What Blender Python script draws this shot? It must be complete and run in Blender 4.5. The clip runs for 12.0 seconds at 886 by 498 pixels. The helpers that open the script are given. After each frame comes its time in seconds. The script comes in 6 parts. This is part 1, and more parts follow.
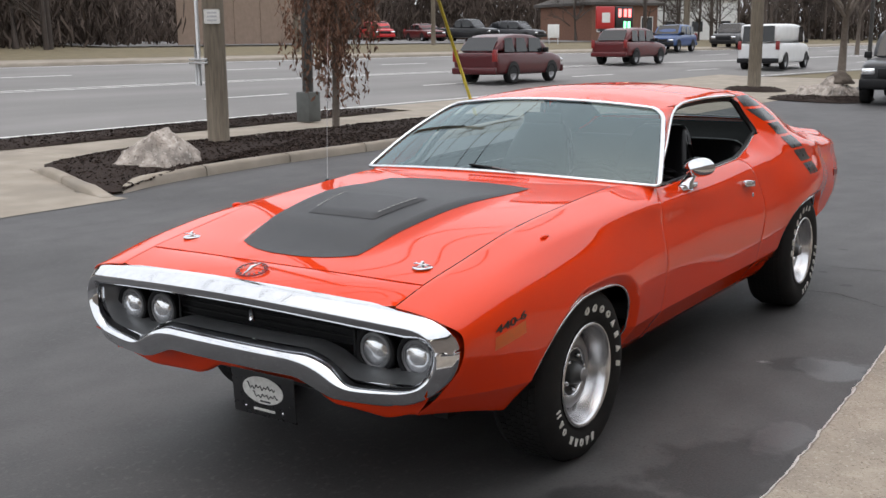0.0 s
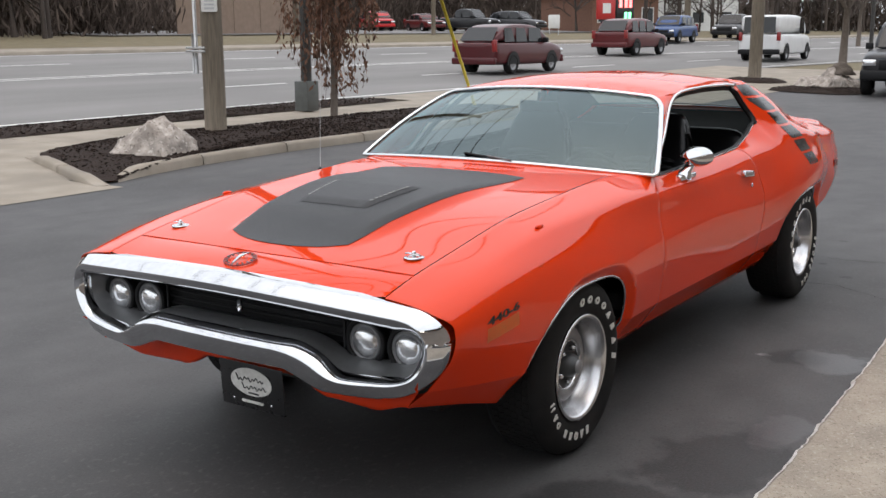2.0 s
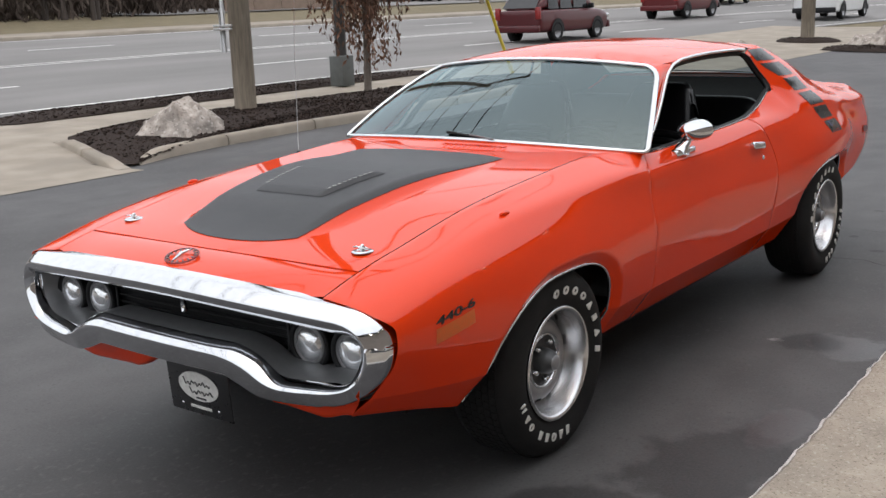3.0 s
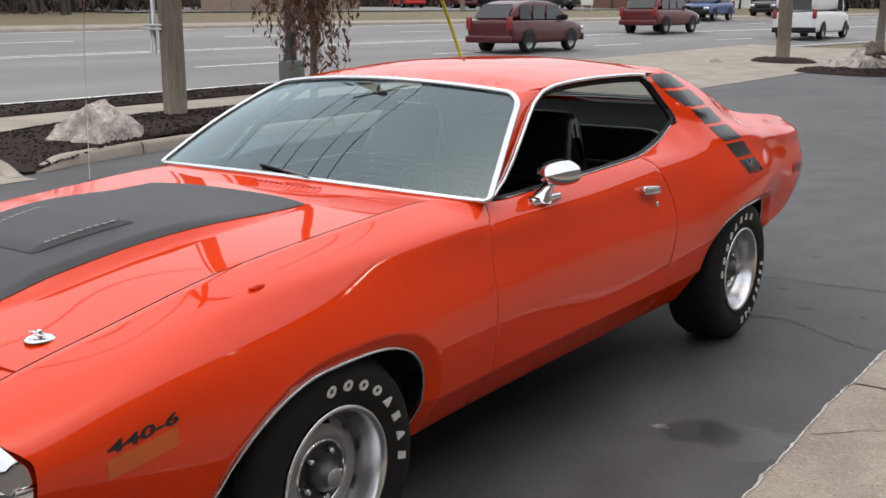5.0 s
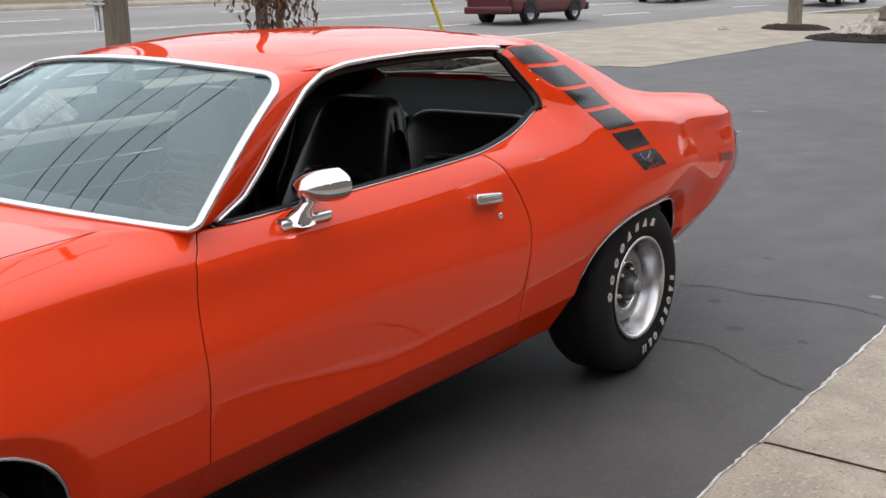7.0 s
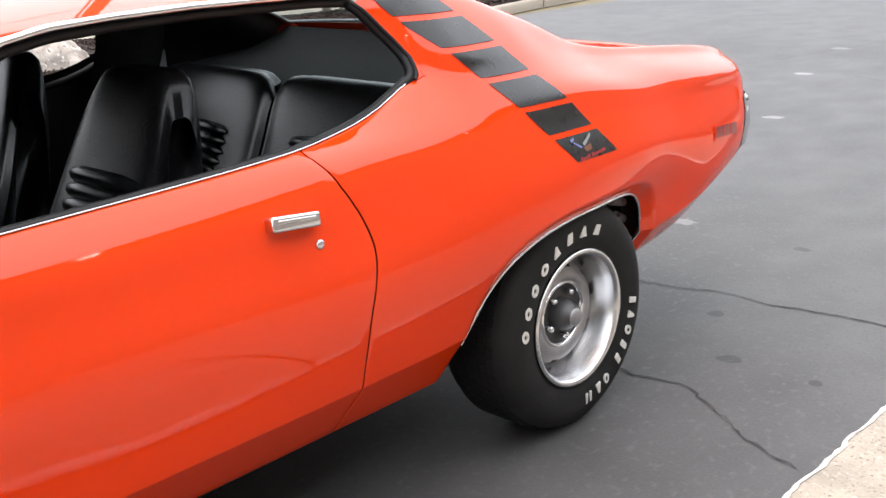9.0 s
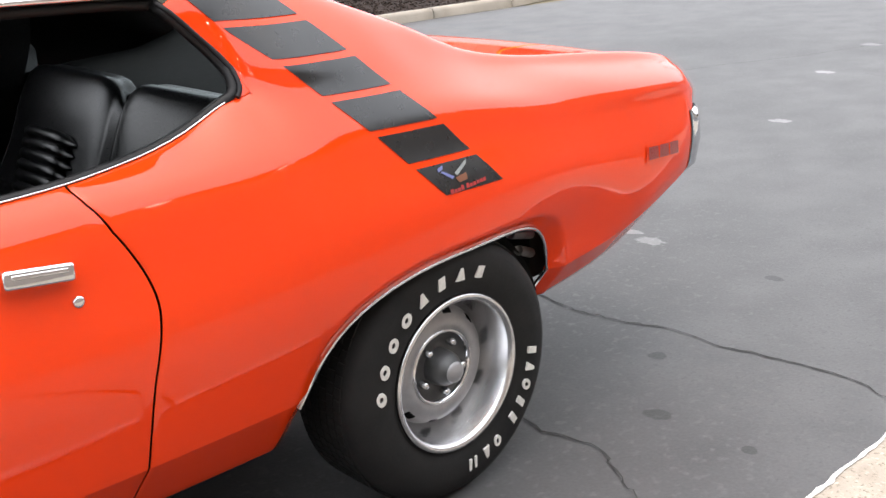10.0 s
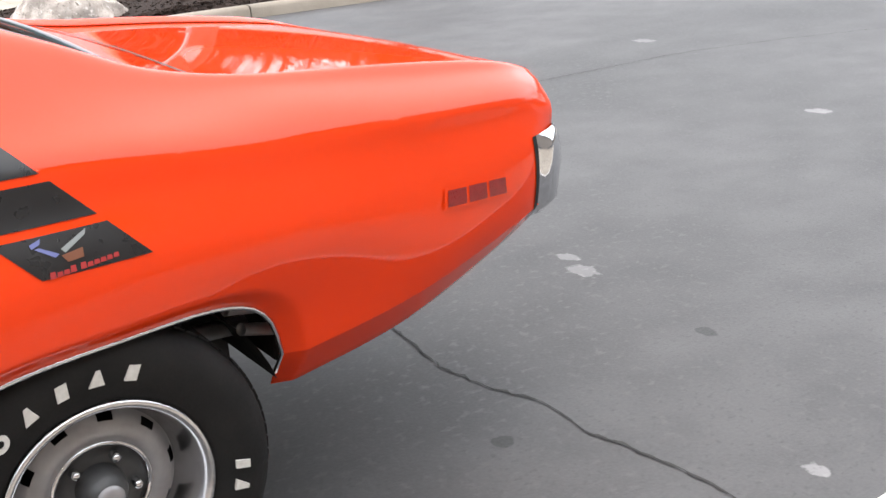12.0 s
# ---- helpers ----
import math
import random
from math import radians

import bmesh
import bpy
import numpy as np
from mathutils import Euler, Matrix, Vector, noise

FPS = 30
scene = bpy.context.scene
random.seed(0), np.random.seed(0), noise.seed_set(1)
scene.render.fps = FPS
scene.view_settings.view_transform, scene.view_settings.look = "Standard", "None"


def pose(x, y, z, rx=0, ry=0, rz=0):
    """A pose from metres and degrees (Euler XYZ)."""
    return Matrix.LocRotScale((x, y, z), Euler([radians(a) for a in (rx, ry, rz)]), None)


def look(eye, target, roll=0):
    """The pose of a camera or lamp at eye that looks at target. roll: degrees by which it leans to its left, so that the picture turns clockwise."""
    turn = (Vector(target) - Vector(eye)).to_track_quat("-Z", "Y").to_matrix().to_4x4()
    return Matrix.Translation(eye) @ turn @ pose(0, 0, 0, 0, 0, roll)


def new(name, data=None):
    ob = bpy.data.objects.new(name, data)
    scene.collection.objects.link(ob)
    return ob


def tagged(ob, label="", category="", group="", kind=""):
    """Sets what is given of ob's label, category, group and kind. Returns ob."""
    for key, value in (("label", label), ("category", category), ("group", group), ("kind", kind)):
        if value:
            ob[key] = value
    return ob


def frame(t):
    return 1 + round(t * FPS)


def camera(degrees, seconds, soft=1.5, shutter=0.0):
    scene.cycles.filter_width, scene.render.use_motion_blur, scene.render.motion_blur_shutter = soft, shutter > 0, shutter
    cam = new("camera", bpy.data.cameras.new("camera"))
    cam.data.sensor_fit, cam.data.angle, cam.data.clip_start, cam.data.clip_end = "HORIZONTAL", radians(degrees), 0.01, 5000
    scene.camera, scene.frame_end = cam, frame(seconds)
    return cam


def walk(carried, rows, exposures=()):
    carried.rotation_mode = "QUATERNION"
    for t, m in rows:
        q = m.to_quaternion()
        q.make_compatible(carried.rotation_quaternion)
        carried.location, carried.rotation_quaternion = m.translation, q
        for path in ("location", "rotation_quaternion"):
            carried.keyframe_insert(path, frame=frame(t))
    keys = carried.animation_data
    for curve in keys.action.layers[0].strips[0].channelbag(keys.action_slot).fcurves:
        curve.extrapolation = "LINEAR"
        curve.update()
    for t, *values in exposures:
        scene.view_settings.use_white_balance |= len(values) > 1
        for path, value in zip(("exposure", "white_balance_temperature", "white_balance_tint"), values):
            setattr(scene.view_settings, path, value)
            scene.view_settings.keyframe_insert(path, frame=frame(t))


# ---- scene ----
cam = camera(45.5, 12.0)
PATH = [
    (0, (2.633, -3.547, 1.608), (1.526, -1.925, 1.225), -0.6),
    (0.5, (2.629, -3.538, 1.605), (1.53, -1.912, 1.217), -0.6),
    (1, (2.621, -3.534, 1.604), (1.527, -1.907, 1.21), -0.4),
    (1.5, (2.618, -3.512, 1.599), (1.521, -1.887, 1.208), -1.0),
    (2, (2.614, -3.472, 1.59), (1.51, -1.854, 1.19), -0.4),
    (2.5, (2.652, -3.269, 1.568), (1.505, -1.689, 1.136), -0.8),
    (3, (2.721, -3.039, 1.591), (1.534, -1.494, 1.139), -2.3),
    (3.5, (2.681, -2.79, 1.575), (1.543, -1.213, 1.108), -0.2),
    (3.7, (2.656, -2.686, 1.579), (1.544, -1.094, 1.1), 0.9),
    (5.3, (2.691, -1.79, 1.575), (1.52, -0.228, 1.14), -0.6),
    (5.5, (2.685, -1.677, 1.56), (1.515, -0.114, 1.125), -0.8),
    (6, (2.712, -1.331, 1.535), (1.605, 0.264, 1.057), -1.5),
    (6.5, (2.766, -0.981, 1.521), (1.604, 0.58, 1.057), -1.6),
    (6.7, (2.746, -0.872, 1.521), (1.574, 0.678, 1.047), -1.3),
    (8.3, (2.687, 0.143, 1.468), (1.351, 1.525, 0.916), -3.9),
    (8.5, (2.659, 0.256, 1.471), (1.318, 1.623, 0.895), -3.8),
    (9, (2.57, 0.585, 1.475), (1.252, 1.962, 0.869), -2.5),
    (9.5, (2.569, 0.932, 1.459), (1.261, 2.32, 0.858), -2.7),
    (10, (2.596, 1.247, 1.462), (1.217, 2.551, 0.832), -2.1),
    (10.5, (2.514, 1.522, 1.458), (1.098, 2.779, 0.814), 0.2),
    (11, (2.489, 1.793, 1.465), (1.054, 3.024, 0.813), -1.3),
    (11.5, (2.605, 2.128, 1.454), (1.126, 3.296, 0.785), -1.6),
    (12, (2.646, 2.437, 1.447), (1.121, 3.528, 0.752), -3.2),
]
EXPOSURES = [(0, 0.37), (3.7, 0.38), (6.5, 0.40), (8.3, 1.47), (9.5, 1.62), (12, 1.55)]
walk(cam, [(t, look(eye, target, roll)) for t, eye, target, roll in PATH], EXPOSURES)


# ---- light ----
world = bpy.data.worlds.new("overcast_sky")
scene.world = world
world.use_nodes = True
wn = world.node_tree
sky = wn.nodes.new("ShaderNodeTexSky")
sky.sky_type, sky.sun_disc = "NISHITA", False
sky.sun_elevation, sky.sun_rotation = radians(86), radians(200)
sky.air_density, sky.dust_density, sky.ozone_density = 1.0, 6.0, 1.0
cloud = wn.nodes.new("ShaderNodeMix")
cloud.data_type = "RGBA"
cloud.inputs[0].default_value = 0.65
cloud.inputs[7].default_value = (9.6, 9.9, 10.4, 1)
wn.links.new(sky.outputs[0], cloud.inputs[6])
wn.links.new(cloud.outputs[2], wn.nodes["Background"].inputs[0])
wn.nodes["Background"].inputs[1].default_value = 0.12
sun = new("sun", bpy.data.lights.new("sun", "SUN"))
sun.data.energy, sun.data.angle, sun.data.color = 0.6, radians(172), (1.0, 0.97, 0.92)
sun.matrix_world = look((1.2, -2.5, 18), (0, 0, 0))


# ---- materials ----
def material(name, c1, c2=None, scale=8.0, rough=0.6, metal=0.0, bump=0.0, fine=60.0, coat=0.0, spec=0.5,
             stains=0.0, stain_scale=0.6, rough_var=0.1, stretch=None, random=0.0, island=0.0, grit=None):
    """A principled surface with variation at two scales."""
    m = bpy.data.materials.new(name)
    m.use_nodes = True
    t = m.node_tree
    p = t.nodes["Principled BSDF"]
    p.inputs["Metallic"].default_value, p.inputs["Roughness"].default_value = metal, rough
    p.inputs["Coat Weight"].default_value, p.inputs["Coat Roughness"].default_value = coat, 0.03
    p.inputs["Specular IOR Level"].default_value = spec
    p.inputs["Base Color"].default_value = (*c1, 1)
    if c2 is None:
        return m
    co = t.nodes.new("ShaderNodeTexCoord")
    src = co.outputs["Object"]
    if stretch:
        mp = t.nodes.new("ShaderNodeMapping")
        mp.inputs["Scale"].default_value = stretch
        t.links.new(src, mp.inputs[0])
        src = mp.outputs[0]

    def noise_at(sc, detail):
        n = t.nodes.new("ShaderNodeTexNoise")
        n.inputs["Scale"].default_value, n.inputs["Detail"].default_value = sc, detail
        t.links.new(src, n.inputs["Vector"])
        return n.outputs["Fac"]

    def ramp(fac, lo, hi):
        r = t.nodes.new("ShaderNodeMapRange")
        r.inputs[1].default_value, r.inputs[2].default_value = lo, hi
        t.links.new(fac, r.inputs[0])
        return r.outputs[0]

    def mixed(fac, a, b):
        x = t.nodes.new("ShaderNodeMix")
        x.data_type = "RGBA"
        t.links.new(fac, x.inputs[0])
        for i, v in ((6, a), (7, b)):
            if isinstance(v, tuple):
                x.inputs[i].default_value = (*v, 1)
            else:
                t.links.new(v, x.inputs[i])
        return x.outputs[2]

    col = mixed(ramp(noise_at(scale, 5), 0.3, 0.7), c1, c2)
    if stains:
        dark = tuple(v * (1 - stains) for v in c1)
        col = mixed(ramp(noise_at(stain_scale, 4), 0.45, 0.7), col, dark)
    if grit:
        dark, light, size = grit
        col = mixed(ramp(noise_at(size, 3), 0.56, 0.70), col, light)
        col = mixed(ramp(noise_at(size * 1.7, 2), 0.58, 0.72), col, dark)
    if random or island:
        if island:
            g = t.nodes.new("ShaderNodeNewGeometry").outputs["Random Per Island"]
        else:
            g = t.nodes.new("ShaderNodeObjectInfo").outputs["Random"]
        k = random or island
        h = t.nodes.new("ShaderNodeHueSaturation")
        r = t.nodes.new("ShaderNodeMapRange")
        r.inputs[3].default_value, r.inputs[4].default_value = 1 - k, 1 + k
        t.links.new(g, r.inputs[0])
        t.links.new(r.outputs[0], h.inputs["Value"])
        t.links.new(col, h.inputs["Color"])
        col = h.outputs[0]
    t.links.new(col, p.inputs["Base Color"])
    f = noise_at(fine, 4)
    r = t.nodes.new("ShaderNodeMapRange")
    r.inputs[3].default_value, r.inputs[4].default_value = max(0.02, rough - rough_var), min(1, rough + rough_var)
    t.links.new(f, r.inputs[0])
    t.links.new(r.outputs[0], p.inputs["Roughness"])
    if bump:
        b = t.nodes.new("ShaderNodeBump")
        b.inputs["Strength"].default_value, b.inputs["Distance"].default_value = bump, 0.01
        t.links.new(f, b.inputs["Height"])
        t.links.new(b.outputs[0], p.inputs["Normal"])
    return m


def glass(name, tint, rough=0.0, ior=2.0):
    """Thin glazing: tinted transmission under a clear gloss."""
    m = bpy.data.materials.new(name)
    m.use_nodes = True
    t = m.node_tree
    t.nodes.remove(t.nodes["Principled BSDF"])
    a, b = t.nodes.new("ShaderNodeBsdfTransparent"), t.nodes.new("ShaderNodeBsdfGlossy")
    a.inputs[0].default_value = (*tint, 1)
    b.inputs["Roughness"].default_value = rough
    f, x = t.nodes.new("ShaderNodeFresnel"), t.nodes.new("ShaderNodeMixShader")
    f.inputs[0].default_value = ior
    b.inputs[0].default_value = (0.80, 0.97, 1.0, 1)
    if ior > 1.5:
        t.links.new(f.outputs[0], x.inputs[0])
    else:
        x.inputs[0].default_value = 0.14
    t.links.new(a.outputs[0], x.inputs[1])
    t.links.new(b.outputs[0], x.inputs[2])
    t.links.new(x.outputs[0], t.nodes["Material Output"].inputs[0])
    return m


PAINT = material("orange_enamel", (0.78, 0.047, 0.0045), (0.74, 0.043, 0.004), 1.2, 0.5, coat=0.88, spec=0.0, fine=400, rough_var=0.03)
CHROME = material("chrome", (0.70, 0.71, 0.73), (0.64, 0.65, 0.67), 30, 0.07, 1.0, fine=90, rough_var=0.04)
STEEL = material("brushed_trim", (0.74, 0.74, 0.75), (0.68, 0.68, 0.69), 6, 0.2, 1.0, fine=8, rough_var=0.03)
ARGENT = material("argent_paint", (0.20, 0.203, 0.208), (0.16, 0.163, 0.167), 20, 0.4, 0.5, fine=200)
SATIN = material("satin_black_stripe", (0.020, 0.021, 0.024), (0.027, 0.028, 0.031), 14, 0.5, bump=0.15, fine=700)
DECAL = material("black_vinyl", (0.012, 0.012, 0.013), (0.016, 0.016, 0.017), 20, 0.28, fine=30, rough_var=0.03)
BLACK = material("black_grille", (0.008, 0.008, 0.009), (0.012, 0.012, 0.013), 20, 0.5, fine=120, spec=0.25)
RUBBER = material("tyre_rubber", (0.010, 0.010, 0.0105), (0.017, 0.0165, 0.016), 9, 0.72, bump=0.05, fine=160, spec=0.22)
WHITE_RUBBER = material("raised_white_rubber", (0.70, 0.69, 0.66), (0.54, 0.53, 0.50), 60, 0.7, fine=200)
VINYL = material("black_vinyl_seat", (0.005, 0.005, 0.006), (0.009, 0.009, 0.010), 12, 0.30, bump=0.04, fine=320, spec=0.30)
UNDER = material("underbody", (0.010, 0.010, 0.010), (0.02, 0.018, 0.016), 6, 0.9, bump=0.3, fine=40)
WHEEL_GREY = material("wheel_argent", (0.36, 0.36, 0.37), (0.29, 0.29, 0.30), 25, 0.42, 0.55, fine=150)
# dark grey of hub and cap, deepened for the shade of the recess
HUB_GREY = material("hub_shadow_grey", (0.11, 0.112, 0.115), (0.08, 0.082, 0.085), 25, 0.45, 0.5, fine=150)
RED_LENS = material("red_lens", (0.25, 0.012, 0.012), (0.2, 0.01, 0.01), 80, 0.3, coat=0.15, fine=300)
LAMP_GLASS = material("sealed_beam", (0.92, 0.93, 0.94), (0.60, 0.61, 0.63), 35, 0.16, 0.85, bump=0.12, fine=60, coat=1.0)
GREY_METAL = material("galvanised", (0.5, 0.5, 0.5), (0.4, 0.4, 0.4), 20, 0.45, 0.7, fine=90)
WINDSCREEN = glass("tinted_glass", (0.44, 0.52, 0.53))
REAR_GLASS = glass("clear_glass", (0.62, 0.68, 0.68), ior=1.25)
ASPHALT = material("asphalt", (0.050, 0.0485, 0.049), (0.082, 0.0795, 0.080), 3.4, 0.66, bump=0.08, fine=110, stains=0.34, stain_scale=0.5, rough_var=0.14, stretch=(1.0, 0.7, 1.0), grit=((0.050, 0.049, 0.049), (0.074, 0.072, 0.0715), 34))


def stain(mat, blobs, shade, gloss, size=4.5):
    """Stains and scuffs with soft ragged edges in a ground material. blobs: (x, y, half length, half width, turn)."""
    t = mat.node_tree
    p = t.nodes["Principled BSDF"]
    co = t.nodes.new("ShaderNodeTexCoord").outputs["Object"]
    n = t.nodes.new("ShaderNodeTexNoise")
    n.inputs["Scale"].default_value, n.inputs["Detail"].default_value = size, 6
    t.links.new(co, n.inputs["Vector"])
    total = None
    for x, y, a, b, turn in blobs:
        m = t.nodes.new("ShaderNodeMapping")
        m.vector_type = "TEXTURE"
        m.inputs["Location"].default_value = (x, y, 0)
        m.inputs["Rotation"].default_value = (0, 0, radians(turn))
        m.inputs["Scale"].default_value = (a, b, 1)
        d = t.nodes.new("ShaderNodeVectorMath")
        d.operation = "LENGTH"
        t.links.new(co, m.inputs[0])
        t.links.new(m.outputs[0], d.inputs[0])
        e = t.nodes.new("ShaderNodeMath")
        e.operation = "MULTIPLY_ADD"
        e.inputs[1].default_value = 1.5
        t.links.new(n.outputs["Fac"], e.inputs[0])
        t.links.new(d.outputs["Value"], e.inputs[2])
        r = t.nodes.new("ShaderNodeMapRange")
        r.inputs[1].default_value, r.inputs[2].default_value, r.inputs[3].default_value, r.inputs[4].default_value = 1.55, 1.75, 1.0, 0.0
        t.links.new(e.outputs[0], r.inputs[0])
        if total is None:
            total = r.outputs[0]
        else:
            k = t.nodes.new("ShaderNodeMath")
            k.operation = "MAXIMUM"
            t.links.new(total, k.inputs[0])
            t.links.new(r.outputs[0], k.inputs[1])
            total = k.outputs[0]
    for name, fac in (("Base Color", shade), ("Roughness", gloss)):
        old = p.inputs[name].links[0].from_socket
        k = t.nodes.new("ShaderNodeMapRange")
        k.inputs[3].default_value, k.inputs[4].default_value = 1.0, fac
        t.links.new(total, k.inputs[0])
        v = t.nodes.new("ShaderNodeVectorMath")
        v.operation = "MULTIPLY"
        t.links.new(old, v.inputs[0])
        t.links.new(k.outputs[0], v.inputs[1])
        t.links.new(v.outputs[0], p.inputs[name])


stain(ASPHALT, [(1.36, 0.22, 0.27, 0.42, -12), (1.15, -0.32, 0.30, 0.16, 25), (1.22, 1.66, 0.16, 0.15, 0)], 0.42, 0.92)
stain(ASPHALT, [(1.38, 1.69, 0.20, 0.20, 20), (1.46, 0.62, 0.12, 0.22, 0), (0.3, -1.9, 0.4, 0.16, 10)], 0.85, 0.62)
stain(ASPHALT, [(0.99, 3.61, 0.05, 0.035, 30), (0.75, 3.95, 0.035, 0.03, 0), (1.3, 3.6, 0.025, 0.02, 0), (0.66, 4.86, 0.04, 0.03, 0), (-0.4, -1.6, 0.03, 0.03, 0)], 0.45, 1.0, 22)
stain(ASPHALT, [(0.02, 4.94, 0.075, 0.055, 0), (-0.12, 5.0, 0.05, 0.035, 20), (-0.81, 7.56, 0.08, 0.06, 10), (-3.2, 8.69, 0.10, 0.08, 0), (1.36, 4.44, 0.035, 0.03, 0), (-1.5, 9.5, 0.09, 0.07, 0), (0.9, 9.9, 0.07, 0.05, 0), (-1.9, 11.2, 0.1, 0.08, 0), (1.08, 1.63, 0.04, 0.025, 0)], 3.0, 1.1, 22)
ROADWAY = material("worn_roadway", (0.165, 0.158, 0.153), (0.215, 0.207, 0.20), 0.7, 0.85, bump=0.2, fine=60, stains=0.18, stain_scale=0.2, stretch=(1, 0.25, 1))
CONCRETE = material("concrete", (0.43, 0.38, 0.315), (0.33, 0.285, 0.23), 9.0, 0.9, bump=0.8, fine=80, stains=0.32, stain_scale=3.2, grit=((0.19, 0.155, 0.115), (0.46, 0.42, 0.36), 60))
PALE_CONCRETE = material("pale_concrete", (0.345, 0.30, 0.245), (0.255, 0.22, 0.175), 1.8, 0.9, bump=0.4, fine=50, stains=0.32, stain_scale=1.1)
MULCH = material("mulch", (0.016, 0.011, 0.009), (0.036, 0.024, 0.019), 28, 0.95, bump=1.0, fine=60, island=0.6, spec=0.15)
EARTH = material("winter_grass", (0.17, 0.135, 0.075), (0.12, 0.10, 0.055), 2.0, 0.95, bump=0.6, fine=30)
LINE = material("road_marking", (0.78, 0.77, 0.74), (0.60, 0.59, 0.57), 5, 0.8, fine=50)
ROCK = material("limestone", (0.50, 0.445, 0.395), (0.25, 0.21, 0.18), 7, 0.9, bump=1.0, fine=24, stains=0.55, stain_scale=4, grit=((0.14, 0.115, 0.095), (0.58, 0.53, 0.48), 16))
POLE_WOOD = material("weathered_pole", (0.105, 0.085, 0.062), (0.175, 0.145, 0.11), 6, 0.9, bump=0.8, fine=30, stretch=(6, 6, 0.5))
DARK_METAL = material("bronze_post", (0.035, 0.033, 0.031), (0.05, 0.046, 0.042), 8, 0.5, 0.3, fine=60)
BARK = material("bark", (0.085, 0.068, 0.055), (0.13, 0.105, 0.085), 9, 0.95, bump=0.8, fine=40)
TWIG = material("far_twigs", (0.050, 0.038, 0.032), (0.085, 0.067, 0.056), 1.0, 0.95, fine=20, island=0.3)
DEAD_LEAF = material("dead_leaves", (0.115, 0.052, 0.032), (0.16, 0.085, 0.05), 30, 0.8, fine=90, island=0.45)


# ---- mesh helpers ----
def shape(v, f, smooth=True):
    me = bpy.data.meshes.new("shape")
    me.from_pydata([tuple(map(float, p)) for p in v], [], f)
    me.polygons.foreach_set("use_smooth", [smooth] * len(me.polygons))
    me.update()
    return me


def part(name, me, mat, parent=None, label=""):
    """One mesh object, under a thing or a part where one is given."""
    if isinstance(me, bmesh.types.BMesh):
        bm, me = me, bpy.data.meshes.new(name)
        bm.to_mesh(me)
        bm.free()
        me.polygons.foreach_set("use_smooth", [True] * len(me.polygons))
    me.name = name
    if not me.materials:
        me.materials.append(mat)
    ob = new(name, me)
    if parent is not None:
        ob.parent = parent
    if label:
        tagged(ob, label)
    return ob


def thing(name, label, category, at=(0, 0, 0), turn=0.0, group="", kind=""):
    ob = new(name)
    ob.matrix_world = pose(*at, 0, 0, turn)
    return tagged(ob, label, category, group, kind)


def solid(ob, thick, offset=-1.0):
    m = ob.modifiers.new("thickness", "SOLIDIFY")
    m.thickness, m.offset = thick, offset
    ob.modifiers.new("true_normals", "WEIGHTED_NORMAL")
    return ob


def grid(P, close_u=False, close_v=False, flip=False):
    """Faces over a lattice of points P[i][j]."""
    P = np.asarray(P, float)
    n, m = P.shape[:2]
    f = []
    for i in range(n if close_u else n - 1):
        for j in range(m if close_v else m - 1):
            a, b, c, d = i * m + j, ((i + 1) % n) * m + j, ((i + 1) % n) * m + (j + 1) % m, i * m + (j + 1) % m
            f.append((a, d, c, b) if flip else (a, b, c, d))
    return P.reshape(-1, 3), f


def gridmesh(P, **k):
    return shape(*grid(P, **k))


def join(*pieces):
    """Several (points, faces) as one."""
    v, f = [], []
    for pv, pf in pieces:
        k = len(v)
        v += [tuple(p) for p in pv]
        f += [tuple(i + k for i in q) for q in pf]
    return v, f


def tube(path, r, sides=8, closed=False, flat=1.0, caps=True):
    """A round or flattened bar along a path."""
    path = [Vector(p) for p in path]
    n, P = len(path), []
    up = Vector((0, 0, 1))
    for i, p in enumerate(path):
        a = path[(i - 1) % n] if closed or i else p
        b = path[(i + 1) % n] if closed or i < n - 1 else p
        d = (b - a).normalized()
        s = d.cross(up)
        if s.length < 0.05:
            s = d.cross(Vector((1, 0, 0)))
        s.normalize()
        u = s.cross(d)
        k = r(i / (n - 1)) if callable(r) else r
        P.append([p + (s * math.cos(q) + u * math.sin(q) * flat) * k for q in [2 * math.pi * j / sides for j in range(sides)]])
    v, f = grid(P, close_u=closed, close_v=True, flip=True)
    if caps and not closed:
        f.append(tuple(range(sides)))
        f.append(tuple((n - 1) * sides + j for j in reversed(range(sides))))
    return v, f


def revolve(profile, sides=40, axis="x", skip=None):
    """Turn (radius, along) pairs about an axis. skip(i, j): leave the face out."""
    P = []
    for j in range(sides):
        a = 2 * math.pi * j / sides
        c, s = math.cos(a), math.sin(a)
        P.append([{"x": (h, r * c, r * s), "y": (r * c, h, -r * s), "z": (r * c, r * s, h)}[axis] for r, h in profile])
    v, f = grid(P, close_u=True)
    if skip:
        m = len(profile) - 1
        f = [q for k, q in enumerate(f) if not skip(k % m, k // m)]
    return v, f


def box(x0, x1, y0, y1, z0, z1):
    v = [(x, y, z) for x in (x0, x1) for y in (y0, y1) for z in (z0, z1)]
    return v, [(0, 1, 3, 2), (4, 6, 7, 5), (0, 4, 5, 1), (2, 3, 7, 6), (0, 2, 6, 4), (1, 5, 7, 3)]


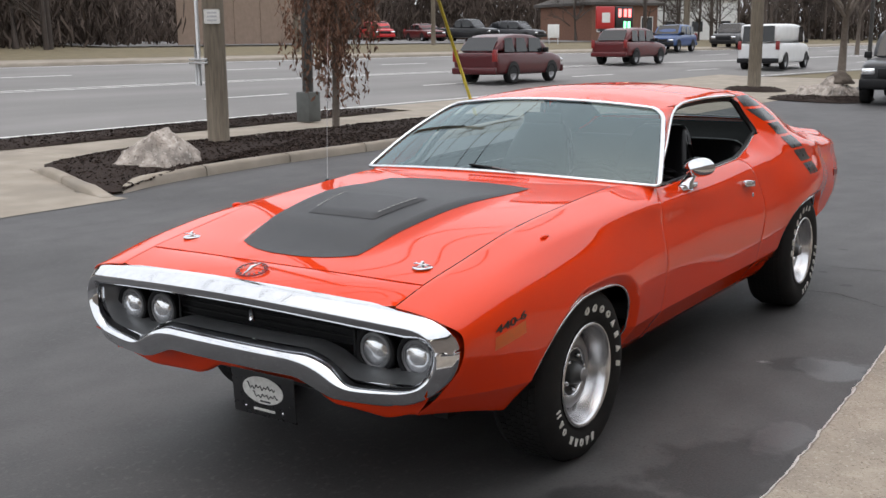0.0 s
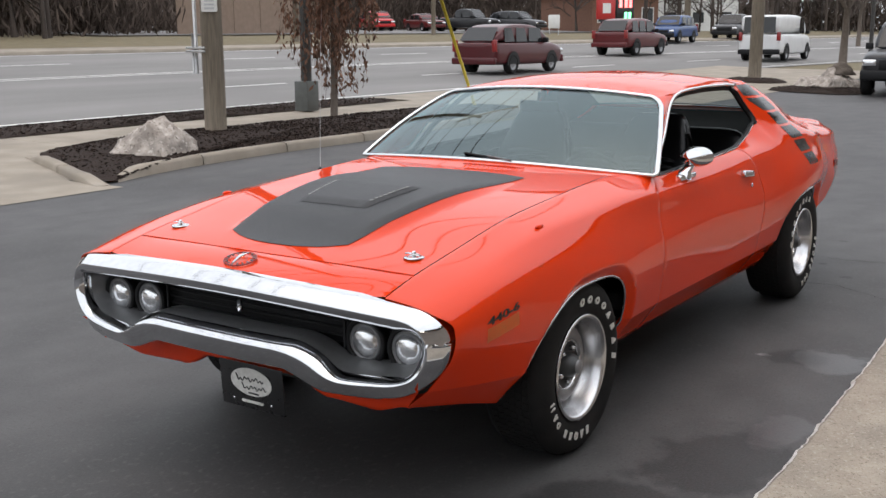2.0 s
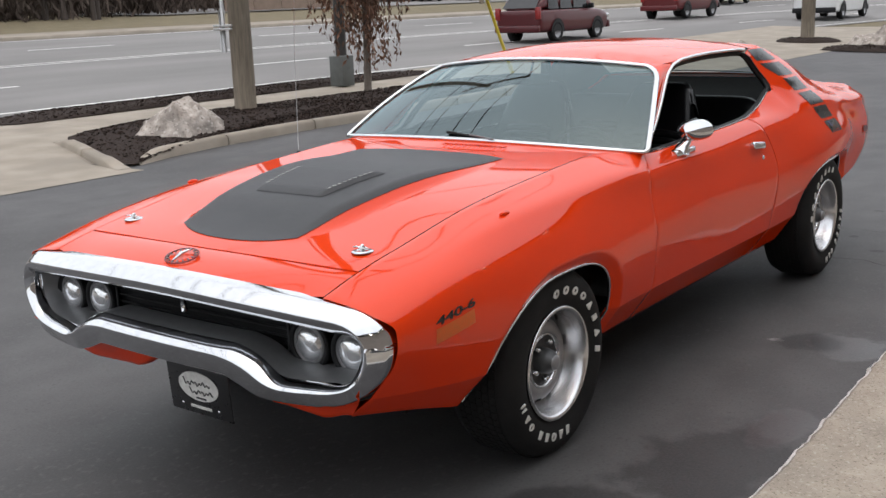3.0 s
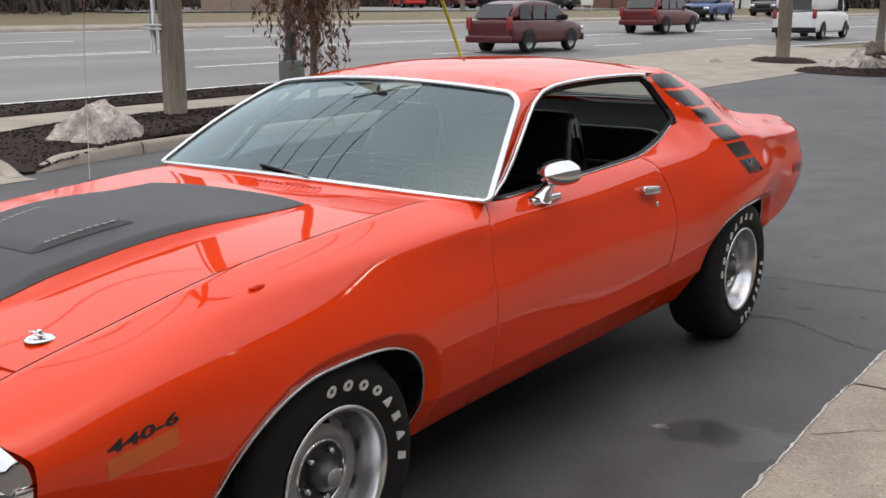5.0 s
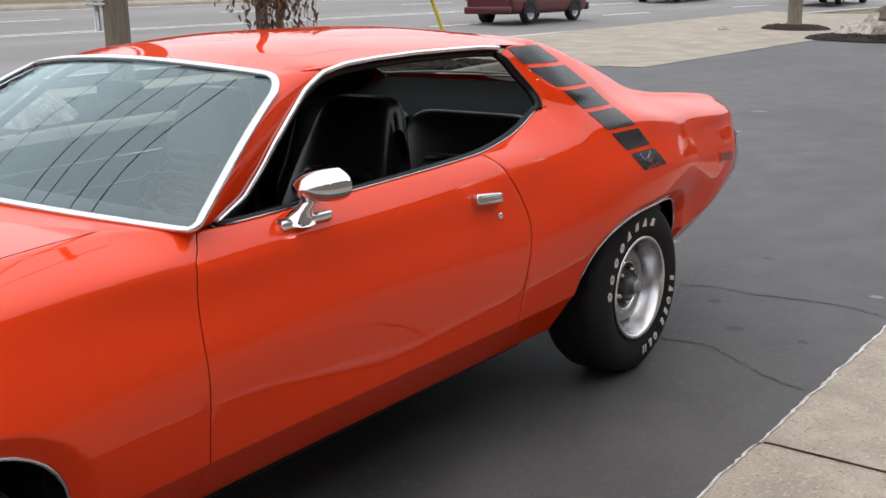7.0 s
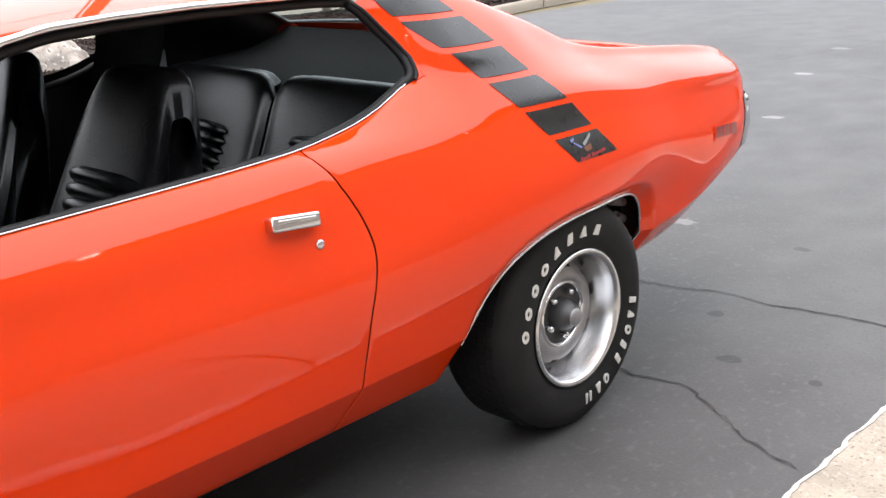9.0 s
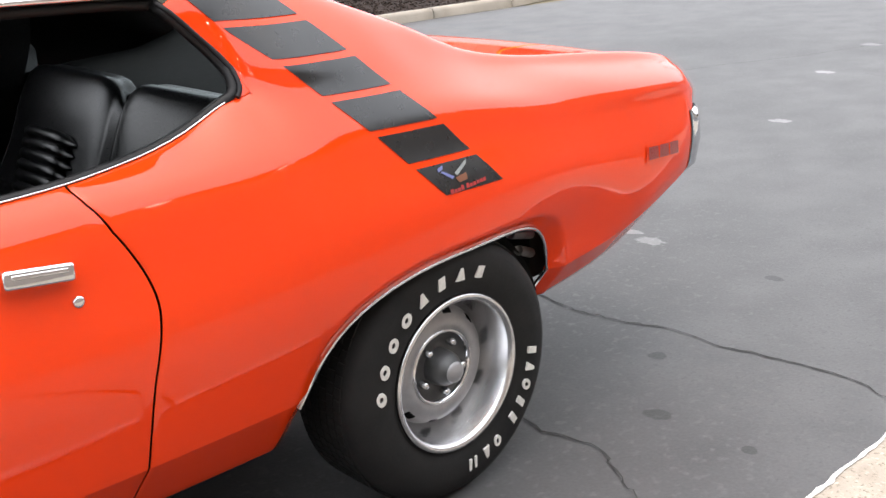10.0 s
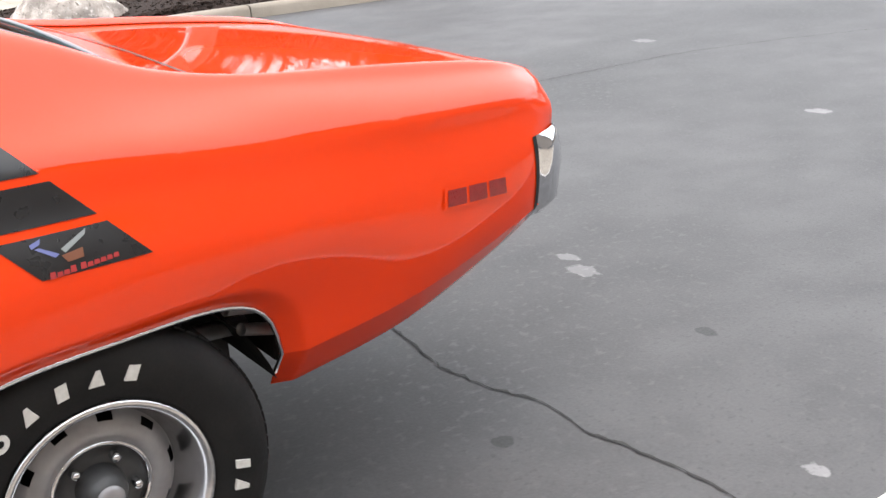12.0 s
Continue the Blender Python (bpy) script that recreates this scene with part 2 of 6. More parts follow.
def soft_box(x0, x1, y0, y1, z0, z1, r=0.01, seg=2):
    bm = bmesh.new()
    v, f = box(x0, x1, y0, y1, z0, z1)
    vs = [bm.verts.new(p) for p in v]
    for q in f:
        bm.faces.new([vs[i] for i in q])
    bmesh.ops.bevel(bm, geom=bm.edges[:], offset=r, segments=seg, affect="EDGES", profile=0.5)
    bmesh.ops.recalc_face_normals(bm, faces=bm.faces[:])
    return bm


def ball(sx, sy, sz, at=(0, 0, 0), n=16, m=10):
    P = [[(at[0] + sx * math.cos(a) * math.cos(b), at[1] + sy * math.sin(a) * math.cos(b), at[2] + sz * math.sin(b))
          for b in [math.pi * (j / m - 0.5) * 0.999 for j in range(m + 1)]] for a in [2 * math.pi * i / n for i in range(n)]]
    return grid(P, close_u=True)


def pchip(ys, vs):
    """A smooth curve through values at stations, with no overshoot."""
    ys, vs = np.array(ys, float), np.array(vs, float)
    h = np.diff(ys)
    d = np.diff(vs) / h
    m = np.zeros(len(ys))
    m[0], m[-1] = d[0], d[-1]
    for i in range(1, len(ys) - 1):
        if d[i - 1] * d[i] > 0:
            a, b = 2 * h[i] + h[i - 1], h[i] + 2 * h[i - 1]
            m[i] = (a + b) / (a / d[i - 1] + b / d[i])

    def at(q):
        q = np.clip(q, ys[0], ys[-1])
        k = np.clip(np.searchsorted(ys, q) - 1, 0, len(ys) - 2)
        t = (q - ys[k]) / h[k]
        return ((1 + 2 * t) * (1 - t) ** 2 * vs[k] + t * (1 - t) ** 2 * h[k] * m[k]
                + t * t * (3 - 2 * t) * vs[k + 1] + t * t * (t - 1) * h[k] * m[k + 1])
    return at


def fair(ys, vs, width=0.045, reach=0.15):
    """The same, faired along the car."""
    f = pchip(ys, vs)
    q = np.arange(ys[0] - 0.5, ys[-1] + 0.5, 0.01)
    raw = f(q)
    raw = np.where(q < ys[0], 2 * raw - f(2 * ys[0] - q), np.where(q > ys[-1], 2 * raw - f(2 * ys[-1] - q), raw))
    n = round(reach / 0.01)
    k = np.exp(-0.5 * (np.arange(-n, n + 1) * 0.01 / width) ** 2)
    sm = np.convolve(np.pad(raw, n, mode="edge"), k / k.sum(), mode="valid")
    return lambda y: np.interp(y, q, sm)


def smoothstep(a, b, x):
    t = np.clip((x - a) / (b - a), 0, 1)
    return t * t * (3 - 2 * t)


# ---- the place: lot, kerbs, road, far side ----


def bend(y):
    """How far the road swings towards the lot as it goes on."""
    y = np.minimum(np.maximum(y - 12.0, 0), 60)
    return 0.0022 * y * y + 0.0


def lie(x, y):
    """Height of the ground: the lot is level, the road climbs to its far side."""
    u = np.asarray(x, float) - bend(np.asarray(y, float))
    return np.interp(u, [-400, -150, -60, -46, -38, -31, -23, -18, -12.8, -9.5, -7.6, 400], [2.6, 2.3, 1.85, 1.5, 1.16, 0.94, 0.55, 0.33, 0.10, 0.06, 0.0, 0.0])


def sheet(name, xs, ys, up, mat, label, category, follow=False, kind="structure"):
    """A surface lying on the ground; follow: its x is counted from the road's bend."""
    P = [[(x + (float(bend(y)) if follow else 0), y, float(lie(x + (float(bend(y)) if follow else 0), y)) + up) for x in xs] for y in ys]
    v, f = grid(P, flip=True)
    return tagged(part(name, shape(v, f), mat), label, category, kind=kind)


far = [-2500, -900, -400, -200, -120, -80, -60, -50, -44, -38, -34, -31, -28, -25, -23, -20.5, -18, -15.5, -12.8, -11, -9.5, -8.5, -7.6, -5, -2, 2, 6, 12, 40, 200, 900, 2500]
run = [-2500, -600, -200, -80, -40, -20, -10, 0, 6, 12, 18, 24, 30, 36, 42, 48, 55, 62, 72, 90, 120, 200, 400, 900, 2500]
sheet("ground", far, run, -0.03, EARTH, "dry winter grass and bare earth", "ground")
lot_y = list(np.linspace(-14, 26, 81)) + [30, 36, 44]
sheet("parking_lot", list(np.linspace(-7.45, 7.5, 40)), lot_y, 0.0, ASPHALT, "dark sealed asphalt lot with cracks and damp patches", "parking lot")
road_x = [-31.0, -28, -25, -23, -20.5, -18, -15.5, -13.0]
sheet("road", road_x, [-80, -40, -20, -10] + list(range(-4, 130, 3)) + [150, 200, 260], -0.004, ROADWAY, "worn grey four-lane road", "road", True)
for x, dash, w in ((-13.4, 0, 0.12), (-17.2, 3.0, 0.14), (-21.6, 0, 0.12), (-22.0, 0, 0.12), (-26.4, 3.0, 0.14), (-30.5, 0, 0.12)):
    spans = [(y, y + 3.0) for y in np.arange(-30, 110, 9.0)] if dash else [(-60, 130)]
    pieces = []
    for a, b in spans:
        ys = np.linspace(a, b, max(3, int((b - a) / 3)))
        P = [[(X + float(bend(y)), y, float(lie(X + float(bend(y)), y)) + 0.004) for X in (x - w / 2, x + w / 2)] for y in ys]
        pieces.append(grid(P, flip=True))
    tagged(part("lane_marking", shape(*join(*pieces)), LINE), "white painted lane line, worn" if not dash else "dashed white lane line, worn", "road marking", kind="structure")
# concrete aprons, strip pavement
sheet("apron", list(np.linspace(-13.0, -6.5, 9)), list(np.linspace(-16, 3.85, 16)), 0.006, PALE_CONCRETE, "pale concrete driveway apron", "pavement")
sheet("apron", list(np.linspace(-13.0, -6.0, 9)), list(np.linspace(16.3, 30, 10)) + [34, 40], 0.008, PALE_CONCRETE, "pale concrete entrance apron, salt-stained", "pavement")
sheet("apron", list(np.linspace(-13.0, -7.46, 8)), list(np.linspace(3.85, 5.9, 4)), 0.006, PALE_CONCRETE, "pale concrete beside the mulch bed", "pavement")
sheet("sidewalk", list(np.linspace(-11.7, -9.9, 4)), list(np.linspace(5.9, 16.3, 14)), 0.008, PALE_CONCRETE, "narrow concrete sidewalk beside the road", "pavement")
P = [[(x + float(bend(y)), y, float(lie(-31 + float(bend(y)), y)) + z) for x, z in ((-31.0, -0.05), (-31.0, 0.10), (-31.05, 0.12), (-31.3, 0.12), (-33.6, 0.19), (-33.6, 0.0))] for y in range(-40, 131, 5)]
tagged(part("far_kerb", shape(*grid(P)), PALE_CONCRETE), "pale concrete kerb and sidewalk across the road", "kerb", kind="structure")
sheet("verge", [-46, -42, -38, -33.6], list(range(-40, 130, 5)), 0.03, EARTH, "strip of dry grass across the road", "verge", True)
sheet("far_lot", [-66, -60, -54, -48], list(range(36, 96, 6)), 0.05, ROADWAY, "grey parking lot across the road", "parking lot", True)


def heap(name, outline, height, label, seed, up=0.0, chips=900):
    """A bed of mulch: a low rounded mound inside an outline, strewn with chips."""
    rng = random.Random(seed)
    cx, cy = sum(p[0] for p in outline) / len(outline), sum(p[1] for p in outline) / len(outline)
    n, P = len(outline), []
    for k in np.linspace(0, 1, 9):
        row = []
        for x, y in outline:
            a, b = cx + (x - cx) * k, cy + (y - cy) * k
            z = float(lie(a, b)) + up + height * (1 - k ** 5) * (1 + 0.35 * noise.noise((a * 0.9, b * 0.9, seed))) + 0.015 * noise.noise((a * 6, b * 6, seed))
            row.append((a, b, z))
        P.append(row)
    bed = tagged(part(name, shape(*grid(P, close_v=True)), MULCH), label, "mulch bed", kind="structure")
    cv = []
    for _ in range(chips):
        i, k = rng.randrange(n), math.sqrt(rng.random()) * 0.97
        t = rng.random()
        ex, ey = outline[i][0] * (1 - t) + outline[(i + 1) % n][0] * t, outline[i][1] * (1 - t) + outline[(i + 1) % n][1] * t
        a, b = cx + (ex - cx) * k, cy + (ey - cy) * k
        z = float(lie(a, b)) + up + height * (1 - k ** 5) * (1 + 0.35 * noise.noise((a * 0.9, b * 0.9, seed))) + 0.015 * noise.noise((a * 6, b * 6, seed))
        m = pose(a, b, z + 0.006, rng.uniform(-35, 35), rng.uniform(-35, 35), rng.uniform(0, 360))
        s = rng.uniform(0.3, 0.9)
        cv.append(([tuple(m @ Vector(q)) for q in ((-0.035 * s, -0.014 * s, 0), (0.035 * s, -0.016 * s, 0), (0.03 * s, 0.016 * s, 0.004), (-0.03 * s, 0.014 * s, 0.004), (0, 0, 0.014))], [(0, 1, 4), (1, 2, 4), (2, 3, 4), (3, 0, 4)]))
    tagged(part("mulch_chips", shape(*join(*cv), False), MULCH, bed), kind="stuff")
    return bed


def rounded(pts, n=6):
    out = []
    m = len(pts)
    for i in range(m):
        a, b, c, d = [pts[(i + k) % m] for k in (-1, 0, 1, 2)]
        for t in np.linspace(0, 1, n + 1)[:-1]:
            out.append(tuple(0.5 * (2 * b[j] + (c[j] - a[j]) * t + (2 * a[j] - 5 * b[j] + 4 * c[j] - d[j]) * t * t + (3 * b[j] - a[j] - 3 * c[j] + d[j]) * t ** 3) for j in range(2)))
    return out


heap("mulch_bed", rounded([(-6.95, 3.95), (-7.25, 4.7), (-7.55, 7.0), (-7.55, 10), (-7.9, 13.5), (-8.2, 15.6), (-9.6, 15.6), (-9.85, 12), (-9.85, 8), (-9.75, 5.6), (-9.2, 4.75)]), 0.11, "dark bark mulch bed behind a concrete kerb", 3, 0.03, 7000)
heap("mulch_bed", rounded([(-11.75, 5.6), (-11.75, 9), (-11.75, 12.5), (-11.8, 15.8), (-12.9, 15.8), (-13.0, 12), (-13.0, 8), (-12.9, 6.0)]), 0.05, "narrow dark mulch strip between sidewalk and road", 4, 0.02, 2500)


def kerb(pts, name="kerb", w=0.16, h=0.13, label="worn pale concrete kerb"):
    """A rounded kerb along a line, built in lengths of its own."""
    ob = thing(name, label, "kerb", kind="structure")
    L = sum(math.dist(a, b) for a, b in zip(pts[:-1], pts[1:]))
    n = max(1, round(L / 1.8))

    def at(t):
        t = t * L
        for a, b in zip(pts[:-1], pts[1:]):
            d = math.dist(a, b)
            if t <= d + 1e-6:
                return a[0] + (b[0] - a[0]) * t / d, a[1] + (b[1] - a[1]) * t / d, (b[0] - a[0]) / d, (b[1] - a[1]) / d
            t -= d
        return *pts[-1], 0, 1
    for i in range(n):
        P = []
        for t in np.linspace(i / n + 0.0006, (i + 1) / n - 0.0006, 9):
            x, y, dx, dy = at(t)
            z = float(lie(x, y))
            tp = 0.12 + 0.88 * smoothstep(0.0, 0.55, min(t, 1 - t) * L)
            P.append([(x + dy * u, y - dx * u, z + (k * tp if k > 0 else k) + 0.004 * noise.noise((x * 3, y * 3, u * 9))) for u, k in
                      ((w / 2 + 0.01, -0.02), (w / 2, h * 0.7), (w / 2 - 0.02, h * 0.95), (0, h), (-w / 2 + 0.02, h * 0.97), (-w / 2, h * 0.7), (-w / 2, -0.02))])
        v, f = grid(P)
        f += [tuple(range(6, -1, -1)), tuple(len(v) - 7 + j for j in range(7))]
        part("kerbstone", shape(v, f), PALE_CONCRETE, ob)
    return ob


kerb([(-6.95, 4.05), (-7.15, 4.65), (-7.3, 5.4), (-7.45, 7.0), (-7.42, 9.5), (-7.6, 11.9), (-7.95, 13.8), (-8.15, 15.7)])
kerb([(-9.4, 4.75), (-8.3, 4.35), (-7.4, 3.98), (-6.75, 3.78)], h=0.09)

# walkway beside the car, in slabs
EDGE_WHITE = material("flaking_white", (0.80, 0.79, 0.76), (0.58, 0.56, 0.52), 16, 0.85, fine=60)
walkway = thing("walkway", "buff concrete walkway slabs with a ragged edge", "pavement", kind="structure")
joints = [-9.0, -6.3, -1.9, 2.46, 6.9, 11.5]
for y0, y1 in zip(joints[:-1], joints[1:]):
    for x0, x1 in ((1.53, 3.6), (3.615, 5.69)):
        ys = np.linspace(y0 + 0.008, y1 - 0.008, 150 if x0 < 2 else 4)
        P = []
        for y in ys:
            e = float(np.interp(y, [0.6, 2.2], [1.592, 1.545])) + 0.008 * noise.noise((y * 2.1, 0, 3)) + 0.010 * noise.noise((y * 9, 1, 3)) + 0.007 * noise.noise((y * 31, 2, 3)) if x0 < 2 else x0
            P.append([(e - 0.004, y, -0.03), (e, y, 0.022), (e + 0.02, y, 0.034), (e + 0.05, y, 0.036), (x1 - 0.01, y, 0.036), (x1, y, 0.026), (x1, y, -0.03)])
        v, f = grid(P, flip=True)
        f += [tuple(range(7)), tuple(len(v) - 1 - j for j in range(7))]
        slab = part("slab", shape(v, f), CONCRETE, walkway)
        if x0 < 2:
            Q = []
            for y, row in zip(ys, P):
                w = 0.008 + 0.010 * noise.noise((y * 5, 4, 1)) + 0.010 * noise.noise((y * 24, 4, 1))
                w *= 0.7 + 0.9 * smoothstep(2.4, 2.95, y)
                d = 0.003 + max(0.0, w)
                Q.append([(row[0][0] - 0.002, y, 0.010), (row[1][0] - 0.003, y, 0.0245), (row[1][0] + d, y, float(np.interp(d, [0, 0.02, 0.05], [0.0255, 0.0375, 0.0395])))])
            part("edge_paint", shape(*grid(Q, flip=True)), EDGE_WHITE, slab, "flaking white line along the slab edge")

# cracks in the asphalt
CRACK = material("crack", (0.02, 0.019, 0.019), (0.04, 0.038, 0.036), 20, 0.95, fine=60)


def crack(pts, w, seed, up=0.0035):
    rng = random.Random(seed)
    line = []
    for (a, b), (c, d) in zip(pts[:-1], pts[1:]):
        n = max(3, int(math.dist((a, b), (c, d)) / 0.028))
        for i in range(n):
            t = i / n
            line.append((a + (c - a) * t + rng.gauss(0, 0.0055), b + (d - b) * t + rng.gauss(0, 0.0055)))
    P = []
    for i, (x, y) in enumerate(line):
        x0, y0 = line[max(0, i - 1)]
        x1, y1 = line[min(len(line) - 1, i + 1)]
        L = math.dist((x0, y0), (x1, y1)) or 1
        k = w * rng.choice((0.35, 0.6, 0.8, 1.0, 1.3))
        P.append([(x + (y1 - y0) / L * s * k, y - (x1 - x0) / L * s * k, up) for s in (-0.5, 0.5)])
    words = "asphalt" if up < 0.01 else "concrete slab"
    tagged(part("crack", shape(*grid(P)), CRACK), "meandering thin crack in the " + words, "crack", kind="structure")


crack([(-0.35, 4.2), (0.0, 4.13), (0.29, 4.09), (0.48, 4.11), (0.66, 4.17), (0.88, 4.15), (1.05, 4.19), (1.3, 4.2), (1.52, 4.11)], 0.009, 1)
crack([(0.6, 3.36), (0.78, 3.31), (1.0, 3.33), (1.15, 3.24), (1.32, 3.12), (1.52, 3.05)], 0.007, 2)
crack([(-3.2, 5.6), (-2.66, 7.1), (-2.62, 8.4), (-2.4, 9.3), (-2.07, 10.2), (-1.6, 12.4)], 0.009, 3)
crack([(-1.2, 9.6), (0.3, 9.0), (1.5, 9.3)], 0.008, 4)
crack([(1.60, 1.81), (1.75, 1.95), (1.95, 2.05), (2.3, 2.12)], 0.005, 5, 0.0385)


# ---- boulder, poles, trees ----
def boulder(at, size, seed, name="boulder", label="rough pale limestone boulder in mulch", mat=ROCK):
    rng = random.Random(seed)
    cuts = []
    for _ in range(22):
        n = Vector((rng.gauss(0, 1), rng.gauss(0, 1), rng.gauss(0.15, 0.8))).normalized()
        cuts.append((n, rng.uniform(0.62, 0.92)))
    bm = bmesh.new()
    bmesh.ops.create_icosphere(bm, subdivisions=5, radius=1.05)
    for v in bm.verts:
        p = v.co.copy()
        for n, d in cuts:
            over = p.dot(n) - d
            if over > 0:
                p -= n * over * 0.94
        p.x *= 1.12 - 0.50 * max(0.0, p.z)
        p.y *= 1.06 - 0.35 * max(0.0, p.z)
        p *= 1 + 0.10 * noise.noise(p * 2.6 + Vector((seed, 0, 0))) + 0.10 * abs(noise.noise(p * 5 + Vector((0, seed, 0)))) + 0.035 * noise.noise(p * 15)
        v.co = Vector((p.x * size[0] * 1.2, p.y * size[1] * 1.2, max(-0.25, p.z * 1.2) * size[2]))
    ob = part(name, bm, mat)
    ob.location = at
    return tagged(ob, label, "boulder", "rocks" if "piled" in label else "")


boulder((-8.12, 5.75, float(lie(-8.12, 5.75)) + 0.08), (0.46, 0.44, 0.43), 17)


def upright(name, label, category, at, height, r0, r1, mat, lean=0.0, sides=20):
    ob = thing(name, label, category, (at[0], at[1], float(lie(at[0], at[1])) + (at[2] if len(at) > 2 else 0.0)))
    n = 12
    path = [(lean * t * height + 0.01 * math.sin(5 * t), 0, t * height) for t in np.linspace(0, 1, n)]
    part("shaft", shape(*tube(path, lambda t: r0 + (r1 - r0) * t, sides)), mat, ob)
    return ob


pole = upright("utility_pole", "weathered wooden utility pole in a mulch bed", "utility pole", (-9.15, 7.75, 0.02), 11.6, 0.165, 0.125, POLE_WOOD)
part("conduit", shape(*tube([(-0.23, -0.10, 0.95), (-0.235, -0.10, 3.0), (-0.235, -0.10, 9.0)], 0.028, 8)), GREY_METAL, pole, "grey conduit beside the pole")
part("conduit", shape(*tube([(-0.31, -0.09, 0.95), (-0.31, -0.09, 1.55)], 0.018, 8)), GREY_METAL, pole)
for z in (1.28, 1.33, 4.2):
    part("bracket", soft_box(-0.36, 0.02, -0.19, -0.12, z - 0.012, z + 0.022, 0.006), GREY_METAL, pole)
tagp = part("tag", soft_box(-0.115, 0.115, -0.182, -0.172, 1.85, 2.06, 0.02), WHITE_RUBBER, pole, "white metal pole tag with dark bars")
tagp.matrix_local = pose(0, 0, 0, 0, 0, 42)
for z in (2.01, 1.955, 1.90):
    part("bar", shape(*box(-0.07, 0.07, -0.186, -0.1825, z - 0.016, z + 0.012), False), GREY_METAL, tagp)
for z0 in (10.95,):
    part("crossarm", soft_box(-1.2, 2.1, -0.06, 0.06, z0, z0 + 0.12, 0.01), POLE_WOOD, pole)
BASE_GREY = material("painted_base", (0.11, 0.115, 0.11), (0.085, 0.09, 0.085), 8, 0.7, fine=60)
lamp = upright("street_lamp", "dark bronze lamp post on a square base", "street lamp", (-11.4, 12.35, 0.05), 8.0, 0.11, 0.085, DARK_METAL, sides=8)
part("base", soft_box(-0.17, 0.17, -0.17, 0.17, -0.02, 0.56, 0.02), BASE_GREY, lamp, "grey-green square base cover")
pole2 = upright("sign_pole", "slim brown-grey pole in a mulch ring", "pole", (-8.1, 29.5, 0.1), 9.0, 0.20, 0.17, POLE_WOOD)
heap("mulch_ring", [(-8.1 + 0.95 * math.cos(a), 29.6 + 1.0 * math.sin(a)) for a in np.linspace(0, 2 * math.pi, 25)[:-1]], 0.10, "round dark mulch ring", 8, 0.02, 150)
heap("mulch_ring", rounded([(-6.5, 25.7), (-5.2, 24.6), (-4.0, 24.3), (-3.7, 25.6), (-4.2, 27.2), (-5.6, 27.2)]), 0.12, "rounded dark mulch island", 9, 0.02, 900)
for k, (x, y, z, a, b, c) in enumerate(((-5.35, 25.8, 0.12, 0.42, 0.40, 0.30), (-4.75, 25.6, 0.14, 0.50, 0.42, 0.40), (-4.95, 26.3, 0.14, 0.45, 0.40, 0.38), (-4.35, 25.9, 0.12, 0.36, 0.32, 0.26), (-5.7, 26.3, 0.10, 0.30, 0.30, 0.22))):
    boulder((x, y, z), (a, b, c), 40 + k, label="pale broken rock piled on a mulch island")
boulder((-4.62, 25.75, 0.50), (0.30, 0.28, 0.26), 23, label="dark rock on top of the rock heap", mat=BARK)
boulder((-9.6, 27.9, 0.02), (0.35, 0.25, 0.16), 25, label="small pale stone beside the mulch ring")
post3 = upright("street_lamp", "thin dark lamp post beyond the mulch island", "street lamp", (-10.4, 55.0), 9.0, 0.11, 0.09, DARK_METAL, sides=8)
# guy wire with its yellow guard
wire = thing("guy_wire", "steel guy wire in a yellow plastic guard", "guy wire", (0, 0, 0))
YELLOW = material("yellow_guard", (0.55, 0.42, 0.03), (0.45, 0.34, 0.03), 20, 0.5, fine=80)
g0, g1 = Vector((-9.1, 14.9, 0.12)), Vector((-9.1, 10.6, 7.6))
part("guard", shape(*tube([g0, g0.lerp(g1, 0.36)], 0.032, 10)), YELLOW, wire, "yellow plastic guard")
part("strand", shape(*tube([g0.lerp(g1, 0.36), g1], 0.008, 6)), GREY_METAL, wire)
# overhead lines
CABLE = material("cable", (0.02, 0.02, 0.02), rough=0.6)
for x, z in ((-7.2, 11.1), (-8.3, 11.1), (-10.0, 11.1), (-9.3, 9.4), (-16.5, 11.5)):
    path = [(x, y, z - 0.25 * math.sin(math.pi * (y + 32.25) / 40)) for y in np.linspace(-32.25, 47.75, 40)]
    tagged(part("overhead_cable", shape(*tube(path, 0.028, 6)), CABLE), "black overhead cable carried along the road", "cable", "overhead cables")


def limb(pieces, a, d, length, r, depth, rng, spread=38, up=0.12, sides=5, min_r=0.004):
    """A bent tapering limb that forks."""
    pts, p, q = [a], Vector(a), Vector(d)
    n = 4
    for i in range(n):
        q = (q + Vector((rng.gauss(0, 0.12), rng.gauss(0, 0.12), rng.gauss(0, 0.08) + up * 0.3))).normalized()
        p = p + q * length / n
        pts.append(tuple(p))
    pieces.append(tube(pts, lambda t: max(min_r, r * (1 - 0.45 * t)), sides, caps=False))
    if depth:
        for k in range(rng.choice((2, 3, 3))):
            s = rng.uniform(0.45, 1.0)
            i = min(n, max(1, round(s * n)))
            side = Vector((rng.gauss(0, 1), rng.gauss(0, 1), rng.gauss(0, 0.4))).normalized()
            e = (q + side * math.tan(radians(spread * rng.uniform(0.6, 1.3)))).normalized()
            limb(pieces, pts[i], e, length * rng.uniform(0.55, 0.8), r * 0.55, depth - 1, rng, spread, up, max(3, sides - 1), min_r)


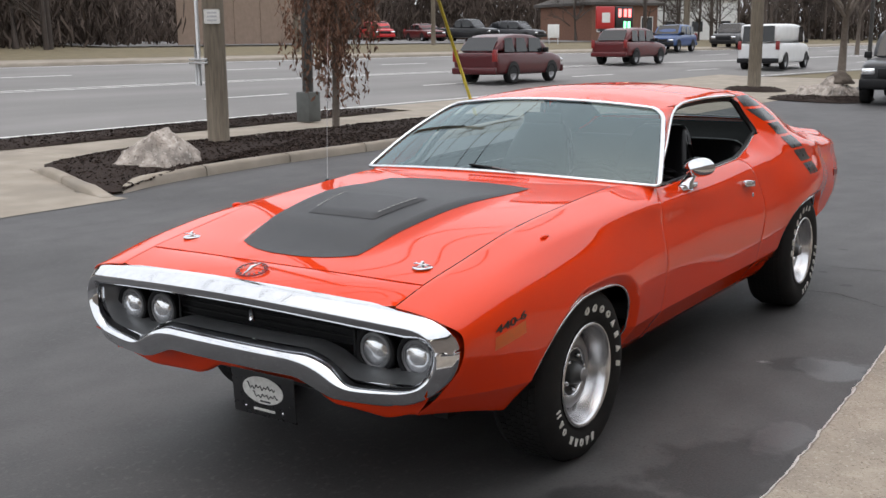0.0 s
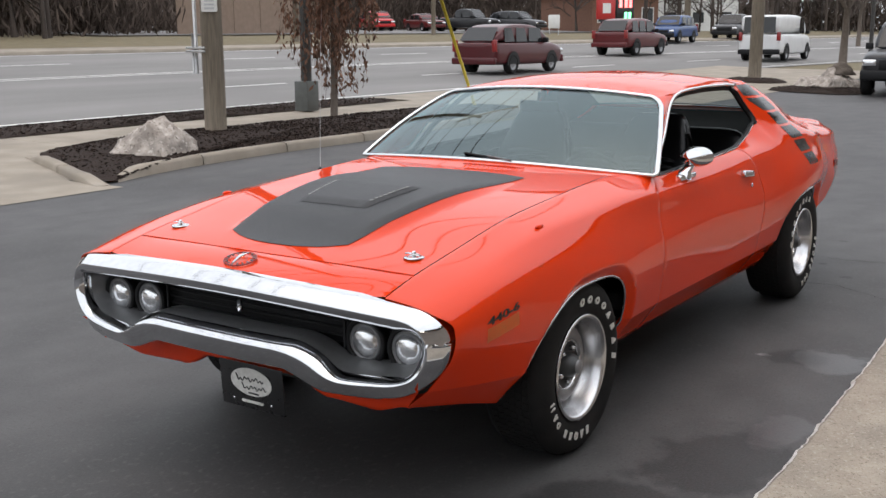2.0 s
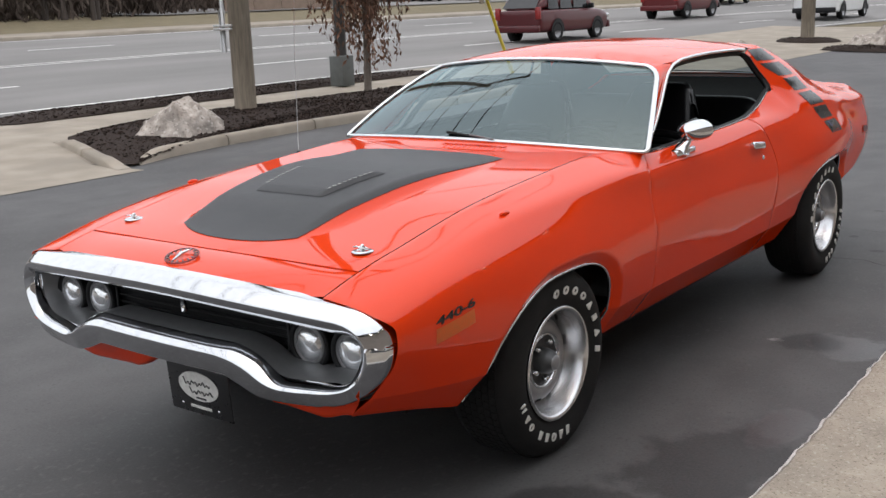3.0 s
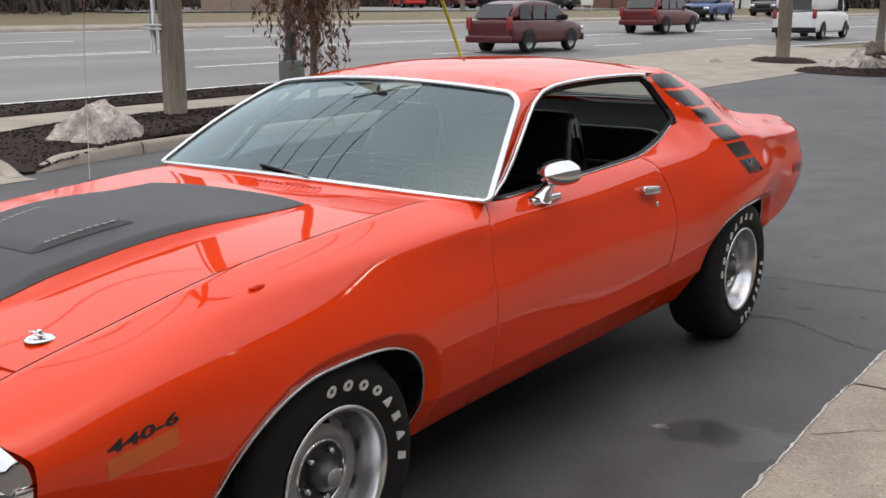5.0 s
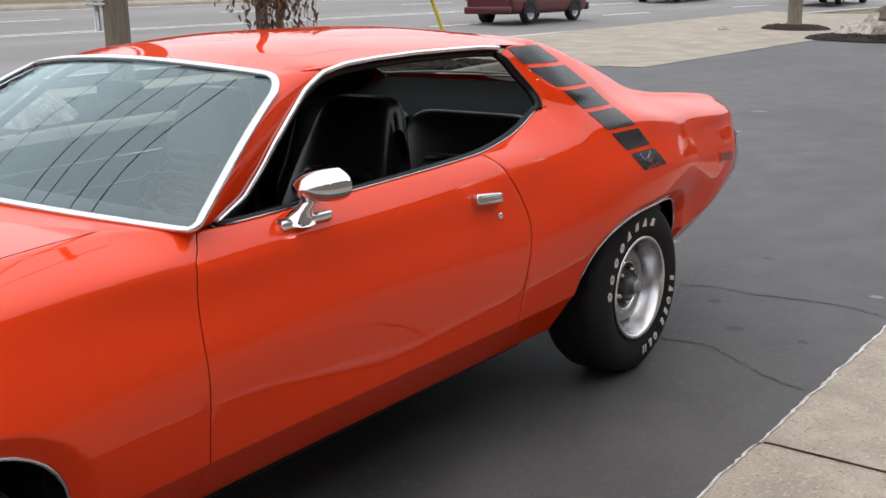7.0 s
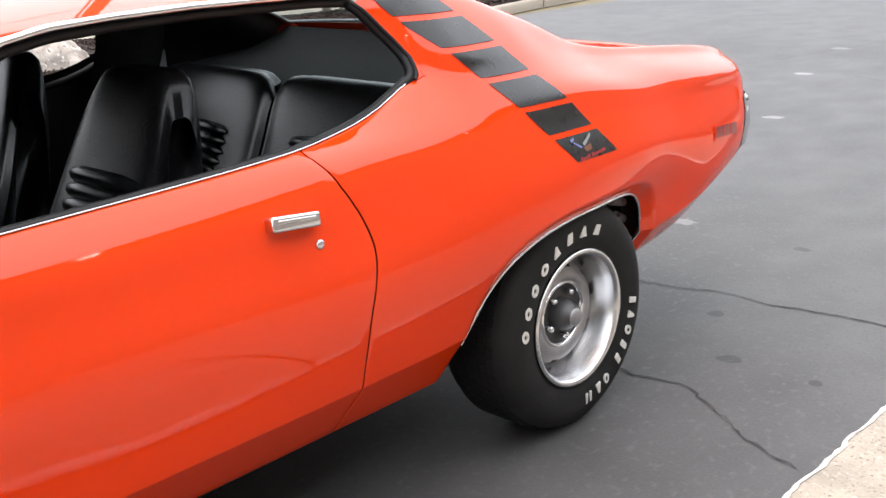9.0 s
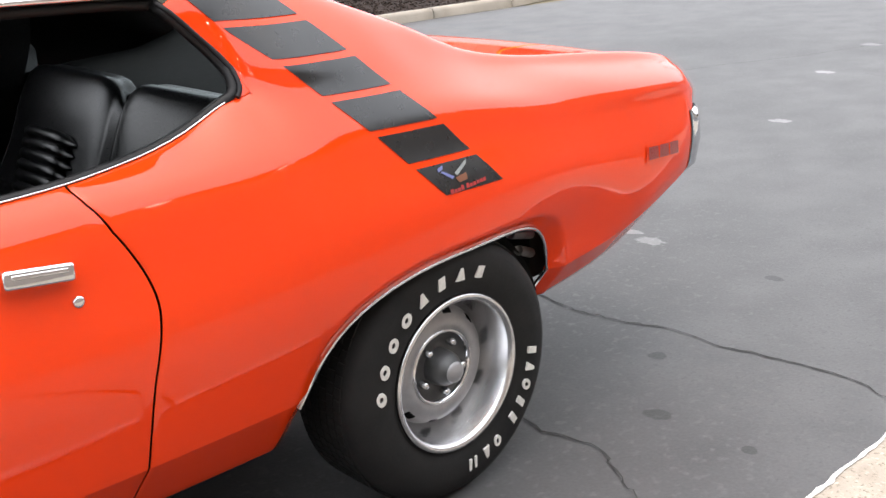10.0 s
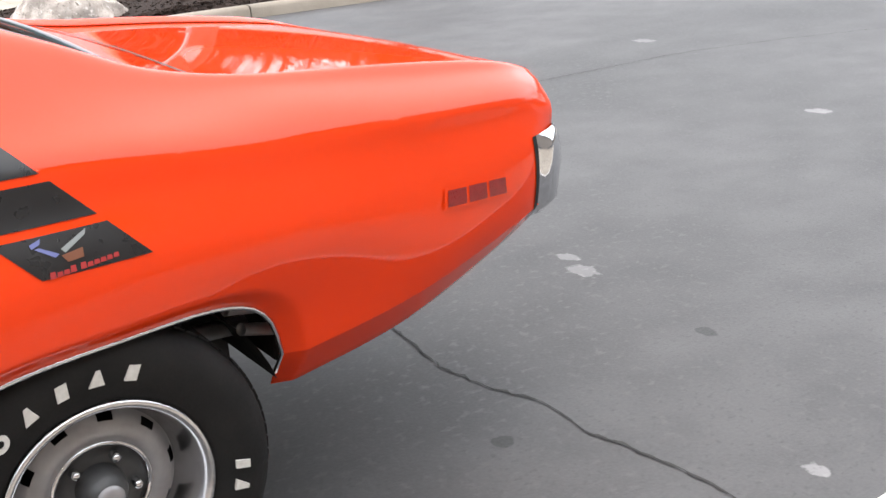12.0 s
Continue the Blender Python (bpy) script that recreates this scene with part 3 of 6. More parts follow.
def bare_tree(at, height, seed, label, depth=5, r=0.16):
    rng = random.Random(seed)
    ob = thing("tree", label, "tree", (at[0], at[1], float(lie(*at))))
    part("trunk", shape(*tube([(0, 0, -0.05), (0.02, 0, height * 0.15), (0.05, 0.03, height * 0.32)], lambda t: r * (1.25 - 0.45 * t ** 0.5), 10)), BARK, ob)
    pieces = []
    for k in range(5):
        a = 2 * math.pi * (k + rng.random() * 0.5) / 5
        limb(pieces, (0.05, 0.03, height * (0.26 + 0.06 * rng.random())), Vector((math.cos(a) * 0.75, math.sin(a) * 0.75, 1)).normalized(), height * 0.30, r * 0.55, depth, rng)
    part("crown", shape(*join(*pieces)), BARK, ob)
    return ob


bare_tree((-7.7, 38.5), 8.0, 3, "bare winter tree beside the mulch island", 5, 0.14)
bare_tree((-15, 72), 9.0, 4, "bare winter tree by the road", 4, 0.13)

# small weeping tree with dry leaves, by the lamp post
wt = thing("weeping_tree", "small weeping tree with dry brown leaves, in mulch", "tree", (-9.62, 11.05, 0.1))
part("trunk", shape(*tube([(0, 0, -0.05), (0.03, 0, 0.9), (0.02, 0.03, 1.9), (-0.05, 0, 2.9)], lambda t: 0.07 - 0.025 * t, 10)), BARK, wt)
rng = random.Random(77)
shoots, leaves = [], []
for i in range(60):
    a = rng.uniform(0, 2 * math.pi)
    R, top = rng.uniform(0.1, 0.95), rng.uniform(2.0, 3.3)
    low = rng.uniform(0.35, 1.7) + (0.9 if R > 0.5 and rng.random() < 0.7 else 0)
    pts = []
    for t in np.linspace(0, 1, 9):
        rr = R * math.sin(min(1, t * 2) * math.pi / 2)
        z = top + 0.35 * math.sin(min(1, t * 2) * math.pi) * 0.6 - (top - low) * max(0, t - 0.3) / 0.7
        pts.append((rr * math.cos(a) + 0.03 * rng.gauss(0, 1), rr * math.sin(a) + 0.03 * rng.gauss(0, 1), z))
    shoots.append(tube(pts, lambda t: 0.009 - 0.006 * t, 4, caps=False))
    for _ in range(60):
        t = rng.uniform(0.3, 1) * 8
        k = min(7, int(t))
        p = Vector(pts[k]).lerp(Vector(pts[k + 1]), t - k) + Vector((rng.gauss(0, 0.045), rng.gauss(0, 0.045), rng.gauss(-0.03, 0.05)))
        m = Matrix.Translation(p) @ pose(0, 0, 0, rng.uniform(50, 130), rng.uniform(-40, 40), rng.uniform(0, 360))
        s = rng.uniform(0.8, 1.6)
        leaves.append(([tuple(m @ Vector(q)) for q in ((0, 0.045 * s, 0), (0.017 * s, 0.005, 0.006), (0, -0.05 * s, -0.006), (-0.017 * s, 0.005, 0.006))], [(0, 1, 2), (0, 2, 3)]))
tagged(part("branchwork", shape(*join(*shoots)), BARK, wt), kind="stuff")
tagged(part("leaves", shape(*join(*leaves), False), DEAD_LEAF, wt, "hanging dry brown leaves"), kind="stuff")

# woods and buildings across the road
rng = random.Random(12)
models = []
for s in range(5):
    r2 = random.Random(100 + s)
    pieces = [tube([(0, 0, 0), (0.1 * r2.gauss(0, 1), 0, 3), (0.2 * r2.gauss(0, 1), 0, 7)], lambda t: 0.17 - 0.09 * t, 5, caps=False)]
    for k in range(9):
        a = r2.uniform(0, 6.28)
        limb(pieces, (0, 0, r2.uniform(0.8, 6.5)), Vector((math.cos(a), math.sin(a), r2.uniform(0.4, 1.3))).normalized(), r2.uniform(1.4, 2.6), 0.06, 3, r2, 42, 0.1, 4, 0.012)
    models.append(join(*pieces))


def woods(places, label, name="woodland"):
    pieces = []
    for x, y, s in places:
        v, f = models[rng.randrange(5)]
        a = rng.uniform(0, 6.28)
        c, q = math.cos(a) * s, math.sin(a) * s
        z = float(lie(x, y))
        pieces.append(([(x + p[0] * c - p[1] * q, y + p[0] * q + p[1] * c, z + p[2] * s) for p in v], f))
    tagged(part(name, shape(*join(*pieces)), TWIG), label, "woodland", kind="stuff")


woods([(rng.uniform(-56, -43), rng.uniform(-8, 34), rng.uniform(0.8, 1.3)) for _ in range(64)], "dense bare brown woodland across the road")
woods([(rng.uniform(-120, -70), rng.uniform(30, 120), rng.uniform(1.0, 1.5)) for _ in range(70)], "far line of bare trees")
woods([(rng.uniform(-52, -26), rng.uniform(84, 170), rng.uniform(0.8, 1.3)) for _ in range(60)], "far bare trees along the road")
woods([(rng.uniform(-20, 30), rng.uniform(110, 200), rng.uniform(0.8, 1.2)) for _ in range(50)], "far bare trees beyond the lot")
FENCE = material("tan_board_fence", (0.24, 0.175, 0.135), (0.20, 0.145, 0.11), 3, 0.9, bump=0.3, fine=30, random=0.1)
fence = thing("fence", "tall tan board fence across the road", "fence", kind="structure")
plank = shape(*box(-0.02, 0.02, -1.19, 1.19, 0, 3.6), False)
plank.materials.append(FENCE)
for i in range(6):
    y = 43.2 + i * 2.41
    b = part("board", plank, FENCE, fence)
    b.location = (-48.0 + 0.02 * i, y, float(lie(-48, y)))
FAR_WOOD = material("far_brush", (0.085, 0.066, 0.056), (0.14, 0.112, 0.096), 0.35, 0.95, fine=3.0, stains=0.30, stain_scale=0.12, island=0.35, spec=0.05)


def thicket(name, pts, height, label, seed, density=230):
    """Distant winter brush: a deep mass of many small leaning sprays of twigs."""
    r3 = random.Random(seed)
    v, f = [], []
    for (x0, y0), (x1, y1) in zip(pts[:-1], pts[1:]):
        L = math.dist((x0, y0), (x1, y1))
        for i in range(int(L * density)):
            t = r3.random()
            x, y = x0 + (x1 - x0) * t + r3.gauss(0, 2.2), y0 + (y1 - y0) * t + r3.gauss(0, 2.2)
            top = height * (0.75 + 0.35 * noise.noise((x * 0.13, y * 0.13, seed)))
            z = float(lie(x, y)) + top * r3.random() ** 1.3 - 0.4
            a, h, w = r3.uniform(0, 6.283), r3.uniform(0.35, 1.5) * height / 8, r3.uniform(0.012, 0.06) * height / 8
            lean = Vector((r3.gauss(0, 0.45), r3.gauss(0, 0.45), 1)).normalized() * h
            c, q = math.cos(a) * w, math.sin(a) * w
            k = len(v)
            v += [(x - c, y - q, z), (x + c, y + q, z), (x + lean.x + c * 1.6, y + lean.y + q * 1.6, z + lean.z * 0.8), (x + lean.x * 1.1, y + lean.y * 1.1, z + lean.z * 1.15), (x + lean.x * 0.8 - c * 2.2, y + lean.y * 0.8 - q * 2.2, z + lean.z * 0.65)]
            f += [(k, k + 1, k + 2), (k, k + 2, k + 3), (k, k + 3, k + 4)]
    tagged(part(name, shape(v, f, False), FAR_WOOD), label, "woodland", kind="stuff")


thicket("thicket", [(-52, -60), (-50, -10), (-51, 20), (-53, 43)], 7.5, "dark winter brush under the woodland", 1)
thicket("thicket", [(-66, 44), (-70, 66), (-62, 92), (-54, 112)], 8.0, "brown winter brush behind the parked cars", 5)
thicket("thicket", [(-85, 30), (-90, 70), (-75, 110), (-50, 150), (-25, 190), (40, 210)], 13.0, "far hazy winter treeline", 2, 150)

BRICK = material("brown_restaurant_brick", (0.20, 0.105, 0.07), (0.15, 0.078, 0.055), 6, 0.9, bump=0.2, fine=40)
ROOFING = material("shingle", (0.06, 0.055, 0.05), (0.09, 0.08, 0.075), 6, 0.9, bump=0.4, fine=30)
DARK_PANE = material("dark_pane", (0.012, 0.014, 0.016), (0.02, 0.02, 0.022), 3, 0.12, fine=20)
WHITE = material("white_paint", (0.72, 0.72, 0.70), (0.62, 0.62, 0.60), 4, 0.6, fine=40)
SIGN_RED = material("sign_red", (0.45, 0.02, 0.02), (0.38, 0.02, 0.02), 5, 0.4, fine=40)


def building(at, turn, w, d, h, mat, label, windows=4, eave=0.5, roof=1.4):
    ob = thing("building", label, "building", (at[0], at[1], float(lie(*at)) - 0.1), turn)
    part("wall", shape(*box(-w / 2, w / 2, -d / 2, d / 2, 0, h), False), mat, ob)
    v = [(-w / 2 - eave, -d / 2 - eave, h), (w / 2 + eave, -d / 2 - eave, h), (w / 2 + eave, d / 2 + eave, h), (-w / 2 - eave, d / 2 + eave, h), (-w / 2 + d * 0.3, 0, h + roof), (w / 2 - d * 0.3, 0, h + roof)]
    part("roof", shape(v + [(a, b, c - 0.25) for a, b, c in v[:4]], [(0, 1, 5, 4), (1, 2, 5), (2, 3, 4, 5), (3, 0, 4), (0, 6, 7, 1), (1, 7, 8, 2), (2, 8, 9, 3), (3, 9, 6, 0), (9, 8, 7, 6)], False), ROOFING, ob)
    for i in range(windows):
        x = -w / 2 + w * (i + 0.5) / windows
        win = part("window", shape(*join(box(x - 0.75, x + 0.75, -d / 2 - 0.05, -d / 2 + 0.02, 0.9, 0.98), box(x - 0.75, x + 0.75, -d / 2 - 0.05, -d / 2 + 0.02, 2.25, 2.33),
                                         box(x - 0.75, x - 0.67, -d / 2 - 0.05, -d / 2 + 0.02, 0.98, 2.25), box(x + 0.67, x + 0.75, -d / 2 - 0.05, -d / 2 + 0.02, 0.98, 2.25)), False), WHITE, ob)
        part("pane", shape(*box(x - 0.67, x + 0.67, -d / 2 - 0.015, -d / 2 - 0.005, 0.98, 2.25), False), DARK_PANE, win)
    return ob


building((-44, 92), 65, 8, 8, 3.6, BRICK, "low brown brick restaurant with a dark roof", 3)
building((-48, 127), 30, 10, 8, 5, WHITE, "white gabled house among bare trees", 3, 0.4, 3.0)
building((-8, 150), 0, 26, 10, 4, BRICK, "far low commercial building", 6)
sign = thing("road_sign", "red square sign with a lit price board on a post", "sign", (-36.0, 78, float(lie(-36.0, 78))), 62)
part("post", shape(*box(-0.12, 0.12, -0.1, 0.1, 0, 1.4), False), GREY_METAL, sign)
part("red_panel", soft_box(-1.5, 0.3, -0.12, 0.12, 1.2, 3.0, 0.05), SIGN_RED, sign)
LED = bpy.data.materials.new("red_diodes")
LED.use_nodes = True
LED.node_tree.nodes["Principled BSDF"].inputs["Emission Color"].default_value = (1, 0.03, 0.02, 1)
LED.node_tree.nodes["Principled BSDF"].inputs["Emission Strength"].default_value = 2.5
LEDG = LED.copy()
LEDG.node_tree.nodes["Principled BSDF"].inputs["Emission Color"].default_value = (0.05, 0.8, 0.25, 1)
part("board", soft_box(0.4, 2.2, -0.12, 0.12, 1.0, 3.0, 0.05), DECAL, sign)
for x in (0.65, 1.2, 1.65):
    part("digit_bar", shape(*box(x, x + 0.3, -0.14, -0.125, 2.15, 2.8), False), LED, sign)
for x in (1.2, 1.6):
    part("digit_bar", shape(*box(x, x + 0.28, -0.14, -0.125, 1.2, 1.8), False), LEDG, sign)
part("white_bar", shape(*box(-1.0, -0.2, -0.14, -0.125, 1.7, 2.5), False), WHITE, sign)
small = thing("yard_sign", "small white sign on the verge", "sign", (-36.5, 69, float(lie(-36.5, 69))), 60)
part("panel", soft_box(-0.5, 0.5, -0.04, 0.04, 0.5, 1.5, 0.03), WHITE, small)
for x in (-0.4, 0.4):
    part("leg", shape(*box(x - 0.03, x + 0.03, -0.03, 0.03, 0, 0.55), False), GREY_METAL, small)
for i, (x, y) in enumerate(((-36.5, 40), (-40, 58), (-28, 74), (-36, 95))):
    up = upright("utility_pole", "distant dark wooden utility pole", "utility pole", (x, y), 10, 0.16, 0.12, POLE_WOOD, sides=8)
# showroom front behind the walkway, on the camera's side
front = thing("showroom", "plain buff brick showroom wall behind the walkway", "building", kind="structure")
STUCCO = material("buff_brick", (0.29, 0.245, 0.21), (0.24, 0.205, 0.175), 2, 0.9, bump=0.2, fine=60)
part("wall", shape(*box(5.7, 5.95, -34, 36, 0, 4.8), False), STUCCO, front)
BULB = bpy.data.materials.new("lamp_bulb")
BULB.use_nodes = True
BULB.node_tree.nodes["Principled BSDF"].inputs["Emission Color"].default_value = (1, 0.93, 0.82, 1)
BULB.node_tree.nodes["Principled BSDF"].inputs["Emission Strength"].default_value = 22
for k in range(7):
    fitting = thing("eave_lamp", "small round lamp lit under the showroom eave", "lamp", (5.45, -5.2 + 2.4 * k, 4.8), group="eave lamps")
    part("collar", shape(*revolve([(0.11, 0.0), (0.11, -0.04), (0.085, -0.05), (0.08, -0.02)], 20, "z")), GREY_METAL, fitting)
    part("bulb", shape(*ball(0.075, 0.075, 0.05, (0, 0, -0.04), 16, 8)), BULB, fitting, "glowing white bulb")
part("eave", shape(*box(5.2, 6.4, -34.3, 36.3, 4.8, 5.0), False), DARK_METAL, front)
part("side_wall", shape(*join(box(5.95, 14, -34, -33.75, 0, 4.8), box(5.95, 14, 35.75, 36, 0, 4.8)), False), STUCCO, front)


# ---- the car: body lines, from the rocker (0) over the shoulder (7) to the roof and deck edge (10) ----
Y1 = [-0.95, -0.65, -0.45, 0.4, 0.8, 2.1, 2.45, 2.9, 3.33, 3.64, 4.0, 4.13, 4.2]
Y2 = [-0.95, -0.6, -0.2, 0.1, 0.35, 0.6, 0.8, 1.4, 2.1, 2.35, 2.55, 2.75, 2.95, 3.25, 3.4, 3.75, 4.0, 4.13, 4.2]
Y3 = [-0.95, -0.77, -0.55, -0.18, 0.2, 0.7, 0.82, 1.0, 1.4, 2.0, 2.2, 2.31, 2.47, 2.58, 2.8, 3.0, 3.2, 3.4, 3.7, 4.0, 4.13, 4.2]
Y4 = [2.0, 2.35, 2.47, 2.57, 2.7, 2.8, 3.0, 3.2, 3.4, 3.7, 4.0, 4.13, 4.2]
LINES = [
    (Y1, [.725, .80, .82, .775, .758, .762, .77, .775, .755, .74, .71, .69, .66], [.436, .380, .325, .285, .288, .285, .288, .33, .385, .42, .53, .575, .60]),
    (Y1, [.80, .885, .915, .878, .858, .866, .872, .872, .84, .820, .772, .745, .70], [.50, .47, .455, .43, .425, .425, .435, .46, .49, .52, .60, .63, .65]),
    (Y2, [.872, .928, .943, .935, .913, .889, .874, .868, .884, .895, .915, .93, .92, .868, .845, .832, .785, .757, .69],
     [.62, .60, .60, .60, .58, .57, .56, .56, .57, .58, .60, .62, .62, .62, .60, .61, .66, .68, .70]),
    (Y2, [.884, .928, .930, .920, .902, .885, .876, .871, .879, .895, .922, .934, .928, .895, .868, .832, .787, .760, .69],
     [.68, .71, .715, .72, .71, .70, .69, .69, .70, .71, .72, .73, .73, .72, .71, .70, .735, .745, .755]),
    (Y2, [.872, .902, .895, .883, .868, .856, .849, .85, .85, .87, .902, .916, .913, .89, .86, .815, .775, .750, .685],
     [.712, .79, .81, .82, .82, .81, .80, .80, .81, .82, .825, .83, .83, .81, .80, .79, .80, .80, .80]),
    (Y2, [.838, .848, .845, .845, .844, .842, .840, .833, .829, .844, .863, .873, .870, .855, .830, .795, .757, .734, .685],
     [.74, .825, .87, .885, .888, .888, .884, .886, .90, .91, .92, .92, .92, .90, .885, .875, .862, .852, .845]),
    (Y2, [.772, .786, .79, .795, .80, .806, .808, .798, .795, .802, .824, .840, .844, .832, .810, .787, .751, .724, .66],
     [.764, .84, .90, .92, .929, .935, .934, .936, .955, .97, .995, 1.0, .995, .965, .95, .925, .905, .893, .88]),
    (Y3, [.66, .66, .66, .66, .66, .66, .782, .772, .767, .752, .722, .712, .702, .765, .780, .778, .764, .754, .742, .713, .689, .635],
     [.776, .822, .862, .925, .958, .985, .968, .958, .965, .98, .997, 1.022, 1.083, 1.09, 1.07, 1.04, 1.015, 1.0, .968, .94, .922, .905]),
    (Y4, [.63, .63, .65, .735, .73, .715, .70, .695, .697, .69, .67, .65, .61], [1.22, 1.22, 1.165, 1.15, 1.15, 1.15, 1.105, 1.055, 1.03, .998, .965, .943, .92]),
    (Y4, [.595, .595, .59, .60, .61, .625, .64, .655, .665, .66, .645, .625, .59], [1.305, 1.305, 1.30, 1.29, 1.265, 1.235, 1.165, 1.085, 1.05, 1.022, .985, .958, .93]),
    (Y4, [.53, .53, .53, .54, .55, .565, .585, .605, .622, .618, .60, .585, .56], [1.335, 1.335, 1.33, 1.315, 1.285, 1.25, 1.165, 1.08, 1.035, 1.007, .972, .95, .93]),
]


def faired(y, v, i):
    """Upper lines stay crisp but for the tail; lower ones are faired, the more so along the doors."""
    a, b = (fair(y, v, 0.025), fair(y, v, 0.06, 0.2)) if i > 6 else (fair(y, v, 0.085), fair(y, v, 0.17, 0.4))

    def at(q):
        k = smoothstep(3.3, 3.6, q) if i > 6 else smoothstep(0.35, 0.75, q) * (1 - smoothstep(2.15, 2.5, q))
        return a(q) * (1 - k) + b(q) * k
    return at


LX = [faired(y, x, i) for i, (y, x, z) in enumerate(LINES)]
LZ = [faired(y, z, i) for i, (y, x, z) in enumerate(LINES)]


def natural(v, s):
    """Natural cubic through values at 0, 1, 2 ..., at the places s."""
    v = np.asarray(v, float)
    n = len(v)
    A, b = np.eye(n), np.zeros(n)
    for i in range(1, n - 1):
        A[i, i - 1:i + 2] = 1, 4, 1
        b[i] = 6 * (v[i - 1] - 2 * v[i] + v[i + 1])
    M = np.linalg.solve(A, b)
    k = np.clip(np.floor(s).astype(int), 0, n - 2)
    t = s - k
    return (1 - t) * v[k] + t * v[k + 1] + ((1 - t) ** 3 - (1 - t)) * M[k] / 6 + (t ** 3 - t) * M[k + 1] / 6


def section(y, s):
    """Points of the left body side at station y."""
    s = np.asarray(s, float)
    n = 8 if y < 2.0 else 11
    xs, zs = [LX[i](y) for i in range(n)], [LZ[i](y) for i in range(n)]
    if 2.0 <= y < 2.47:
        k = smoothstep(2.0, 2.47, y)
        for i in (8, 9, 10):
            xs[i] = xs[i] * k + (xs[7] - 0.03 * (i - 7)) * (1 - k)
            zs[i] = zs[i] * k + (zs[7] + 0.01 * (i - 7)) * (1 - k)
        lo = s <= 7
        up = np.maximum(s - 1, 0)
        x = np.where(lo, natural(xs[1:8], np.minimum(up, 6)), natural(xs[1:], up))
        z = np.where(lo, natural(zs[1:8], np.minimum(up, 6)), natural(zs[1:], up))
    else:
        up = np.maximum(s - 1, 0)
        x, z = natural(xs[1:], up), natural(zs[1:], up)
    # below the lower crease the panel turns in flat
    t = np.clip(s, 0, 1)
    low = s < 1
    return np.where(low, xs[0] + (xs[1] - xs[0]) * t, x), np.where(low, zs[0] + (zs[1] - zs[0]) * t, z)


def arch_test(y, z):
    """Above 1: outside the wheel openings, in multiples of their size."""
    q = np.full(np.shape(z), 9.0)
    for yc, a0, a1, zc, b, n0, n1 in ((-0.045, 0.42, 0.455, 0.33, 0.345, 1.95, 3.4), (2.92, 0.445, 0.402, 0.36, 0.303, 2.4, 4.2)):
        a = np.where(y < yc, a0, a1)
        n = np.where(y < yc, n0, n1)
        q = np.minimum(q, ((np.abs(y - yc) / a) ** n + (np.maximum(z - zc, 0) / b) ** n) ** (1 / n))
    return q


DOOR_FRONT = pchip([.30, .40, .50, .60, .70, .80, .86, .90, .93, 1.0], [.775, .772, .77, .772, .772, .782, .79, .80, .825, .86])
DOOR_REAR = pchip([.30, .47, .60, .65, .70, .75, .80, .86, .90, .94, .98], [2.06, 2.08, 2.10, 2.115, 2.128, 2.137, 2.13, 2.105, 2.085, 2.065, 2.045])
FINE_S = np.linspace(0, 7, 701)


def column(y_of_z, s0_cut=True, s_top=7.0, rows=46):
    """One upright strip of side points; y may change with height. Returns the points and the lowest s."""
    zz = np.interp(FINE_S, range(8), [float(LZ[i](y_of_z(0.7))) for i in range(8)])
    ys = np.array([float(y_of_z(z)) for z in zz[::20]])
    ys = np.interp(FINE_S, FINE_S[::20], ys)
    ym = float(np.mean(ys))
    x, z = section(ym, FINE_S)
    lo = 0.0
    if s0_cut:
        inside = np.nonzero(arch_test(ys, z) < 1)[0]
        if len(inside) and inside[-1] < 700:
            k = inside[-1]
            q = arch_test(ys, z)
            lo = FINE_S[k] + 0.01 * (1 - q[k]) / (q[k + 1] - q[k])
    if lo < 0.9:
        s = np.concatenate([np.linspace(lo, 0.985, 6), np.linspace(1.015, s_top, rows - 6)])
    else:
        s = lo + (s_top - lo) * np.linspace(0, 1, rows) ** 1.35
    yy = np.interp(s, FINE_S, ys)
    P = []
    for a, b in zip(s, yy):
        X, Z = section(b, np.array([a]))
        q = float(arch_test(b, Z[0])) if s0_cut else 9.0
        X = X[0] - 0.032 * np.clip((1.118 - q) / 0.118, 0, 1)
        P.append((X, b, Z[0]))
    return P, lo


def arch_stations(yc, a0, a1, n):
    th = np.linspace(0, math.pi, 2 * n + 1)
    return [yc - (a0 if t < math.pi / 2 else a1) * math.cos(t) * 0.9995 for t in th]


def mirrored(v):
    return [(-p[0], p[1], p[2]) for p in v]


def both_sides(name, v, f, mat, label="", thick=0.0, parent=None):
    obs = []
    for side in (1, -1):
        ff = f if side > 0 else [tuple(reversed(q)) for q in f]
        ob = part(name, shape(v if side > 0 else mirrored(v), ff), mat, parent or car, label)
        if thick:
            solid(ob, thick, -1.0 if thick > 0 else 1.0)
        obs.append(ob)
    return obs


car = thing("muscle_car", "bright orange two-door muscle car with black stripes, parked on asphalt", "car")

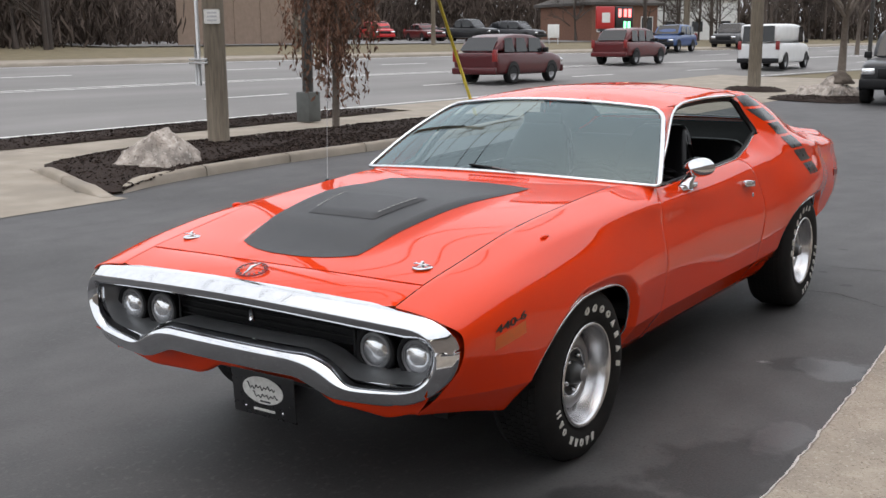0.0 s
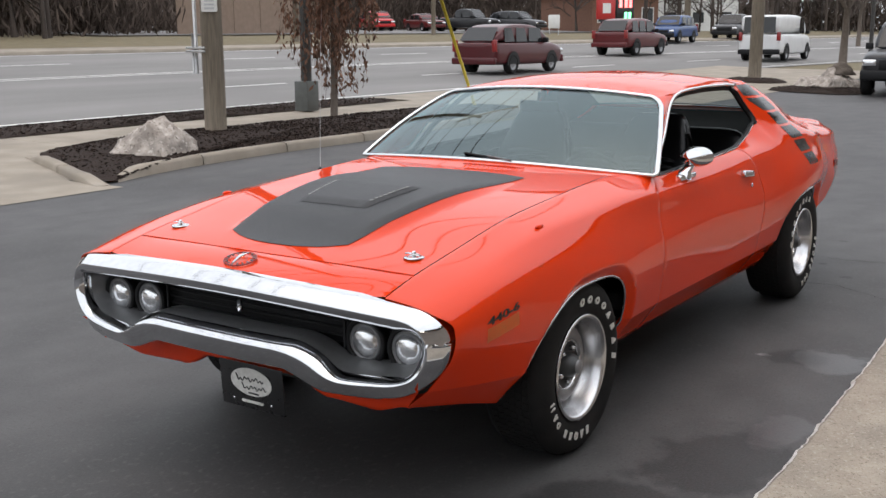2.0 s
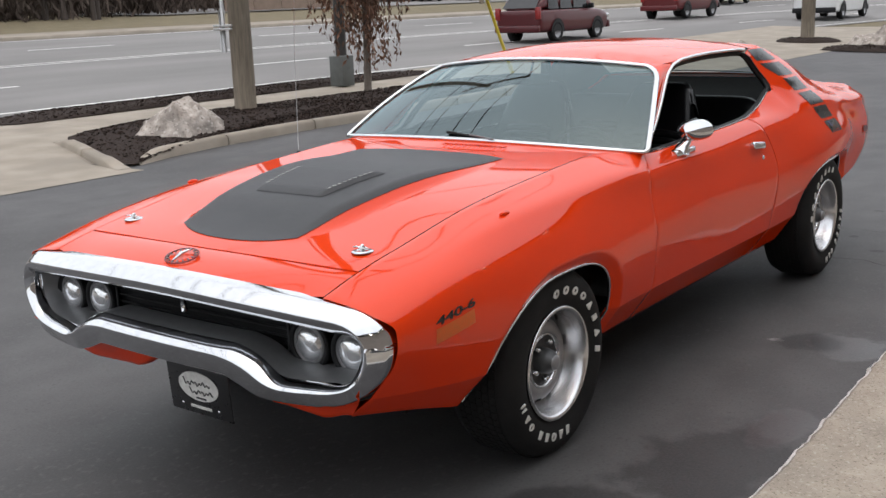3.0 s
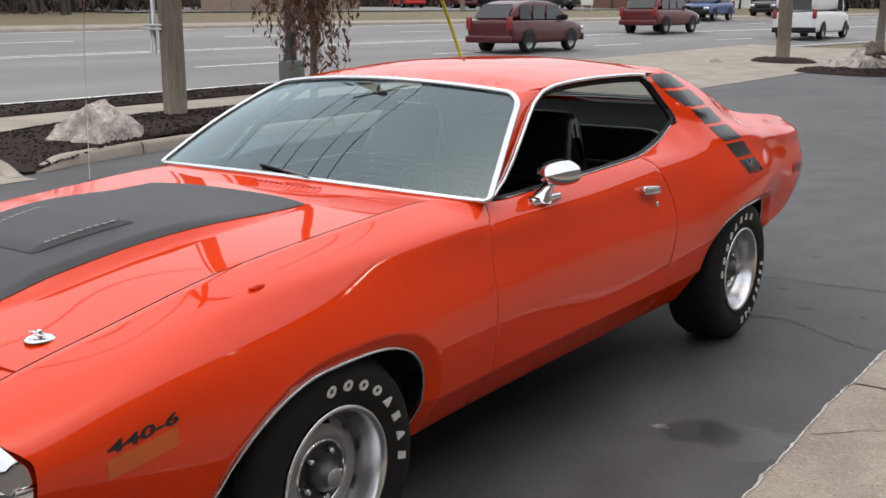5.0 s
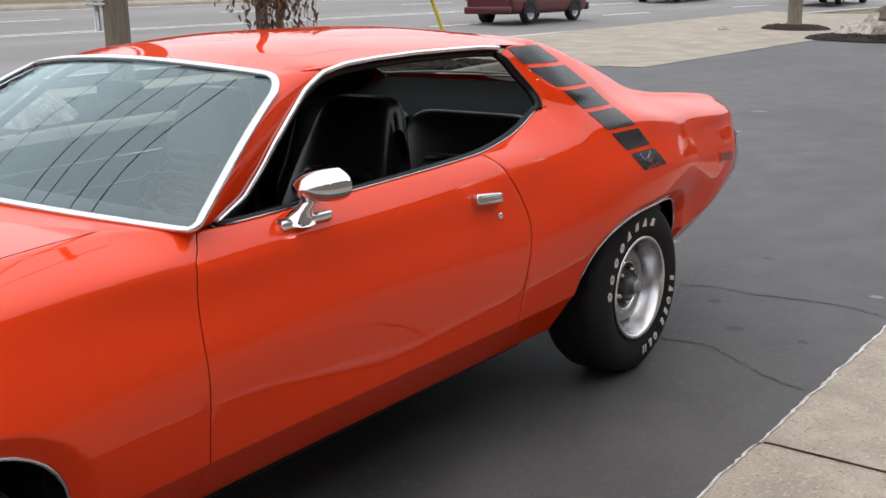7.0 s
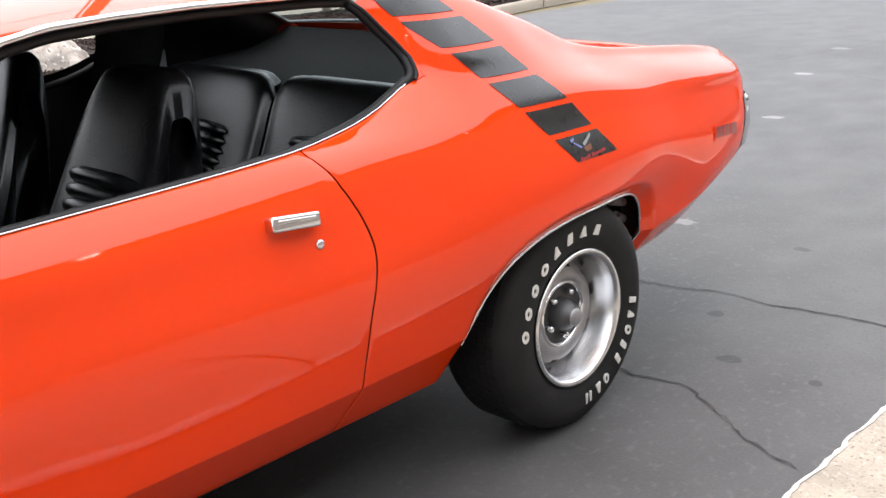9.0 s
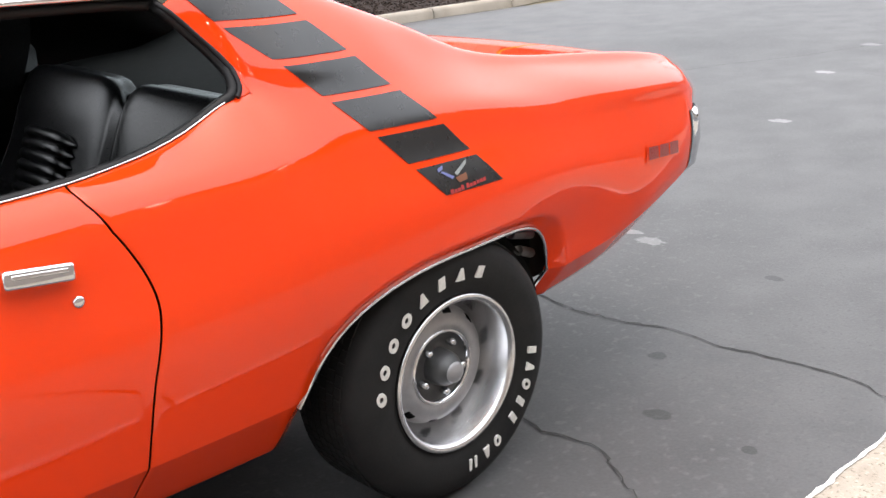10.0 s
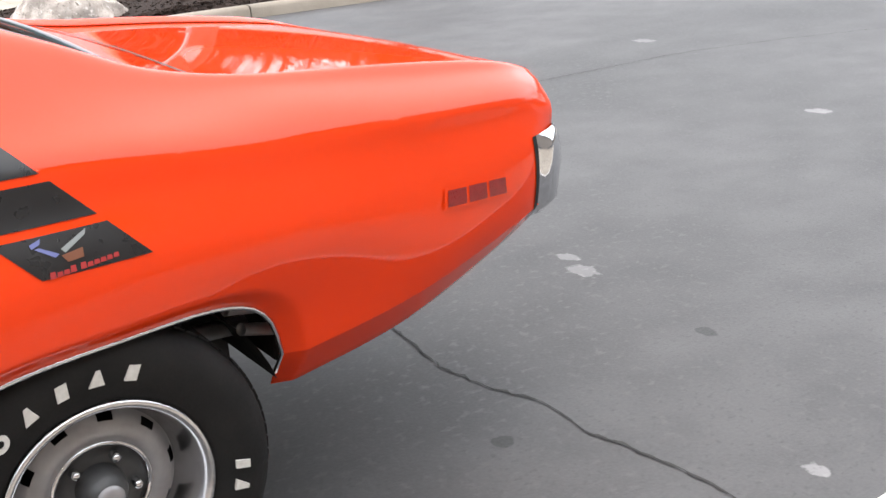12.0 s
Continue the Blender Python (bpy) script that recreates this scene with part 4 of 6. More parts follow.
# front fenders
NOSE = lambda z: -0.045 * smoothstep(0.70, 0.785, z) - 0.035 * (1 - smoothstep(0.48, 0.60, z))
stations = list(np.linspace(-0.885, -0.54, 14)) + list(np.linspace(-0.53, -0.47, 8)) + arch_stations(-0.045, 0.42, 0.455, 40) + list(np.linspace(0.414, 0.49, 9)) + list(np.linspace(0.51, 0.775, 11))
fender, ARCH_F = [], []
for y in stations:
    k = smoothstep(0.35, 0.775, y)
    kf = 1 - smoothstep(-0.885, -0.55, y)
    pts, lo = column(lambda z: y + k * (DOOR_FRONT(z) - 0.772 - 0.004) + kf * NOSE(z))
    fender.append(pts)
    if lo > 0:
        ARCH_F.append(pts[0])
ARCH_F += [p for p in column(lambda z: 0.4145)[0][::-1] if p[2] < ARCH_F[-1][2] - 0.005]
both_sides("front_fender", *grid(fender), PAINT, thick=0.004)

# doors
door = []
for u in np.linspace(0, 1, 46):
    pts, lo = column(lambda z: (1 - u) * (DOOR_FRONT(z) + 0.003) + u * (DOOR_REAR(z) - 0.003))
    door.append(pts)
DOORS = both_sides("door", *grid(door), PAINT, thick=0.004)

# quarter panels with the roof's sail panels
W_EDGE = pchip([2.34, 2.38, 2.42, 2.45, 2.475, 2.49], [1.295, 1.255, 1.21, 1.175, 1.135, 1.09])


def upper(y, rows=16):
    top = 9 + smoothstep(2.52, 2.68, y)
    lo = 7.0
    if y < 2.49:
        s = np.linspace(7, 10, 301)
        z = section(y, s)[1]
        lo = float(np.interp(W_EDGE(y), z, s))
    s = np.linspace(min(lo, top - 0.02), top, rows)
    x, z = section(y, s)
    return [(a, y, b) for a, b in zip(x, z)]


q1, q2, q3, ARCH_R = [], [], [], []
for u in np.linspace(0, 1, 30):
    pts, lo = column(lambda z: (1 - u) * (DOOR_REAR(z) + 0.003) + u * 2.49)
    q1.append(pts)
    if lo > 0:
        ARCH_R.append(pts[0])
q2 = [upper(y) for y in np.linspace(2.345, 2.49, 14)]
stations = [2.49] + [y for y in arch_stations(2.92, 0.445, 0.402, 40) if y > 2.495] + list(np.linspace(3.326, 3.40, 9)) + list(np.linspace(3.425, 4.2, 30))
for y in stations:
    pts, lo = column(lambda z: y)
    q3.append(pts + upper(y)[1:])
    if lo > 0:
        ARCH_R.append(pts[0])
both_sides("quarter_panel", *join(grid(q1), grid(q2), grid(q3)), PAINT, thick=0.004)
bm_list = [o for o in car.children if o.name.startswith("quarter_panel")]
for o in bm_list:
    bm = bmesh.new()
    bm.from_mesh(o.data)
    bmesh.ops.remove_doubles(bm, verts=bm.verts[:], dist=0.0015)
    bm.to_mesh(o.data)
    bm.free()

# bright wheel-opening mouldings
for name, pts in (("front_arch_moulding", ARCH_F), ("rear_arch_moulding", ARCH_R)):
    path = [(p[0] + 0.003, p[1], p[2]) for p in pts[::3]]
    both_sides(name, *tube(path, 0.0055, 6), STEEL, "thin bright wheel-opening moulding")

# inner wheel wells
for yc, zc, r in ((-0.045, 0.33, 0.40), (2.92, 0.36, 0.40)):
    P = [[(x, yc - r * math.cos(t) * 1.03, zc - 0.03 + r * math.sin(t) * 0.92) for x in (0.775, 0.6, 0.42)] for t in np.linspace(0.22, math.pi - 0.24, 24)]
    both_sides("wheel_well", *grid(P), UNDER)
    P = [[(0.42, yc - r * k * math.cos(t) * 1.03, zc - 0.03 + r * k * math.sin(t) * 0.92) for k in (0.0, 1.0)] for t in np.linspace(0.22, math.pi - 0.24, 24)]
    both_sides("wheel_well", *grid(P), UNDER)
for x, y0, y1, z0, z1 in ((0.70, 0.44, 2.44, 0.275, 0.34), (0.62, 0.42, 2.44, 0.19, 0.273), (0.50, -0.40, 0.415, 0.21, 0.36), (0.50, 2.445, 3.335, 0.22, 0.5), (0.735, 3.34, 3.62, 0.44, 0.62), (0.55, 3.625, 3.8, 0.45, 0.6), (0.73, 0.42, 0.5, 0.345, 0.75)):
    part("underbody", shape(*box(-x, x, y0, y1, z0, z1), False), UNDER, car)

# hood with its raised dome
XE = np.concatenate([np.linspace(0, 0.28, 9), np.linspace(0.295, 0.47, 14), np.linspace(0.5, 0.655, 7)])
XE = np.concatenate([-XE[:0:-1], XE])


BLACK_W = pchip([-0.645, -0.58, -0.50, -0.3, 0.0, 0.45], [.283, .298, .312, .337, .362, .380])


def dome_edge(y):
    return float(BLACK_W(max(y, -0.645))) + 0.012


def hood_z(x, y):
    e = float(LZ[7](y))
    a = abs(x) / 0.66
    z = e + (0.016 - 0.008 * smoothstep(0.0, 0.5, y)) * (1 - a ** 2.2)
    ramp = smoothstep(-0.70, -0.42, y) * (1 - smoothstep(-0.15, 0.46, y))
    return z + 0.040 * ramp * (1 - smoothstep(dome_edge(y) - 0.045, dome_edge(y) + 0.03, abs(x)))


HOOD_FRONT = lambda x: -0.80 + 0.03 * (abs(x) / 0.66) ** 2
HOOD_REAR = lambda x: 0.55 + 0.13 * (abs(x) / 0.66) ** 2
P = []
for i, v in enumerate([0.0, *np.linspace(0, 1, 64)]):
    row = []
    for x in XE:
        y = (1 - v) * (HOOD_FRONT(x) + 0.004) + v * HOOD_REAR(x)
        row.append((x, y, hood_z(x, y) - (0.02 if i == 0 else 0)))
    P.append(row)
crisp = part("hood", gridmesh(P, flip=True), PAINT, car).modifiers.new("crisp_edges", "EDGE_SPLIT")
crisp.split_angle = radians(50)
# black strip under the hood's front gap, standing for its shade
P = [[(x, HOOD_FRONT(x) + d, hood_z(x, HOOD_FRONT(x)) - 0.016) for d in (-0.02, 0.02)] for x in np.linspace(-0.655, 0.655, 21)]
part("hood_gap_seal", gridmesh(P), BLACK, car)

# black-out panel on the dome, and the scoop lid with its two rows of small marks


def on_hood(x, y, up):
    return (x, y, hood_z(x, y) + up)


P = []
for v in np.linspace(0, 1, 70):
    row = []
    for x in np.linspace(-1, 1, 51):
        y0, y1 = -0.722 + 0.074 * abs(x) ** 2.4, 0.475 - 0.05 * abs(x) ** 3
        y = y0 + (y1 - y0) * v
        row.append(on_hood(x * float(BLACK_W(max(y, -0.645))), y, 0.0025))
    P.append(row)
part("blackout_panel", gridmesh(P, flip=True), SATIN, car, "matt black panel painted on the hood dome")
P = []
for v in np.linspace(0, 1, 12):
    y = -0.40 + v * 0.30
    w = 0.165 + 0.045 * v
    k = 0.012 * smoothstep(0, 0.12, v) * (1 - smoothstep(0.9, 1.0, v))
    P.append([on_hood(x * w, y, 0.004 + k * (1 - smoothstep(0.9, 1.0, abs(x)))) for x in np.linspace(-1, 1, 25)])
lid = part("scoop_lid", gridmesh(P, flip=True), SATIN, car, "low raised matt black scoop lid")
for side in (1, -1):
    for i in range(9):
        y = -0.345 + i * 0.024
        x = side * (0.155 + 0.0036 * i)
        v, f = box(-0.002, 0.002, -0.009, 0.009, 0, 0.0012)
        z = hood_z(x, y) + 0.0165
        part("mark", shape([(a + x, b + y, c + z) for a, b, c in v], f, False), WHITE_RUBBER, lid)

# nose panel between hood and bumper
BUMP_Y = lambda x: -1.02 + 0.095 * (min(abs(x), 0.9) / 0.88) ** 2.4
P = []
for x in np.linspace(-0.655, 0.655, 41):
    y1, y0 = HOOD_FRONT(x) - 0.004, BUMP_Y(x) + 0.05
    z1, z0 = hood_z(x, y1), 0.797 - 0.024 * (abs(x) / 0.66) ** 2
    k = (abs(x) / 0.655) ** 5
    col = [(x, y1 + (y0 - y1) * t, (1 - k) * (z1 + (z0 - z1) * t ** 1.7) + k * float(LZ[7](y1 + (y0 - y1) * t))) for t in np.linspace(0, 1, 10)]
    P.append([(x, y1, z1 - 0.02)] + col)
crisp = part("nose_panel", gridmesh(P), PAINT, car).modifiers.new("crisp_edges", "EDGE_SPLIT")
crisp.split_angle = radians(50)
# cowl below the windscreen, with its vent slots
WS_BOT = lambda x: (x, 0.675 + 0.145 * (abs(x) / 0.80) ** 2.2, 1.008 - 0.036 * (abs(x) / 0.80) ** 2)
P = []
for x in np.linspace(-0.80, 0.80, 81):
    if abs(x) < 0.66:
        a = (x, HOOD_REAR(x) + 0.004, hood_z(x, HOOD_REAR(x)) - 0.004)
    else:
        ya = float(np.interp(abs(x), LX[7](np.linspace(0.69, 0.83, 30)), np.linspace(0.69, 0.83, 30)))
        a = (x, ya, float(LZ[7](ya)) - 0.002)
    b = WS_BOT(x)
    P.append([tuple(a[i] + (b[i] - a[i]) * t for i in range(3)) for t in (0, 0.33, 0.66, 1)])
part("cowl", gridmesh(P), PAINT, car)
cv = new("cowl_vent")
cv.parent = car
tagged(cv, "row of fine louvres in the cowl")
slot = shape(*box(-0.0022, 0.0022, -0.018, 0.018, -0.002, 0.002), False)
slot.materials.append(PAINT)
for i in range(13):
    x = -0.04 + i * 0.025
    y = 0.605 + 0.03 * (abs(x) / 0.66) ** 2
    s = part("louvre", slot, PAINT, cv)
    s.location = (x, y, (hood_z(x, HOOD_REAR(x)) + WS_BOT(x)[2]) / 2 + 0.001)

# roof, windscreen, rear window, deck
WS_TOP = lambda x: (x, 1.245 + 0.085 * (abs(x) / 0.62) ** 2.2, 1.318 - 0.043 * (abs(x) / 0.62) ** 2)
ROOF_XE = pchip([1.24, 1.33, 1.5, 1.9, 2.35, 2.50], [.625, .625, .607, .597, .595, .592])
ROOF_ZE = pchip([1.24, 1.33, 1.5, 1.9, 2.35, 2.50], [1.27, 1.275, 1.297, 1.309, 1.305, 1.297])
ROOF_ZC = pchip([1.24, 1.5, 1.8, 2.2, 2.45, 2.64], [1.32, 1.358, 1.375, 1.372, 1.356, 1.330])


def roof_pt(u, y):
    if y <= 2.45:
        xe, ze = float(ROOF_XE(y)), float(ROOF_ZE(y))
    else:
        e = upper(y)[-1]
        xe, ze = e[0], e[2]
    return (u * xe, y, ze + (float(ROOF_ZC(y)) - ze) * (1 - abs(u) ** 2.3))


P = []
for v in np.linspace(0, 1, 50):
    row = []
    for u in np.linspace(-1, 1, 45):
        y0 = WS_TOP(u * 0.625)[1] + 0.13 * max(0.0, (abs(u) - 0.86) / 0.14) ** 2
        row.append(roof_pt(u, y0 + v * (2.64 - y0)))
    P.append(row)
part("roof", gridmesh(P, flip=True), PAINT, car)
bow = lambda t: 0.026 * math.sin(math.pi * t)


def round_in(t):
    """Half width of the glass: rounded at the corners."""
    a, b = max(0.0, (t - 0.84) / 0.16), max(0.0, (0.05 - t) / 0.05)
    return 1 + 0.012 * math.sin(math.pi * t) - 0.090 * (1 - math.sqrt(max(0.0, 1 - a * a))) - 0.018 * (1 - math.sqrt(max(0.0, 1 - b * b)))


def screen_pt(u, t):
    a, b = Vector(WS_BOT(u * 0.812)), Vector(WS_TOP(u * 0.612))
    p = a.lerp(b, t)
    return (p.x, p.y - bow(t) * 0.45, p.z + bow(t) * 0.55)


T_ROWS = np.concatenate([np.linspace(0, 0.1, 7), np.linspace(0.15, 0.8, 14), 1 - 0.2 * (1 - np.sin(np.linspace(0.1, 1, 10) * math.pi / 2))])
P = [[screen_pt(u * round_in(t), t) for u in np.linspace(-1, 1, 41)] for t in T_ROWS]
n = len(T_ROWS)
screen = part("windscreen", gridmesh(P, flip=True), WINDSCREEN, car, "laminated tinted windscreen reflecting the sky")
loop = [P[0][i] for i in range(0, 41)] + [P[i][40] for i in range(1, n)] + [P[n - 1][i] for i in range(39, -1, -1)] + [P[i][0] for i in range(n - 2, 0, -1)]
screen_side = [P[i][40] for i in range(n)]
part("windscreen_trim", shape(*tube([(x, y - 0.004, z + 0.004) for x, y, z in loop], 0.0122, 8, closed=True, flat=0.75)), STEEL, car, "bright metal windscreen surround")
P = []
for t in np.linspace(0, 1, 16):
    y = 2.645 + t * 0.47
    e = section(y, np.array([10.0]))
    xe, ze = float(e[0][0]) - 0.004, float(e[1][0])
    P.append([(u * xe, y, ze + (0.02 + 0.012 * (1 - t)) * (1 - u * u)) for u in np.linspace(-1, 1, 25)])
part("rear_window", gridmesh(P, flip=True), REAR_GLASS, car)
loop = P[0] + [r[-1] for r in P[1:]] + P[-1][-2::-1] + [r[0] for r in P[-2:0:-1]]
part("rear_window_trim", shape(*tube(loop, 0.006, 6, closed=True)), ARGENT, car, "thin dull rear window trim")
P = []
for y in np.linspace(3.12, 3.286, 8):
    e = section(y, np.array([10.0]))
    xe, ze = float(e[0][0]) - 0.003, float(e[1][0]) - 0.002
    P.append([(u * xe, y, ze + 0.014 * (1 - u * u)) for u in np.linspace(-1, 1, 31)])
part("rear_deck_panel", gridmesh(P, flip=True), PAINT, car, "orange panel between rear window and deck lid")
# shade of the deck lid gap, drawn as a black strip on top
e = section(3.29, np.array([10.0]))
P = [[(u * (float(e[0][0]) - 0.004), y, float(section(y, np.array([10.0]))[1][0]) + 0.001 + 0.0135 * (1 - u * u)) for u in np.linspace(-1, 1, 21)] for y in (3.284, 3.297)]
part("deck_gap_seal", gridmesh(P, flip=True), BLACK, car)
P = []
for t in np.linspace(0, 1, 30):
    y = 3.293 + t * 0.907
    e = section(y, np.array([10.0]))
    xe, ze = float(e[0][0]) - 0.003, float(e[1][0]) - 0.004
    P.append([(u * xe, y, ze + 0.012 * (1 - u * u)) for u in np.linspace(-1, 1, 31)])
part("deck_lid", gridmesh(P, flip=True), PAINT, car)
ends = [p for p in q3[-1]]
P = [[(p[0] * k, p[1] + 0.012 * (1 - k * k), p[2]) for k in np.linspace(1, -1, 15)] for p in ends]
part("tail_panel", gridmesh(P), PAINT, car)

# front pillars and drip rails
DRIP = [(.742, .93, .965), (.715, 1.0, .982), (.695, 1.069, 1.003), (.686, 1.14, 1.062), (.672, 1.21, 1.125), (.645, 1.30, 1.188), (.624, 1.38, 1.245),
        (.612, 1.46, 1.282), (.605, 1.56, 1.299), (.600, 1.70, 1.306), (.597, 1.9, 1.310), (.596, 2.1, 1.308), (.596, 2.25, 1.305), (.598, 2.345, 1.298)]


def along(pts, t):
    L = np.concatenate([[0], np.cumsum([math.dist(a, b) for a, b in zip(pts[:-1], pts[1:])])])
    return tuple(float(np.interp(t * L[-1], L, [p[i] for p in pts])) for i in range(3))


P = []
for t in np.linspace(0, 1, 24):
    a = Vector(along(screen_side, t))
    b = Vector(along(DRIP[:8], t))
    P.append([tuple(a.lerp(b, k) + Vector((0.006, -0.004, 0.002)) * math.sin(math.pi * k)) for k in np.linspace(0, 1, 6)])
v, f = grid(P)
both_sides("front_pillar", v, f, PAINT, thick=0.004)
edge = []
for u in np.linspace(0.84, 1, 12):
    edge.append(roof_pt(u, WS_TOP(u * 0.625)[1] + 0.13 * max(0.0, (u - 0.86) / 0.14) ** 2))
top_row = [along(P[-1], t) for t in np.linspace(0, 1, 12)]
C = [[tuple(Vector(a).lerp(Vector(b), k) + Vector((0, -0.002, -0.001))) for k in (0, 0.5, 1)] for a, b in zip(edge, top_row)]
both_sides("roof_corner", *grid(C), PAINT)
P = [[roof_pt(1.0, y), tuple(Vector(roof_pt(1.0, y)).lerp(Vector(along(DRIP[7:], (y - 1.46) / 0.885)), 0.6) + Vector((0.006, 0, 0.0))), along(DRIP[7:], (y - 1.46) / 0.885)] for y in np.linspace(1.46, 2.345, 30)]
both_sides("roof_rail", *grid(P), PAINT)
rail = [along(DRIP, t) for t in np.linspace(0, 1, 60)]
both_sides("drip_rail", *tube([(p[0] + 0.008, p[1], p[2] - 0.003) for p in rail], 0.0088, 8), STEEL, "bright drip rail over the open side window")
inner = [(p[0] - 0.02, p[1] + 0.012, p[2] - 0.022) for p in rail]
wr = [(float(np.interp(float(W_EDGE(y)), *[section(y, np.linspace(7, 10, 60))[i] for i in (1, 0)])), y, float(W_EDGE(y))) for y in np.linspace(2.345, 2.49, 10)]
sill = [(float(LX[7](y)), y, float(LZ[7](y))) for y in np.linspace(2.485, 0.95, 40)]
# painted web that rounds the window's lower rear corner
low = [p for p in sill if p[1] >= 2.425][::-1]
high = [p for p in wr if p[2] <= 1.155][::-1]
bound = [along(low + high, t) for t in np.linspace(0, 1, 16)]
turn_pt = Vector(low[-1]).lerp((Vector(low[0]) + Vector(high[-1])) / 2, 0.10)
arc = [tuple(Vector(low[0]).lerp(turn_pt, t).lerp(turn_pt.lerp(Vector(high[-1]), t), t)) for t in np.linspace(0, 1, 16)]
web = [[tuple(Vector(a).lerp(Vector(b), k) + Vector((0.0006, 0, 0))) for k in (0, 0.35, 0.7, 1.0)] for a, b in zip(bound, arc)]
both_sides("window_corner", *grid(web), PAINT, thick=0.004)
wr = [p for p in wr if p[2] > 1.155] + arc[::-1]
sill = [p for p in sill if p[1] < 2.425]
seal = inner + [(p[0] - 0.012, p[1] - 0.008, p[2]) for p in wr[1:]] + [(p[0] - 0.016, p[1], p[2] - 0.002) for p in sill]
both_sides("window_seal", *tube(seal, 0.014, 6, closed=True), BLACK, "black rubber window seal")
both_sides("sill_moulding", *tube([(p[0] - 0.002, p[1], p[2] + 0.003) for p in arc[::-1] + sill], 0.0022, 6), STEEL, "bright window-sill moulding")
both_sides("rear_edge_moulding", *tube([(p[0] + 0.004, p[1] - 0.003, p[2]) for p in wr[:-3]], 0.006, 6), BLACK)

# loop bumper, grille and lamps
N = 260


def bumper_loop(w, ztop, zend, zlow, zmid, xm0, xm1, rc, rb):
    """Outline of the loop: flat top, round ends, a raised middle below."""
    half = []
    for x in np.linspace(0, w - rc, 20):
        half.append((x, ztop + (zend - ztop) * (x / (w - rc)) ** 2))
    for a in np.linspace(0.08, 1, 12) * math.pi / 2:
        half.append((w - rc + rc * math.sin(a), zend - rc * (1 - math.cos(a))))
    zl = zlow + 0.012
    for z in np.linspace(zend - rc, zl + rb, 8)[1:-1]:
        half.append((w, z))
    for a in np.linspace(0, 1, 12) * math.pi / 2:
        half.append((w - rb + rb * math.cos(a), zl + rb - rb * math.sin(a)))
    for x in np.linspace(w - rb, 0, 60)[1:-1]:
        k = float(np.mean(np.clip((x + np.linspace(-0.022, 0.022, 7) - xm0) / (xm1 - xm0), 0, 1)))
        half.append((x, zmid + (zlow + 0.012 * smoothstep(xm1, w, x) - zmid) * k))
    left = [(-x, z) for x, z in half[:0:-1]]
    return half + [(0.0, zmid)] + left


outer = bumper_loop(0.884, 0.802, 0.766, 0.459, 0.512, 0.31, 0.45, 0.115, 0.20)
innerl = bumper_loop(0.808, 0.736, 0.698, 0.523, 0.607, 0.39, 0.50, 0.05, 0.10)


def even(loop, n=N):
    pts = [(x, 0, z) for x, z in loop] + [(loop[0][0], 0, loop[0][1])]
    return [along(pts, i / n) for i in range(n)]


def matched(loop, ref):
    """Points of a loop facing those of another, by angle about the middle of each half."""
    pts = [(x, z) for x, _, z in even(loop, 900)]
    out = []
    for x, _, z in ref:
        best = min(pts, key=lambda p: (p[0] * 1.12 - x) ** 2 * 0.7 + (p[1] - z) ** 2 * 0.6)
        out.append(best)
    xs, zs = np.array([p[0] for p in out]), np.array([p[1] for p in out])
    for _ in range(3):
        xs, zs = (np.roll(xs, 1) + 2 * xs + np.roll(xs, -1)) / 4, (np.roll(zs, 1) + 2 * zs + np.roll(zs, -1)) / 4
    return list(zip(xs, zs))


ref = even(outer)
match = matched(innerl, ref)
P, B, K = [], [], []
for (xo, _, zo), (xi, zi) in zip(ref, match):
    yo, yi = BUMP_Y(xo), BUMP_Y(xi)
    back = 0.06 + 0.035 * (abs(xo) / 0.89) ** 6
    w = max(-1.0, min(1.0, (zi - zo) / 0.055))
    kr = 0.54 + (0.15 if w > 0 else 0.05) * w
    do, di = -0.003 - 0.017 * w, -0.007 + 0.018 * w
    row = []
    for k, d in ((-0.02, back), (0.0, do + 0.018), (0.03, do + 0.006), (0.09, do), (kr - 0.06, -0.028), (kr, -0.0315), (kr + 0.06, -0.030), (0.93, di), (0.97, di + 0.008), (1.0, 0.03), (0.98, 0.06)):
        row.append((xo + (xi - xo) * k, yo + (yi - yo) * k + d, zo + (zi - zo) * k))
    P.append(row)
    cx, cz = xi * 0.95, 0.63 + (zi - 0.63) * 0.80
    B.append([(xi, yi + 0.03, zi), (xi * 0.985, yi + 0.05, zi + (0.63 - zi) * 0.06), (cx, yi + 0.10, cz), (cx * 0.99, yi + 0.13, cz)])
bumper = part("front_bumper", gridmesh(P, close_u=True), CHROME, car, "chromed loop bumper framing the grille")
part("grille_surround", gridmesh(B, close_u=True), ARGENT, car, "dark silver surround inside the bumper")
grille = new("grille")
grille.parent = car
tagged(grille, "deep black grille")
P = [[(x, -0.835 + 0.03 * abs(x) ** 2, z) for z in (0.48, 0.62, 0.76)] for x in np.linspace(-0.80, 0.80, 25)]
part("grille_backing", gridmesh(P, flip=True), BLACK, grille)
for i in range(7):
    z = 0.575 + i * 0.026
    path = [(x, -0.85 + 0.03 * x * x, z) for x in np.linspace(-0.43, 0.43, 13)]
    part("grille_bar", shape(*tube(path, 0.004, 6)), BLACK, grille)
for x in (-0.43, 0.43):
    part("grille_divider", shape(*tube([(x, -0.855, 0.56), (x, -0.855, 0.735)], 0.006, 6)), BLACK, grille)
emblem = part("grille_emblem", shape(*tube([(0, -0.905, 0.64), (0, -0.91, 0.685)], lambda t: 0.008 + 0.006 * abs(t - 0.5), 8)), CHROME, grille, "small bright grille emblem")
